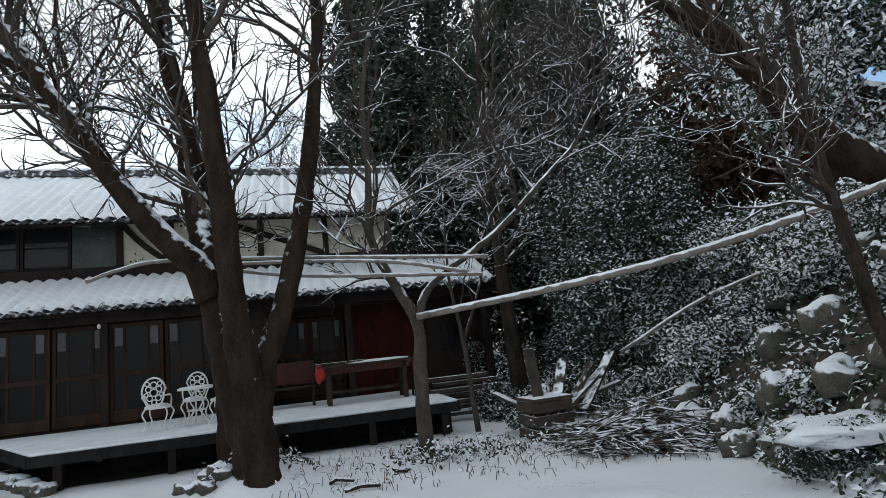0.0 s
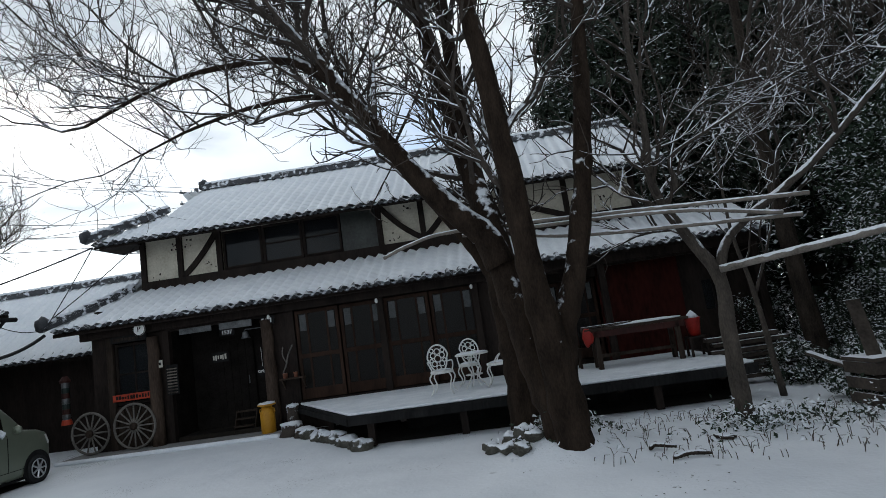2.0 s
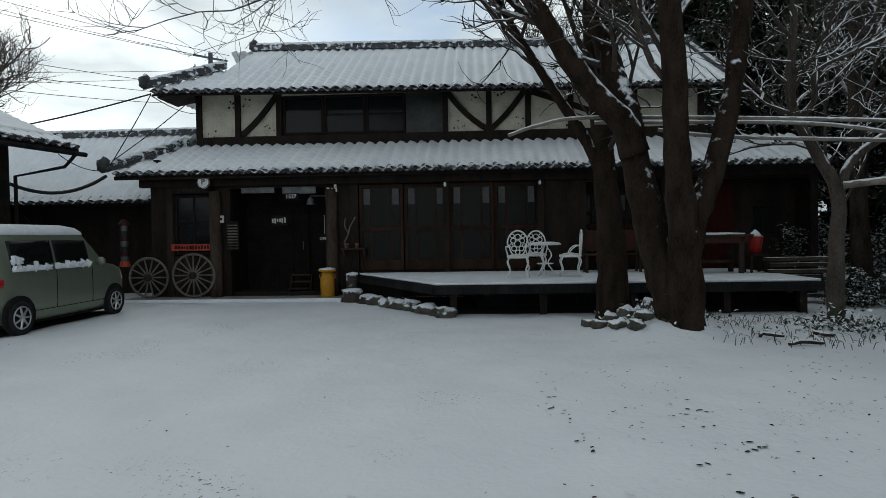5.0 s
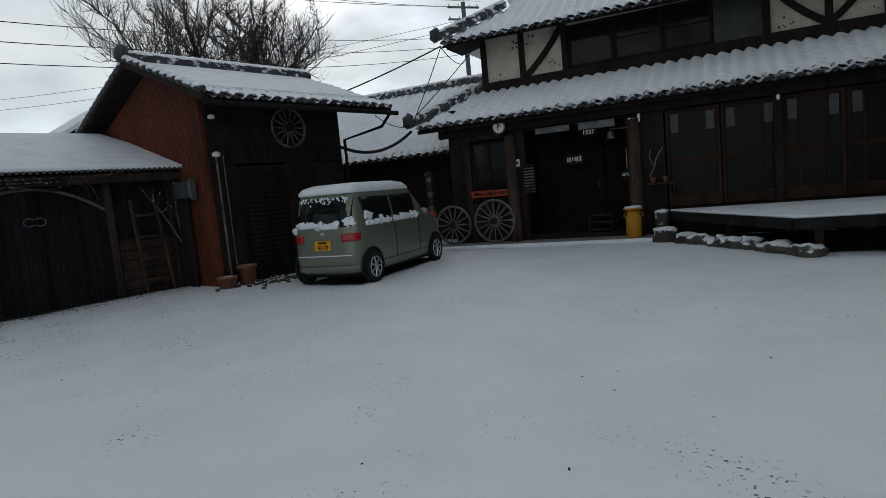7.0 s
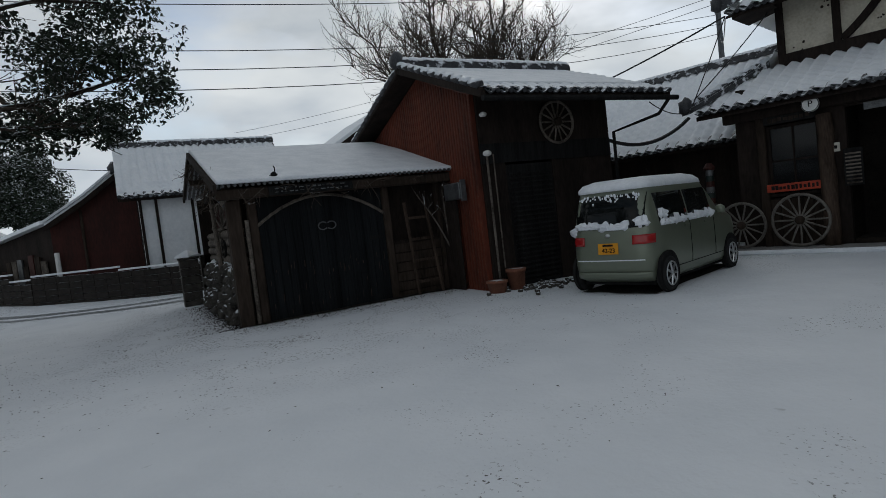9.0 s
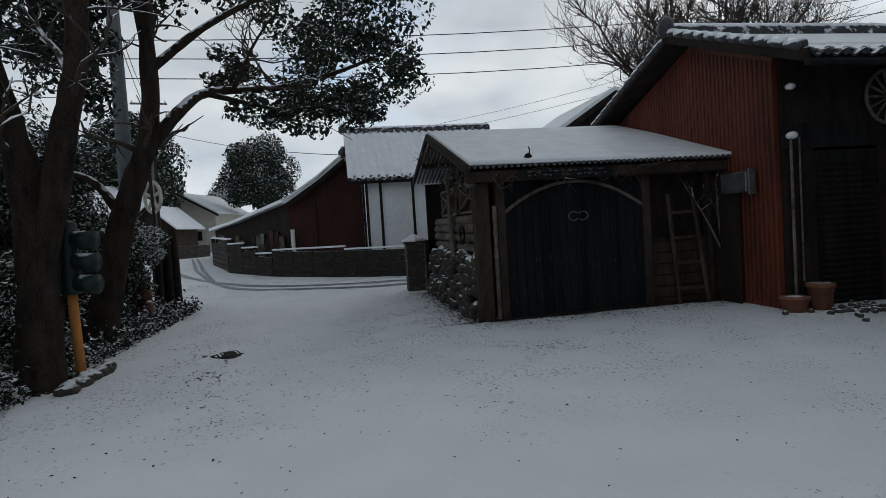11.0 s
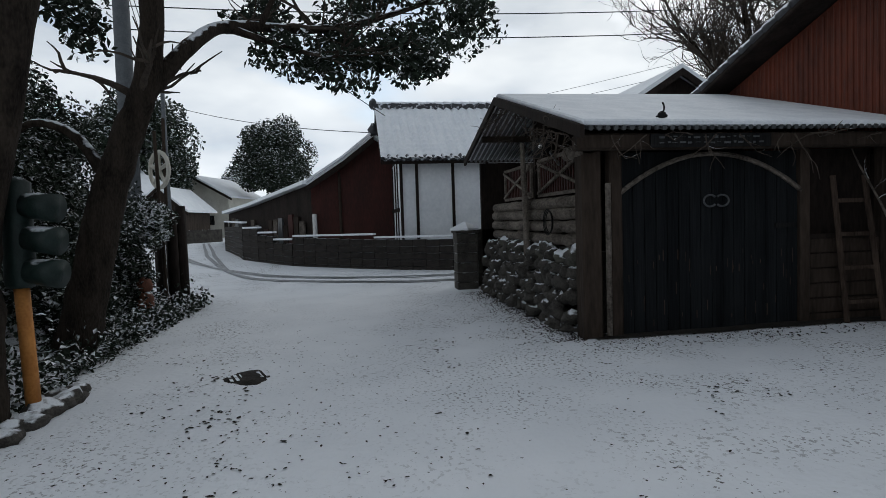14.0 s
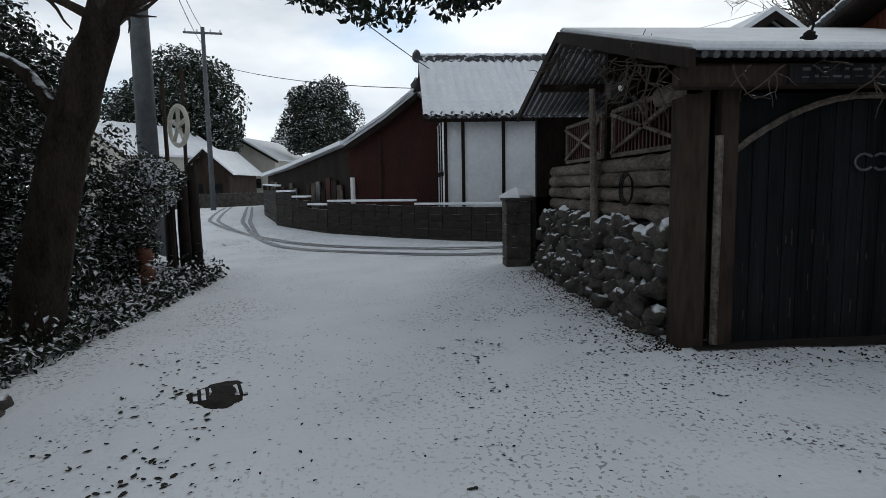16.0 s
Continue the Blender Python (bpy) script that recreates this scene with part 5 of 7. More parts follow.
# overgrown side of the lane
for k, (x, y, z, rx, ry, rz, n, mat) in enumerate(((-18.6, -6.7, 1.1, 1.1, 0.8, 1.5, 9000, M_LEAFD), (-20.3, -6.6, 1.0, 1.0, 0.8, 1.3, 8000, M_LEAFD), (-18.4, -6.1, 0.5, 0.8, 0.5, 0.7, 4500, M_LEAFD), (-20.9, -6.3, 0.7, 0.6, 0.45, 0.9, 4000, M_LEAFD), (-16.2, -6.4, 0.6, 0.8, 0.5, 0.8, 4000, M_LEAFD), (-20.5, -8.6, 3.3, 2.0, 1.1, 1.6, 8000, M_LEAFD), (-16.8, -7.3, 1.5, 1.3, 0.8, 1.9, 9000, M_LEAFD), (-19.5, -7.6, 2.4, 1.6, 0.9, 1.2, 8000, M_LEAFD), (-14.6, -7.4, 1.4, 1.5, 0.9, 1.8, 8000, M_LEAFD), (-12.3, -7.2, 1.3, 1.4, 0.9, 1.6, 5000, M_LEAFD), (-21.6, -6.2, 1.45, 0.5, 0.45, 0.4, 2600, M_LEAFS), (-19.4, -7.0, 2.5, 1.4, 0.8, 1.0, 10000, M_LEAFD), (-17.9, -7.2, 2.3, 1.2, 0.7, 1.2, 9000, M_LEAFD))):
    cl = [((x, y, z), (rx, ry, rz)), ((x + 0.4, y + 0.2, z - 0.3), (rx * 0.7, ry * 0.7, rz * 0.7))]
    solid("bush", foliage(cl, n, 0.085, 200 + k, sub=24, grain=0.45), mat, "dark evergreen bush flecked with snow beside the lane", "bush", "lane bushes")
ivy = Build()
rg = np.random.default_rng(7)
n = 9000
px, py = rg.uniform(-22, -13, n), -5.15 - 0.2 * (rg.uniform(0, 1, n)) - rg.exponential(0.45, n)
pz = np.array([H(a, c) for a, c in zip(px, py)]) + rg.exponential(0.09, n)
ivy.v = leaves(np.stack([px, py, pz], 1), np.tile([0, 0.2, 0.6], (n, 1)), 0.085, rg).tolist()
ivy.f = [(i, i + 1, i + 2, i + 3) for i in range(0, n * 4, 4)]
solid("undergrowth", ivy, M_LEAFD, "low ivy and fallen leaves half under snow", "undergrowth", kind="stuff")
for k, (cx, cy, sx, sy, n) in enumerate(((-2.7, 7.9, 0.6, 0.6, 700), (-0.45, 8.0, 0.45, 0.35, 500), (0.5, 8.6, 0.9, 0.5, 500), (1.6, 8.8, 0.6, 0.4, 400))):
    px, py = rg.normal(cx, sx * 0.6, n), rg.normal(cy, sy * 0.6, n)
    pz = np.array([H(a, c) for a, c in zip(px, py)]) + rg.exponential(0.06, n)
    b = Build()
    b.v = leaves(np.stack([px, py, pz], 1), np.tile([0, 0, 0.4], (n, 1)), 0.075, rg, wild=1.0).tolist()
    b.f = [(i, i + 1, i + 2, i + 3) for i in range(0, n * 4, 4)]
    solid("weeds", b, M_LEAFS, "low weeds and leaves poking through snow", "weeds", kind="stuff")
# evergreen oak whose limb hangs over the lane
oak = thing("oak_tree", (0, 0, 0), "leaning evergreen oak with limbs over the lane", "tree")
OAK_SHAPES = [([(-17.4, -5.75, -0.3), (-17.38, -5.55, 0.3), (-17.4, -5.25, 1.55), (-17.4, -4.92, 2.45), (-17.32, -4.68, 3.1), (-17.3, -4.6, 4.4), (-17.1, -4.8, 6.6)], 0.26, 0.1),
         ([(-17.36, -4.78, 2.75), (-17.6, -4.3, 3.4), (-18.3, -3.95, 3.88), (-19.2, -2.9, 4.15), (-19.9, -1.8, 4.6), (-20.3, -0.5, 5.2)], 0.12, 0.03),
         ([(-18.3, -3.95, 3.85), (-18.6, -3.4, 3.75), (-19.0, -2.7, 3.7), (-19.4, -1.6, 3.9)], 0.06, 0.015),
         ([(-17.4, -5.2, 1.8), (-17.5, -5.6, 2.35), (-17.6, -6.1, 2.5), (-17.7, -6.5, 2.2)], 0.08, 0.03),
         ([(-17.3, -4.6, 4.0), (-18.0, -3.7, 5.0), (-19.0, -2.4, 6.0), (-19.6, -1.2, 6.3)], 0.08, 0.02),
         ([(-18.6, -3.6, 3.98), (-18.8, -3.3, 4.7), (-19.0, -2.9, 5.4)], 0.05, 0.015)]
ro = random.Random(51)
tw = Build()
for k, (pts, r0, r1) in enumerate(OAK_SHAPES):
    b = Build()
    line, radii = stem(b, pts, r0, r1, 12, seed=80 + k)
    part("trunk" if k == 0 else "limb", b, M_BARK, oak, smooth=True)
    if k not in (3,):
        dress(tw, line, radii, 9, 1.1, ro, 1, 0.4, 0.1, 5, 0.6)
part("twig_work", tw, M_TWIGD, oak, kind="stuff")
CROWN = [((-17.2, -1.2, 4.3), (0.8, 0.9, 0.6)), ((-17.2, -2.2, 4.4), (0.9, 0.8, 0.75)), ((-17.0, -1.0, 3.7), (0.7, 0.6, 0.4)), ((-16.9, -2.3, 3.45), (0.7, 0.7, 0.4)), ((-17.1, -1.7, 5.2), (0.9, 1.1, 0.5)), ((-17.2, -3.2, 5.1), (0.9, 0.9, 0.5)),
         ((-16.8, -1.6, 3.3), (0.6, 0.6, 0.3)), ((-17.4, -3.4, 3.9), (0.6, 0.5, 0.35)), ((-17.2, -4.6, 5.6), (1.1, 1.1, 0.8)), ((-17.3, -5.8, 4.6), (0.9, 0.8, 0.6)), ((-17.0, -5.4, 6.2), (1.2, 1.2, 0.8)), ((-16.6, -3.0, 5.9), (1.2, 1.2, 0.7))]
CROWN = [((-8.96 + (c[0] + 8.96) * 1.33, -2.29 + (c[1] + 2.29) * 1.33, 1.32 + (c[2] - 1.32) * 1.33), tuple(q * 1.3 for q in r)) if c[1] > -4 else (c, r) for c, r in CROWN]
CROWN += [((-19.3, -1.4, 3.75), (0.8, 0.7, 0.4)), ((-19.3, -2.4, 3.62), (0.8, 0.7, 0.4)), ((-19.0, -3.2, 3.7), (0.7, 0.6, 0.35)), ((-16.2, -5.6, 4.3), (0.9, 0.7, 0.6)), ((-18.6, -6.2, 4.4), (1.0, 0.8, 0.8)), ((-15.6, -4.9, 4.6), (0.9, 0.7, 0.5))]
part("crown", foliage(CROWN, 23000, 0.125, 90, sub=16, grain=0.5, wild=0.9), M_LEAFD, oak, "dark leaves flecked with snow", kind="stuff")
bare_tree("lane_tree", "thick dark forked tree beside the lane", [
    ([(-14.85, -5.32, -0.3), (-14.85, -5.28, 0.3), (-14.9, -5.25, 1.3), (-14.92, -5.36, 2.4), (-14.9, -5.6, 3.5), (-14.8, -5.9, 5.5)], 0.27, 0.12),
    ([(-14.9, -5.25, 1.2), (-14.9, -5.05, 1.9), (-14.9, -4.88, 2.6), (-14.9, -4.66, 3.6), (-14.8, -4.5, 5.5)], 0.2, 0.1),
    ([(-14.3, -5.75, -0.3), (-14.28, -5.62, 0.8), (-14.3, -5.68, 2.0), (-14.4, -5.9, 4.0)], 0.2, 0.12)], M_BARK, 55, 4, 1.3, 2, 4, 0.6)

for k, (x, y, h, r) in enumerate(((-2.9, 25.0, 18, 2.5), (-1.4, 23.0, 17, 2.6), (0.8, 24.5, 18, 2.8), (3.6, 22.5, 17, 2.8), (6.2, 24.5, 18, 2.8))):
    cl = [((x + 0.4 * math.sin(j * 2.3 + k), y, h * (0.3 + 0.115 * j)), (r * (1.1 - 0.12 * j), r * (1.1 - 0.12 * j), h * 0.09)) for j in range(7)]
    leafy_tree("evergreen_tree", "tall dark evergreen tree behind the house", (x, y, 0), h, 0.25, cl, 15000, 0.34, M_LEAFD, 520 + k, branches=4, sub=16, grain=0.55)
n = 16000
px, py = rg.uniform(2.9, 8.5, n), rg.uniform(3.6, 12.5, n)
pz = np.array([H(a, c) for a, c in zip(px, py)]) + rg.exponential(0.1, n)
b = Build()
b.v = leaves(np.stack([px, py, pz], 1), np.tile([-0.3, -0.2, 0.5], (n, 1)), 0.09, rg, wild=0.9).tolist()
b.f = [(i, i + 1, i + 2, i + 3) for i in range(0, n * 4, 4)]
solid("bank_undergrowth", b, M_LEAF, "low snow-laden plants covering the bank", "undergrowth", kind="stuff")
# scattered dead leaves on the snow
n = 1100
px, py = rg.uniform(-19, -3, n), rg.uniform(-4.8, 5.5, n)
near = (px > -11) & (rg.uniform(0, 1, n) > 0.12)
trail = rg.uniform(0, 1, 110)
px = np.concatenate([px[~near], -1.2 - 1.2 * trail + rg.normal(0, 0.35, 110), rg.normal(-14.5, 1.2, 300)])
py = np.concatenate([py[~near], 6.4 - 4.8 * trail + rg.normal(0, 0.3, 110), rg.normal(-3.6, 0.6, 300)])
pz = np.array([H(a, c) for a, c in zip(px, py)]) + 0.008
b = Build()
b.v = leaves(np.stack([px, py, pz], 1), np.tile([0, 0, 2.5], (len(px), 1)), 0.028, rg, wild=0.5).tolist()
b.f = [(i, i + 1, i + 2, i + 3) for i in range(0, len(px) * 4, 4)]
solid("dead_leaves", b, M_WOOD, "dark dead leaves scattered over the snow", "leaves", kind="stuff")


# small trodden prints that broke through the snow
rt = random.Random(88)
prints = Build()


def print_trail(points, wide, count, size):
    for k in range(count):
        f = rt.random() * (len(points) - 1)
        a = min(int(f), len(points) - 2)
        p = Vector(points[a]).lerp(Vector(points[a + 1]), f - a)
        cx, cy = p.x + rt.gauss(0, wide), p.y + rt.gauss(0, wide)
        for q in range(rt.choice((1, 1, 2, 3))):
            x, y, r = cx + rt.gauss(0, 0.05), cy + rt.gauss(0, 0.05), size * rt.uniform(0.5, 1.2)
            e, w_ = len(prints.v), rt.uniform(0, 6.28)
            n_ = 9
            for i in range(n_):
                t = 2 * math.pi * i / n_
                d = r * (1 + 0.5 * noise.noise(Vector((math.cos(t) + k, math.sin(t) + q, size * 50))))
                dx, dy = d * math.cos(t), 0.55 * d * math.sin(t)
                u, v = x + dx * math.cos(w_) - dy * math.sin(w_), y + dx * math.sin(w_) + dy * math.cos(w_)
                prints.v.append((u, v, ground_z(u, v) + 0.007))
            prints.f.append(tuple(range(e, e + n_)))


print_trail([(-17.1, -4.3), (-15.95, -3.8), (-15.2, -3.7), (-14.5, -3.4), (-13.0, -3.1)], 0.16, 60, 0.024)
print_trail([(-19.3, -1.6), (-17.3, -1.5), (-16.3, -1.56), (-15.1, -1.66), (-13.5, -1.9)], 0.1, 44, 0.02)
print_trail([(-17.6, -0.75), (-15.6, -0.2), (-14.0, 0.6)], 0.25, 40, 0.019)
print_trail([(-18.5, -4.4), (-16.5, -3.0), (-14.5, -2.4), (-13.0, -2.6)], 0.7, 130, 0.014)
print_trail([(-3.8, 4.4), (-3.7, 3.7), (-3.45, 2.8)], 0.05, 7, 0.02)
print_trail([(-2.75, 3.9), (-2.5, 3.2), (-2.6, 2.5), (-2.5, 2.2)], 0.08, 12, 0.02)
print_trail([(-3.2, 6.2), (-3.1, 4.2), (-3.1, 2.4)], 0.35, 40, 0.013)
solid("footprints", prints, M_SOIL_SHADE, "small dark animal prints trodden through the snow", "footprints", kind="stuff")


# ---- parked car ----
CAR_LEVELS = [(0.18, -1.50, 1.60, 0.66), (0.25, -1.62, 1.70, 0.715), (0.45, -1.645, 1.745, 0.735), (0.7, -1.635, 1.74, 0.737), (0.9, -1.61, 1.66, 0.735), (0.98, -1.6, 1.45, 0.73), (1.03, -1.59, 1.14, 0.715),
              (1.3, -1.55, 0.9, 0.665), (1.55, -1.48, 0.64, 0.61), (1.64, -1.4, 0.48, 0.56), (1.69, -1.22, 0.2, 0.44), (1.7, -0.9, -0.2, 0.2)]


def car_level(z):
    for a, b in zip(CAR_LEVELS, CAR_LEVELS[1:]):
        if z <= b[0]:
            t = (z - a[0]) / (b[0] - a[0])
            return [p + (q - p) * t for p, q in zip(a, b)]
    return CAR_LEVELS[-1]


def loft(levels, n=72, power=7.0):
    b = Build()
    for z, yr, yf, hw_ in levels:
        mid, half = (yr + yf) / 2, (yf - yr) / 2
        for j in range(n):
            a = 2 * math.pi * j / n
            c, s = math.cos(a), math.sin(a)
            b.v.append((hw_ * math.copysign(abs(c) ** (2 / power), c), mid + half * math.copysign(abs(s) ** (2 / power), s), z))
    for i in range(len(levels) - 1):
        for j in range(n):
            k = (j + 1) % n
            b.f.append((i * n + j, i * n + k, (i + 1) * n + k, (i + 1) * n + j))
    b.f += [tuple(range(n - 1, -1, -1)), tuple(range((len(levels) - 1) * n, len(levels) * n))]
    return b


def car_patch(kind, a0, a1, z0, z1, proud=0.008, n=10, m=6, power=7.0):
    """A panel lying on the body: kind rear, front, right or left; a runs across."""
    b = Build()
    for out in (proud, proud - 0.012):
        for i in range(m + 1):
            z = z0 + (z1 - z0) * i / m
            _, yr, yf, h = car_level(z)
            mid, half = (yr + yf) / 2, (yf - yr) / 2
            for j in range(n + 1):
                a = a0 + (a1 - a0) * j / n
                if kind in ("rear", "front"):
                    off = half * (1 - min(0.999, abs(a / h)) ** power) ** (1 / power) + out
                    b.v.append((a, mid - off if kind == "rear" else mid + off, z))
                else:
                    off = h * (1 - min(0.999, abs((a - mid) / half)) ** power) ** (1 / power) + out
                    b.v.append((off if kind == "right" else -off, a, z))
    w_, s = n + 1, (n + 1) * (m + 1)
    flip = kind in ("front", "left")
    for i in range(m):
        for j in range(n):
            k = i * w_ + j
            q = (k, k + 1, k + w_ + 1, k + w_)
            b.f.append(q[::-1] if flip else q)
    edge = [j for j in range(n)] + [i * w_ + n for i in range(m)] + [m * w_ + j for j in range(n, 0, -1)] + [i * w_ for i in range(m, 0, -1)]
    for e, f in zip(edge, edge[1:] + edge[:1]):
        b.f.append((e, e + s, f + s, f))
    return b


car = thing("car", (-13.2, 6.62, -0.2), "pale green boxy minicar with patches of snow", "car", turn=16.1)
body = part("body", loft(CAR_LEVELS), M_CAR, car, smooth=True)
for kind, a0, a1, z0, z1 in (("rear", -0.57, 0.57, 1.0, 1.5), ("front", -0.55, 0.55, 1.08, 1.52), ("right", -1.32, -0.42, 1.02, 1.47), ("right", -0.36, 0.5, 1.02, 1.47), ("left", -1.32, -0.42, 1.02, 1.47), ("left", -0.36, 0.5, 1.02, 1.47)):
    part("window", car_patch(kind, a0, a1, z0, z1), M_CARGLASS, car, "dark car window", smooth=True)
part("roof_snow", loft([(1.56, -1.52, 0.66, 0.615), (1.62, -1.53, 0.62, 0.61), (1.69, -1.45, 0.5, 0.56), (1.735, -1.25, 0.25, 0.45), (1.745, -0.9, -0.2, 0.2)]), M_SNOW, car, "thick snow on the roof", smooth=True)
rc = random.Random(61)
for kind, a0, a1, z in (("rear", -0.52, -0.12, 1.06), ("rear", -0.15, 0.32, 1.03), ("rear", 0.45, 0.6, 1.08), ("right", -1.32, -0.5, 1.04), ("right", -0.42, 0.48, 1.04), ("right", -1.32, -1.1, 1.16), ("rear", -0.68, -0.55, 0.98)):
    k = int((a1 - a0) / 0.09) + 1
    q = car_patch(kind, a0, a1, z - 0.055, z + 0.015, 0.022, 12, 3)
    for j in range(k):
        a = a0 + (a1 - a0) * (j + 0.5) / k
        _, yr, yf, h = car_level(z)
        mid, half = (yr + yf) / 2, (yf - yr) / 2
        p = (a, mid - half * (1 - abs(a / h) ** 7) ** (1 / 7), z) if kind == "rear" else (h * (1 - abs((a - mid) / half) ** 7) ** (1 / 7), a, z)
        q.lump((p[0], p[1], z + rc.uniform(-0.015, 0.01)), (0.085, 0.02, rc.uniform(0.03, 0.085)), 0.7, j, 8, 5)
    part("snow_patch", q, M_SNOW, car, "snow caught on the glass", smooth=True, kind="stuff")
q = Build()
for j in range(60):
    a, z = rc.uniform(-0.5, 0.52), 1.5 - abs(rc.gauss(0, 0.05))
    _, yr, yf, h = car_level(z)
    q.lump((a, yr - 0.004 + 0.03 * abs(a / h) ** 5, z), (0.016, 0.012, rc.uniform(0.012, 0.028)), 0.4, j, 6, 4)
part("snow_flecks", q, M_SNOW, car, kind="stuff")
part("bumper", car_patch("rear", -0.68, 0.68, 0.24, 0.34, 0.03, 14, 3), M_CAR, car, smooth=True)
part("tailgate_groove", car_patch("rear", -0.56, 0.56, 0.515, 0.53, 0.014, 14, 1), M_SNOW, car, "snow line along the tailgate edge")
for s in (-1, 1):
    part("tail_light", car_patch("rear", *sorted((s * 0.4, s * 0.675)), 0.755, 0.89, 0.022, 8, 4), M_LAMPRED, car, "red tail light", smooth=True)
    part("headlight", car_patch("front", *sorted((s * 0.42, s * 0.68)), 0.68, 0.86, 0.014), M_WHITE, car, smooth=True)
    part("mirror", Build().lump((s * 0.79, 0.72, 1.07), (0.09, 0.06, 0.075), 0.1, 1, 10, 7), M_CAR, car, smooth=True)
plate = part("number_plate", car_patch("rear", -0.165, 0.165, 0.62, 0.785, 0.016, 2, 1), M_PLATE, car, "yellow number plate")
yp = car_level(0.7)[1] - 0.02
lettering("plate_digits", "42-23", 0.095, pose(0.01, yp, 0.675), M_BLACK, plate)
part("plate_writing", Build().box(-0.08, 0.09, yp - 0.003, yp + 0.004, 0.742, 0.768), M_BLACK, plate)
part("emblem", Build().lump((0, car_level(0.9)[1] - 0.01, 0.9), (0.045, 0.02, 0.03), 0.1, 3, 10, 6), M_ALLOY, car, smooth=True)
part("wiper", Build().tube([(0.02, -1.63, 0.99), (0.0, -1.63, 1.03), (-0.42, -1.6, 1.06)], 0.016, 6), M_SNOW, car)
part("door_handle", car_patch("right", -0.62, -0.46, 0.9, 0.935, 0.03, 3, 2), M_CAR, car)
part("door_handle", car_patch("right", 0.12, 0.28, 0.9, 0.935, 0.03, 3, 2), M_CAR, car)
for a in (-0.39, 0.55):
    part("door_seam", car_patch("right", a - 0.005, a + 0.005, 0.34, 1.0, 0.006, 1, 8), M_BLACK, car)
part("door_seam", car_patch("right", -0.95, 0.95, 0.335, 0.345, 0.006, 12, 1), M_BLACK, car)
part("aerial", Build().tube([(-0.1, 0.3, 1.66), (-0.1, 0.0, 1.9)], 0.006, 5), M_BLACK, car)
part("underbody", Build().box(-0.6, 0.6, -1.4, 1.5, 0.12, 0.2), M_BLACK, car)
for s in (-1, 1):
    for y in (-1.22, 1.22):
        part("wheel_arch", Build().tube([(s * 0.69, y, 0.3), (s * 0.742, y, 0.3)], 0.315, 28), M_BLACK, car)
        wh = part("wheel", Build().tube([(s * 0.62, y, 0.27), (s * 0.745, y, 0.27), (s * 0.758, y, 0.27)], [0.2, 0.2, 0.19], 24), M_BLACK, car)
        part("tyre", Build().ring((s * 0.69, y, 0.27), 0.215, 0.058, "x", 32, 10, 1.3), M_RUBBER, wh, smooth=True)
        part("rim", Build().ring((s * 0.762, y, 0.27), 0.172, 0.012, "x", 28, 6).tube([(s * 0.755, y, 0.27), (s * 0.78, y, 0.27)], 0.04, 10), M_ALLOY, wh, smooth=True)
        for k in range(7):
            a = 2 * math.pi * k / 7
            part("spoke", Build().tube([(s * 0.768, y, 0.27), (s * 0.764, y + 0.17 * math.cos(a), 0.27 + 0.17 * math.sin(a))], [0.02, 0.015], 6), M_ALLOY, wh)

# ---- deck furniture ----
DECK_Z = 0.404


def iron_chair(at, turn, label):
    c = thing("garden_chair", at, label, "chair", "white garden set", turn=turn)
    seat = Build().lump((0, 0, 0.42), (0.21, 0.2, 0.02), 0.0, 0, 20, 6)
    seat.ring((0, 0, 0.405), 0.2, 0.018, "z", 24, 6, 1.6)
    part("seat", seat, M_WHITE, c, smooth=True)
    part("seat_snow", Build().lump((0, 0, 0.44), (0.17, 0.16, 0.022), 0.2, 3, 14, 6), M_SNOW, c, smooth=True)
    for sx in (-1, 1):
        for sy in (-1, 1):
            part("leg", Build().tube(curve([(sx * 0.15, sy * 0.14, 0.41), (sx * 0.2, sy * 0.19, 0.3), (sx * 0.15, sy * 0.15, 0.14), (sx * 0.21, sy * 0.21, 0.012)], 4), 0.014, 6), M_WHITE, c, smooth=True)
    rim = [(0.17 * math.cos(a) * (1.15 if math.sin(a) > 0 else 0.95), -0.19 - 0.05 * (0.22 + 0.24 * math.sin(a)), 0.66 + 0.25 * math.sin(a)) for a in [2 * math.pi * k / 24 for k in range(25)]]
    part("back_frame", Build().tube(rim, 0.016, 6), M_WHITE, c, smooth=True)
    for x, z, r in ((0, 0.66, 0.06), (0.085, 0.72, 0.045), (-0.085, 0.72, 0.045), (0.07, 0.57, 0.045), (-0.07, 0.57, 0.045), (0, 0.79, 0.05), (0.0, 0.5, 0.04), (0.12, 0.63, 0.03), (-0.12, 0.63, 0.03), (0.1, 0.81, 0.035), (-0.1, 0.81, 0.035)):
        part("scroll", Build().ring((x, -0.2 - 0.05 * (z - 0.44), z), r, 0.01, "y", 14, 5), M_WHITE, c, smooth=True)
    for s in (-1, 1):
        part("arm_scroll", Build().tube(curve([(s * 0.17, -0.2, 0.6), (s * 0.23, -0.1, 0.6), (s * 0.22, 0.0, 0.52), (s * 0.19, 0.04, 0.42)], 4), 0.013, 6), M_WHITE, c, smooth=True)
    return c


iron_chair((-5.2, 10.25, DECK_Z), 10, "ornate white cast-iron garden chair with snow on the seat")
iron_chair((-4.25, 10.72, DECK_Z), 100, "ornate white garden chair turned side-on to the table")
iron_chair((-5.0, 11.25, DECK_Z), 190, "ornate white garden chair on the far side of the table")
tb = thing("garden_table", (-4.75, 10.75, DECK_Z), "small round white garden table with snow on top", "table")
part("tabletop", Build().tube([(0, 0, 0.62), (0, 0, 0.65)], 0.32, 28), M_WHITE, tb, bevel=0.006)
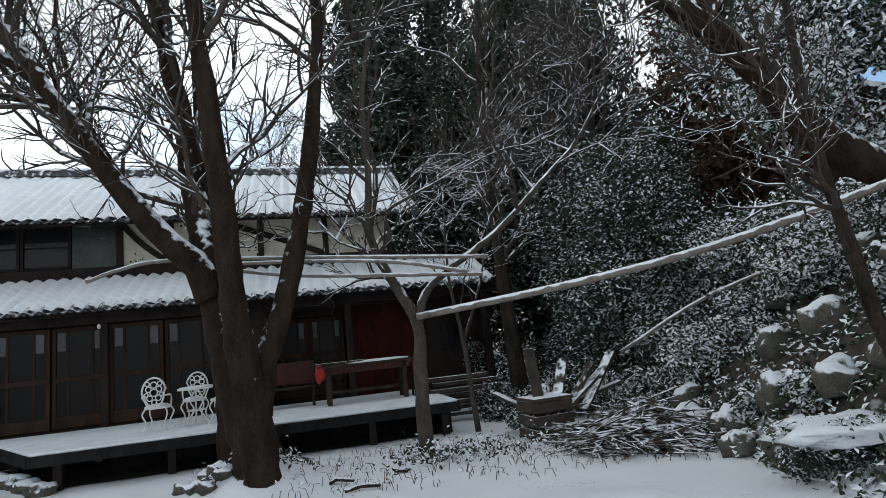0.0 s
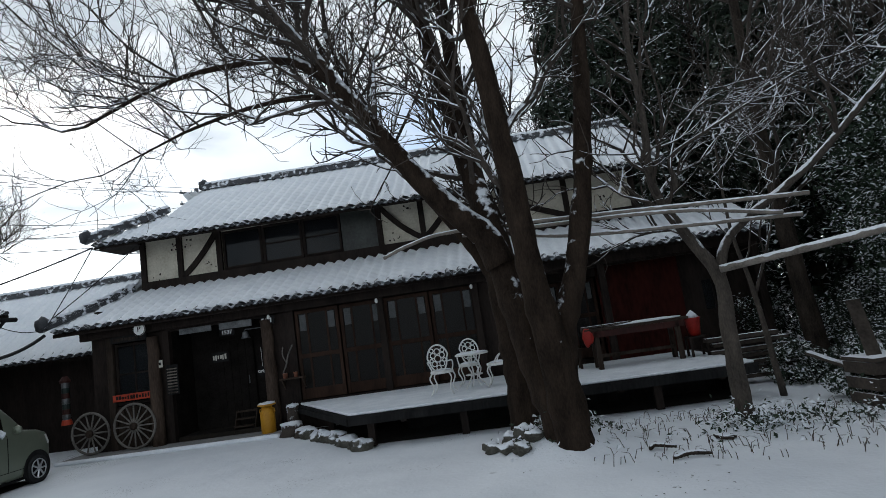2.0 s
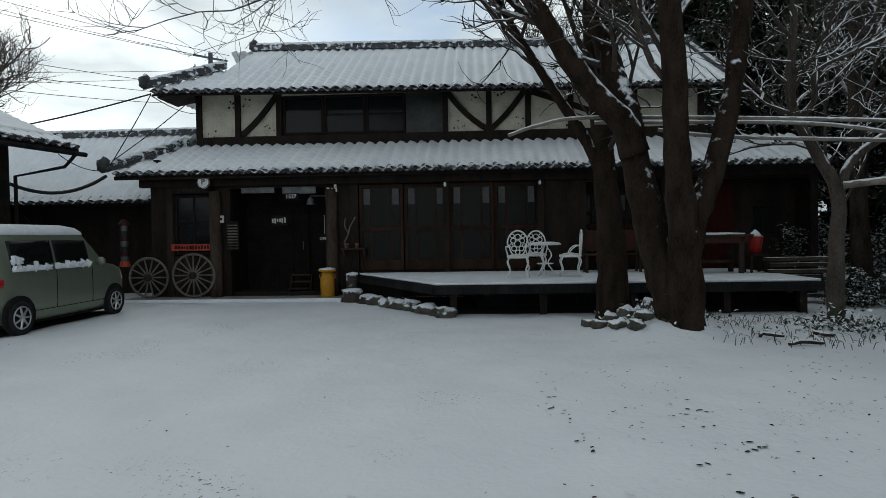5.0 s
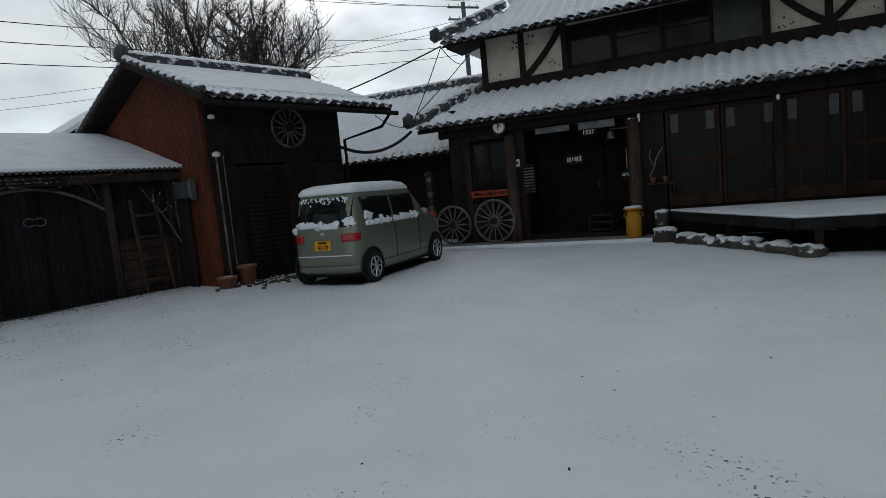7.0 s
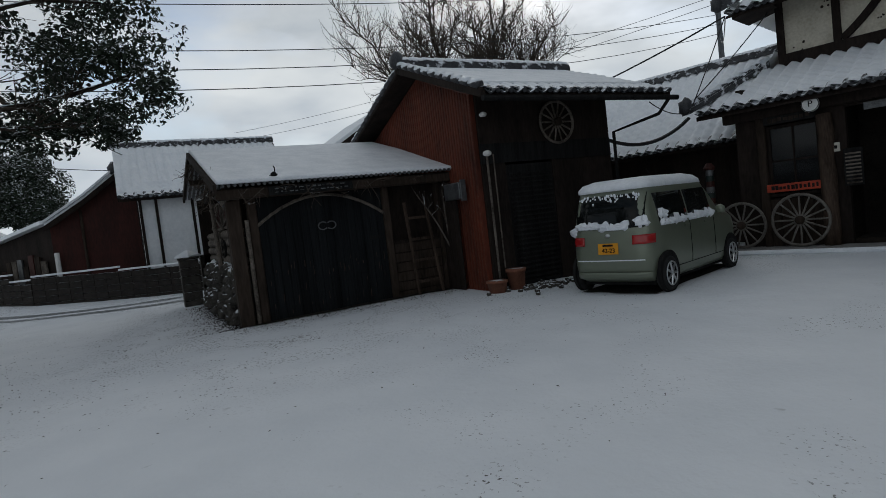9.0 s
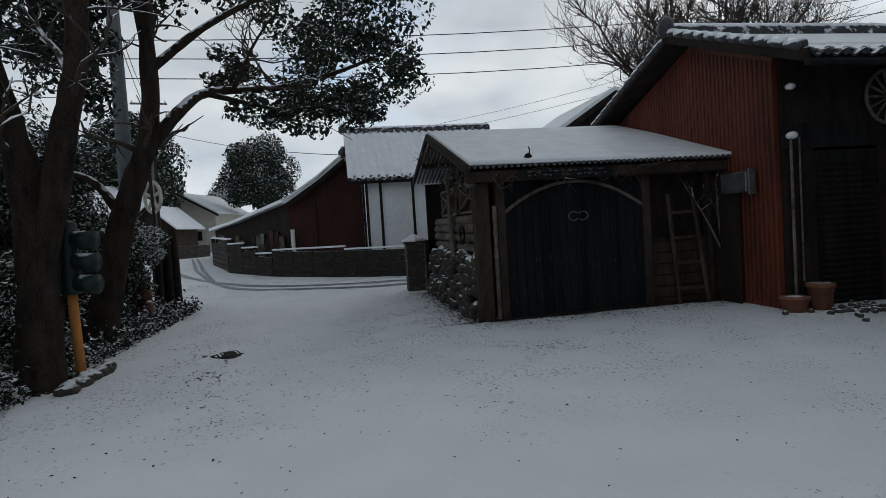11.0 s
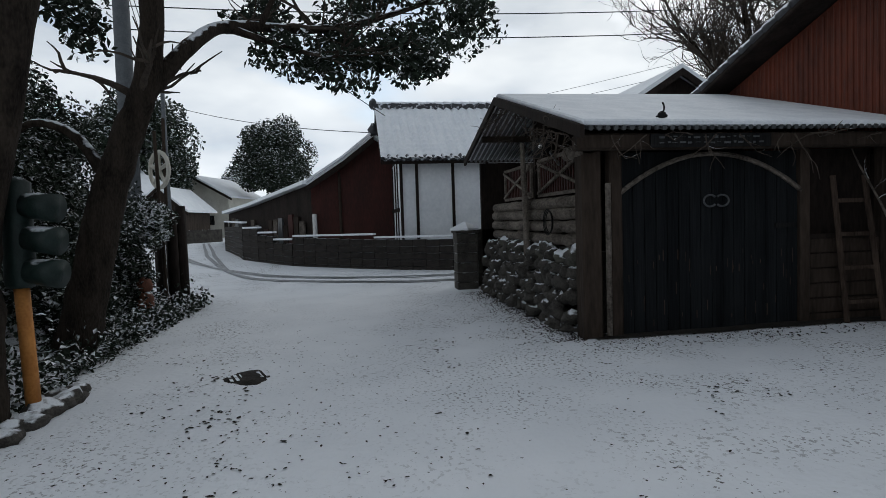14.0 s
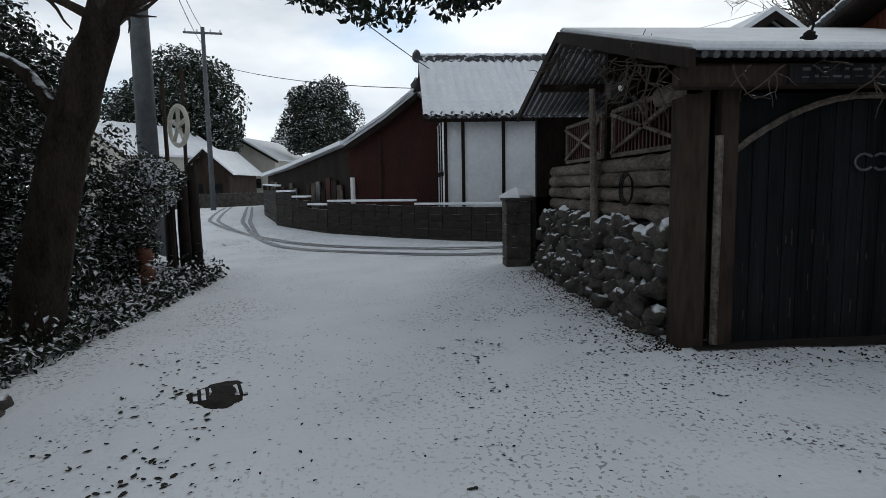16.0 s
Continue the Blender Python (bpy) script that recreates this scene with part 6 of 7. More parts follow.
part("snow", Build().lump((0, 0, 0.655), (0.31, 0.31, 0.03), 0.1, 2, 20, 6), M_SNOW, tb, smooth=True)
for k in range(3):
    a = 2.1 * k
    part("leg", Build().tube(curve([(0.03 * math.cos(a), 0.03 * math.sin(a), 0.6), (0.13 * math.cos(a), 0.13 * math.sin(a), 0.42), (0.06 * math.cos(a), 0.06 * math.sin(a), 0.25), (0.24 * math.cos(a), 0.24 * math.sin(a), 0.012)], 4), 0.015, 6), M_WHITE, tb, smooth=True)
part("shelf_ring", Build().ring((0, 0, 0.25), 0.16, 0.01, "z", 18, 5), M_WHITE, tb, smooth=True)

bench = thing("bench", hw(-0.25, 12.55, DECK_Z), "dark red-brown wooden bench with a panel back", "bench", turn=15)
part("seat", Build().box(-0.65, 0.6, -0.18, 0.18, 0.36, 0.4), M_BROWN, bench, bevel=0.008)
part("backrest", Build().box(-0.65, 0.6, 0.15, 0.19, 0.44, 0.9), M_RED, bench, bevel=0.008)
for x in (-0.6, 0.52):
    for y in (-0.15, 0.15):
        part("leg", Build().box(x, x + 0.05, y - 0.025, y + 0.025, 0, 0.36 if y < 0 else 0.9 - 0.01), M_BROWN, bench)
wbn = thing("workbench", hw(1.32, 12.0, DECK_Z), "wooden workbench with a red front under patchy snow", "workbench", turn=15)
part("tabletop", Build().box(-0.95, 0.98, -0.3, 0.3, 0.72, 0.77), M_BROWN, wbn, bevel=0.006)
part("snow", Build().lump((0.2, 0, 0.775), (0.72, 0.27, 0.035), 0.5, 5, 20, 6), M_SNOW, wbn, smooth=True)
part("apron", Build().box(-0.9, 0.9, -0.28, -0.25, 0.6, 0.715), M_RED, wbn, "red painted front board")
for x in (-0.78, 0.72):
    for y in (-0.24, 0.24):
        part("leg", Build().box(x, x + 0.09, y - 0.04, y + 0.04, 0, 0.72), M_BROWN, wbn, bevel=0.006)
part("rail", Build().box(-0.7, 0.72, -0.02, 0.04, 0.2, 0.26), M_BROWN, wbn)
for k in range(4):
    bd = solid("plank", Build().box(-0.5, 0.45, -0.06, 0.06, 0, 0.022, Matrix.Translation(hw(0.85, 11.88 + (k % 2) * 0.14, DECK_Z + 0.775 + (k // 2) * 0.024)) @ pose(0, 0, 0, 0, 0, 15 + 2 * k)), M_SNOWWOOD, "loose plank dusted with snow on the workbench", "plank", "planks on the workbench")
bk = thing("bucket", hw(2.42, 11.9, DECK_Z + 0.38), "red plastic bucket heaped with a cone of snow", "bucket")
part("body", Build().tube([(0, 0, 0), (0, 0, 0.32), (0, 0, 0.34)], [0.1, 0.145, 0.155], 20), M_BUCKET, bk, smooth=True)
part("snow", Build().tube([(0, 0, 0.335), (0, 0, 0.42), (0, 0, 0.48)], [0.135, 0.07, 0.01], 14), M_SNOW, bk, smooth=True)
tbx = thing("trestle", hw(2.42, 11.9, DECK_Z), "small dark wooden stand below the bucket", "stand", turn=15)
part("top", Build().box(-0.17, 0.17, -0.17, 0.17, 0.34, 0.375), M_WOOD, tbx, bevel=0.005)
for x in (-0.14, 0.14):
    for y in (-0.14, 0.14):
        part("leg", Build().box(x - 0.02, x + 0.02, y - 0.02, y + 0.02, 0, 0.34), M_WOOD, tbx)
rb2 = solid("red_cloth", Build().lump(hw(0.42, 11.72, DECK_Z + 0.62), (0.1, 0.05, 0.17), 0.4, 4, 12, 8), M_BUCKET, "red cloth bag hanging on the workbench end", "bag", smooth=True)
# stacked snowy timber past the deck
for k in range(7):
    z = -0.08 + 0.12 * k
    solid("timber", Build().box(-0.8, 0.8 - 0.05 * k, -0.09, 0.09, 0, 0.07, Matrix.Translation(hw(3.3 + 0.08 * (k % 3), 11.7 + 0.12 * (k % 2), z)) @ pose(0, 0, 0, 0, 0, 15 + (k * 37 % 9) - 4)), M_SNOWWOOD, "stacked rough timber with snow on it", "timber", "timber stack")

# ---- yellow milk can, stumps and stones at the deck's corner ----
can = thing("milk_can", hw(-6.62, 13.2, -0.13), "yellow painted milk can with a snow-capped lid", "milk can")
part("body", Build().tube([(0, 0, 0), (0, 0, 0.02), (0, 0, 0.44), (0, 0, 0.5), (0, 0, 0.58)], [0.15, 0.16, 0.16, 0.13, 0.11], 22), M_YELLOW, can, smooth=True)
part("lid", Build().tube([(0, 0, 0.575), (0, 0, 0.6), (0, 0, 0.63)], [0.12, 0.2, 0.2], 22), M_YELLOW, can)
part("snow", Build().lump((0, 0, 0.64), (0.19, 0.19, 0.04), 0.3, 2, 16, 6), M_SNOW, can, smooth=True)
for s in (-1, 1):
    part("handle", Build().tube([(s * 0.15, 0, 0.42), (s * 0.21, 0, 0.45), (s * 0.19, 0, 0.52), (s * 0.12, 0, 0.54)], 0.012, 6), M_YELLOW, can)
for k, (u, v, r, h) in enumerate(((-5.95, 12.85, 0.24, 0.26), (-5.55, 12.5, 0.2, 0.16), (-6.05, 13.25, 0.14, 0.6))):
    st = thing("stump", hw(u, v, -0.22), "weathered cut stump topped with snow", "stump", "stumps")
    part("wood", Build().tube([(0, 0, 0), (0, 0, 0.1), (0, 0, h)], [r * 1.25, r, r * 0.92], 14), M_SNOWWOOD, st, smooth=True)
    part("snow", Build().lump((0, 0, h), (r * 1.0, r * 1.0, 0.055), 0.4, k, 14, 6), M_SNOW, st, smooth=True)
for k in range(11):
    f = k / 10
    u, v = -5.25 + 1.5 * f + rc.uniform(-0.08, 0.08), 12.2 - 2.0 * f + rc.uniform(-0.08, 0.08)
    s = rc.uniform(0.1, 0.19)
    solid("stone", Build().lump(hw(u, v, -0.16), (s * 1.25, s, s * 0.85), 0.6, k, 12, 8), M_STONESNOW, "rough grey stone edged with snow by the deck", "stone", "deck stones", smooth=True)
for k, (x, y, s) in enumerate(((-3.15, 7.75, 0.14), (-2.95, 7.35, 0.11), (-3.3, 7.3, 0.1), (-2.85, 7.9, 0.13), (-3.05, 7.1, 0.1), (-3.55, 7.55, 0.09), (-3.4, 7.95, 0.13), (-3.7, 7.9, 0.09))):
    solid("stone", Build().lump((x, y, ground_z(x, y) + 0.05), (s * 1.2, s, s * 0.8), 0.6, k + 20, 12, 8), M_STONESNOW, "snowy stone at the foot of the tree", "stone", "tree stones", smooth=True)
for k, (x, y, a) in enumerate(((-1.55, 7.25, 5), (-0.9, 7.6, 35), (-1.2, 6.9, -12))):
    z = ground_z(x, y) + 0.03
    solid("fallen_branch", Build().tube(curve([(x - 0.2 * math.cos(a), y - 0.1, z), (x, y, z + 0.02), (x + 0.22, y + 0.06 * math.sin(a), z)], 3), [0.02, 0.026, 0.028, 0.026, 0.028, 0.025, 0.015], 7), M_BARK, "short dark fallen branch lying in snow", "branch", "fallen branches", smooth=True)

# ---- signs and fittings on the house front ----
def board(name, u, z, w_, h, v, mat, label, text=None, size=0.1, tmat=None, bars=0, thick=0.02):
    s = thing(name, hw(u, v, z), label, "sign", turn=15)
    part("panel", Build().box(-w_ / 2, w_ / 2, -thick, 0, -h / 2, h / 2), mat, s, bevel=0.004)
    if text:
        lettering("lettering", text, size, pose(0, -thick - 0.004, 0), tmat or M_BLACK, s)
    r = random.Random(int(u * 100))
    for k in range(bars):
        x = -w_ * 0.42 + w_ * 0.84 * k / bars
        part("writing", Build().box(x, x + w_ * 0.84 / bars * r.uniform(0.5, 0.85), -thick - 0.006, -thick - 0.001, -h * r.uniform(0.15, 0.32), h * r.uniform(0.15, 0.32)), tmat or M_BLACK, s)
    return s


ps = thing("parking_sign", hw(-9.5, 13.2, 2.58), "round white parking sign under the eave", "sign", turn=15)
part("disc", Build().tube([(0, -0.015, 0), (0, 0.015, 0)], 0.15, 24), M_WHITE, ps)
part("rim", Build().ring((0, -0.012, 0), 0.14, 0.01, "y", 24, 5), M_BLACK, ps)
lettering("lettering", "P", 0.17, pose(0, -0.022, 0), M_BLACK, ps)
board("red_sign", -9.92, 1.06, 1.03, 0.16, 13.46, M_SIGNRED, "long red board with worn illegible lettering", bars=12, tmat=M_BLACK)
board("small_sign", -9.28, 1.72, 0.3, 0.17, 13.44, M_CREAM, "small cream sign with illegible writing", bars=4)
board("hanging_sign", -7.5, 2.22, 0.36, 0.16, 13.44, M_BLACK, "dark hanging sign with pale marks", text="1537", size=0.13, tmat=M_WHITE)
board("notice", -7.95, 1.68, 0.42, 0.24, 13.9, M_BLACK, "dark notice with a pale scribbled word", bars=6, tmat=M_CREAM)
board("wall_sign", -6.5, 2.36, 0.34, 0.18, 13.44, M_BLACK, "dark wall sign with pale letters", bars=3, tmat=M_WHITE)
mb = board("menu_board", -8.95, 1.32, 0.3, 0.7, 13.5, M_BLACK, "narrow slatted notice board beside the entrance")
for k in range(9):
    part("slat", Build().box(-0.12, 0.12, -0.032, -0.021, -0.31 + k * 0.068, -0.28 + k * 0.068), M_GREYWOOD, mb)
board("window_sign", -9.95, 2.42, 0.92, 0.16, 13.46, M_BLACK, "carved dark board above the bay window", bars=8, tmat=M_BROWN)
op = thing("open_sign", hw(-6.72, 13.42, 1.22), "small round black sign reading open", "sign", turn=15)
part("disc", Build().tube([(0, -0.012, 0), (0, 0.012, 0)], 0.12, 20), M_BLACK, op)
lettering("lettering", "OPEN", 0.085, pose(0, -0.018, 0), M_WHITE, op)
part("cord", Build().tube([(0, 0, 0.12), (0, 0, 0.55)], 0.004, 4), M_WHITE, op)
bell = thing("bell", hw(-7.0, 13.3, 2.02), "small pale bell hanging by the entrance post", "bell", turn=15)
part("dome", Build().tube([(0, 0, 0.16), (0, 0, 0.14), (0, 0, 0.05), (0, 0, 0)], [0.02, 0.06, 0.075, 0.11], 16), M_METAL, bell, smooth=True)
part("bracket", Build().tube([(-0.02, 0, 0.16), (0, 0, 0.2), (0.35, 0.12, 0.2)], 0.012, 6), M_METAL, bell)
bp_ = thing("barber_pole", hw(-11.5, 13.3, 0.75), "old red, white and blue striped barber pole", "barber pole")
part("cap", Build().tube([(0, 0, 0.85), (0, 0, 0.9), (0, 0, 1.0)], [0.11, 0.12, 0.05], 16), M_RED, bp_)
part("base", Build().tube([(0, 0, -0.12), (0, 0, 0.0)], [0.12, 0.1], 16), M_SIGNRED, bp_)
# white stripes take the grey metal, dimmed for the porch's shade
for k in range(7):
    part("stripe", Build().tube([(0, 0, 0.0 + k * 0.1214), (0, 0, 0.12 + k * 0.1214)], 0.085, 16), (M_METAL, M_RED, M_GREENBOX)[k % 3], bp_)
shelf = thing("wall_shelf", hw(-6.05, 13.45, 0.95), "small dark shelf with pots beside the entrance post", "shelf", turn=15)
part("board", Build().box(-0.28, 0.28, -0.12, 0.1, 0, 0.035), M_LOG, shelf, bevel=0.005)
for x in (-0.24, 0.24):
    part("bracket", Build().slab([(x, 0.1, 0.0), (x, -0.1, 0.0), (x, 0.1, -0.22)], (0.025, 0, 0)), M_LOG, shelf)
drift = thing("driftwood", hw(-6.15, 13.5, 1.1), "pale forked piece of driftwood hung on the wall", "driftwood", turn=15)
part("branch", Build().tube(curve([(-0.12, 0, 0.02), (-0.02, -0.02, 0.22), (0.03, -0.01, 0.4), (0.16, -0.02, 0.62)], 4), 0.018, 6), M_PALEWOOD, drift, smooth=True)
part("fork", Build().tube(curve([(-0.02, -0.02, 0.22), (-0.1, -0.02, 0.42), (-0.08, 0, 0.6)], 4), 0.013, 6), M_PALEWOOD, drift, smooth=True)
for u, z, r in ((-6.2, 0.985, 0.06), (-5.95, 0.985, 0.05)):
    pt = thing("flower_pot", hw(u, 13.4, z), "small clay pot on the dark shelf", "pot", "shelf pots")
    part("body", Build().tube([(0, 0, 0), (0, 0, 0.1), (0, 0, 0.12)], [r * 0.75, r, r * 1.1], 12), M_CLAY, pt, smooth=True)
stl = thing("step_stool", hw(-7.45, 13.9, -0.12), "low dark wooden step stool at the entrance", "stool", turn=15)
for k in range(3):
    part("tread", Build().box(-0.24, 0.24, -0.16 + 0.1 * k, 0.0 + 0.1 * k, 0.12 + 0.16 * k, 0.15 + 0.16 * k), M_BROWN, stl)
for s in (-1, 1):
    part("side", Build().slab([(s * 0.25, -0.18, 0.0), (s * 0.25, 0.2, 0.0), (s * 0.25, 0.2, 0.48), (s * 0.25, 0.05, 0.48)], (0.02, 0, 0)), M_BROWN, stl)
for u in (-3.86, -1.7, -6.4):
    lm = solid("bulb", Build().lump(hw(u, 13.25, 2.42), (0.035, 0.035, 0.055), 0.0, 0, 10, 8), M_WHITE, "small white bulb hung under the eave", "lamp", "eave bulbs", smooth=True)

# ---- barn fittings ----
mt = thing("meter_box", (-15.9, 4.38, 1.72), "grey metal meter box on the red wall", "meter box")
part("box", Build().box(-0.3, 0.3, -0.16, 0.0, -0.16, 0.16), M_METAL, mt, bevel=0.015)
part("cover", Build().box(0.3, 0.34, -0.14, -0.02, -0.2, 0.2), M_METAL, mt, bevel=0.01)
for z, s in ((3.02, 0.07), (2.32, 0.08)):
    fl = thing("flood_lamp", (-15.15, 4.6, z), "small white outdoor lamp on the barn corner", "lamp", "barn lamps")
    part("head", Build().lump((0.06, 0, 0), (s, s, s * 0.7), 0.1, 2, 12, 8), M_WHITE, fl, smooth=True)
    part("arm", Build().tube([(-0.06, 0, 0.02), (0.04, 0, 0)], 0.02, 6), M_METAL, fl)
pot = thing("clay_pot", (-14.95, 4.85, -0.2), "terracotta pot with a dusting of snow beside the barn", "pot")
part("body", Build().tube([(0, 0, 0), (0, 0, 0.32), (0, 0, 0.32), (0, 0, 0.38)], [0.14, 0.17, 0.19, 0.19], 18), M_CLAY, pot, smooth=True)
pot2 = thing("clay_pot", (-14.95, 4.42, -0.2), "squat terracotta pot by the barn corner", "pot")
part("body", Build().tube([(0, 0, 0), (0, 0, 0.18), (0, 0, 0.18), (0, 0, 0.22)], [0.15, 0.18, 0.2, 0.2], 18), M_CLAY, pot2, smooth=True)
rk = Build()
for k in range(80):
    x, y = -14.7 + rc.gauss(0, 0.25), 5.3 + rc.gauss(0, 0.5)
    rk.lump((x, y, ground_z(x, y) + 0.02), (0.05, 0.045, 0.035), 0.5, k, 6, 4)
solid("rubble", rk, M_STONE, "small stones and leaves in the snow by the barn", "rubble", kind="stuff")
br = bare_tree("climbing_vine", "bare woody vine against the shed post", [([(-16.4, 4.55, -0.25), (-16.42, 4.4, 0.5), (-16.45, 4.1, 1.2), (-16.45, 3.75, 1.75)], 0.025, 0.012), ([(-16.4, 4.6, -0.25), (-16.42, 4.35, 0.9), (-16.42, 4.3, 1.8)], 0.025, 0.015)], M_GREYWOOD, 77, 3, 0.4, 1, 3)
ds = thing("satellite_dish", (-17.6, 0.15, 2.12), "round metal dish lamp on the shed's side", "dish")
part("dish", Build().tube([(0, 0.02, 0), (0.02, -0.06, 0.03), (0.03, -0.09, 0.04)], [0.05, 0.15, 0.17], 20), M_BLACK, ds, smooth=True)
part("knob", Build().lump((0.03, -0.1, 0.04), (0.035, 0.035, 0.035), 0, 0, 8, 6), M_WHITE, ds, smooth=True)
part("arm", Build().tube([(0, 0.02, 0), (-0.1, 0.2, -0.2)], 0.02, 6), M_METAL, ds)
orn = thing("roof_ornament", (-16.2, 1.0, 2.3), "small rusted metal ornament on the eave", "ornament")
part("body", Build().tube(curve([(0, -0.07, 0), (0, 0, 0.03), (0, 0.03, 0.1), (0, 0.01, 0.16)], 4), 0.01, 6).lump((0, 0, 0.02), (0.02, 0.06, 0.04), 0.4, 2, 8, 6), M_BLACK, orn, smooth=True)

# ---- poles and props among the trees ----
prop = Build()
prop.tube(curve([(-0.45, 8.05, 1.82), (1.53, 7.5, 2.01), (3.15, 6.9, 2.24), (4.88, 6.2, 2.67), (5.95, 5.8, 3.0)], 4), 0.05, 9)
solid("prop_pole", prop, material("snowy_pole", (0.1, 0.085, 0.07), (0.25, 0.22, 0.19), 5, 0.8, 0.3, snow=0.75), "long snow-covered pole resting in the tree's fork", "pole", smooth=True)
for pts in ([(-4.85, 7.72, 2.72), (-4.4, 7.72, 2.84), (-3.7, 7.72, 2.9), (-1.5, 7.72, 2.72), (0.6, 7.75, 2.52)], [(-2.75, 7.75, 2.66), (-1.8, 7.75, 2.5), (0.5, 7.8, 2.3)], [(-3.6, 7.72, 2.82), (-1.0, 7.72, 2.62), (0.3, 7.75, 2.35)]):
    solid("bamboo_rail", Build().tube(curve(pts, 5), 0.028, 8), bpy.data.materials["snowy_pole"], "snow-lined bamboo pole tied across the trunks", "pole", "tied poles", smooth=True)
solid("fallen_pole", Build().tube(curve([(2.6, 9.2, 1.0), (4.0, 8.8, 1.75), (6.0, 8.2, 2.35)], 4), 0.03, 7), bpy.data.materials["snowy_pole"], "thin snowy pole lying across the bank", "pole", smooth=True)
# heap of old planks and crates
rp = random.Random(91)
crate = thing("crate", (1.35, 9.3, ground_z(1.35, 9.3)), "old open wooden crate under snow", "crate", turn=20)
for z in (0.02, 0.22, 0.42):
    part("slat", Build().box(-0.32, 0.3, -0.3, -0.27, z, z + 0.15).box(-0.35, -0.32, -0.3, 0.3, z, z + 0.15), M_SNOWWOOD, crate)
part("top", Build().box(-0.36, 0.32, -0.32, 0.3, 0.58, 0.63), M_SNOWWOOD, crate)
for k, (x, a, el, L) in enumerate(((1.27, 100, 72, 1.0), (1.45, 60, 50, 0.9), (1.95, 40, 42, 0.95), (1.75, 30, 30, 0.9), (1.35, 80, 38, 0.7), (1.65, 20, 50, 0.8), (1.15, 150, 25, 0.6), (1.85, 10, 15, 0.7), (1.40, 70, 12, 0.8), (1.25, -20, 10, 0.7))):
    y = 9.15 + 0.05 * k
    m = Matrix.Translation((x, y, ground_z(x, y) + 0.22 + 0.09 * (k % 4))) @ pose(0, 0, 0, 0, -el, a if a < 90 else a)
    solid("plank", Build().box(-0.05, L * 1.2, -0.085, 0.085, -0.02, 0.025, m), M_SNOWWOOD, "old plank with snow along its edge in a heap", "plank", "plank heap", bevel=0.004)

# ---- lane: pillar, gate, signal ----
pl = thing("gate_pillar", (-22.2, -0.1, -0.3), "dark concrete-block gate pillar with a snowy cap", "pillar")
for k in range(6):
    part("block", Build().box(-0.22, 0.22, -0.22, 0.22, 0.0 + k * 0.205, 0.2 + k * 0.205), M_BLOCK, pl, bevel=0.012)
part("cap", Build().box(-0.25, 0.25, -0.25, 0.25, 1.23, 1.29), M_BLOCK, pl, bevel=0.01)
part("snow", Build().tube([(0, 0, 1.29), (0, 0, 1.33), (0, 0, 1.47)], [0.32, 0.31, 0.03], 4), M_SNOW, pl)
solid("low_wall", Build().box(-22.6, -22.3, 0.2, 2.6, -0.35, 1.0), M_BLOCK, "short dark block wall beside the pillar", "wall", kind="structure", bevel=0.01)
gp = thing("gate_post", (-22.05, -5.75, -0.3), "cluster of rough dark timber gate posts", "gate post")
for k, (x, y, r, h) in enumerate(((0, 0, 0.12, 1.95), (0.18, -0.1, 0.1, 1.8), (-0.1, -0.2, 0.11, 1.85), (0.25, -0.3, 0.09, 1.7), (0.05, -0.38, 0.1, 1.75))):
    part("post", Build().tube([(x, y, 0), (x + 0.01, y, h * 0.5), (x - 0.02, y, h)], [r, r * 0.95, r * 0.85], 9), M_WOOD, gp, smooth=True)
solid("stick", Build().tube([(-21.7, -5.95, -0.2), (-21.95, -6.1, 1.3)], 0.03, 6), M_BROWN, "bare stick leaning on the gate posts", "stick")
solid("stick", Build().tube([(-21.5, -5.9, -0.2), (-22.1, -6.15, 3.1)], 0.035, 6), M_BROWN, "long pole standing by the gate posts", "pole")
hoop = thing("wheel_sign", (-24.9, -6.95, 2.62), "old iron wheel sign on a pole above the hedge", "wheel sign", turn=45)
part("rim", Build().ring((0, 0, 0), 0.42, 0.05, "y", 28, 8), M_CREAM, hoop, smooth=True)
for k in range(5):
    a = 2 * math.pi * k / 5 + 0.3
    part("spoke", Build().tube([(0, 0, 0), (0.4 * math.cos(a), 0, 0.4 * math.sin(a))], 0.045, 6), M_CREAM, hoop)
part("pole", Build().tube([(0.2, 0.05, 1.2), (0.05, 0.06, -2.6)], 0.04, 8), M_BROWN, hoop)
sgp = thing("signal_post", (-15.2, -5.03, -0.15), "orange post carrying an old dark green signal", "signal post")
part("post", Build().tube([(0, 0, 0), (0, -0.03, 0.98)], 0.055, 12), M_POLE, sgp, smooth=True)
part("case", Build().tube([(0, -0.03, 0.95), (0, -0.03, 0.98), (0, -0.03, 1.78), (0, -0.03, 1.82)], [0.09, 0.11, 0.11, 0.06], 14), M_GREENBOX, sgp, smooth=True)
for k in range(3):
    part("hood", Build().tube([(0.02, 0.05, 1.08 + 0.26 * k), (0.06, 0.3, 1.05 + 0.26 * k)], [0.1, 0.115], 14), M_GREENBOX, sgp, smooth=True)
for k in range(9):
    x, y = -14.6 - 0.16 * k + rc.uniform(-0.05, 0.05), -4.95 + rc.uniform(-0.12, 0.06)
    s = rc.uniform(0.1, 0.17)
    solid("edge_stone", Build().lump((x, y, ground_z(x, y) + 0.02), (s * 1.3, s, s * 0.6), 0.4, k + 40, 10, 6), M_STONE, "flat snowy stone edging the lane", "stone", "lane edging", smooth=True)
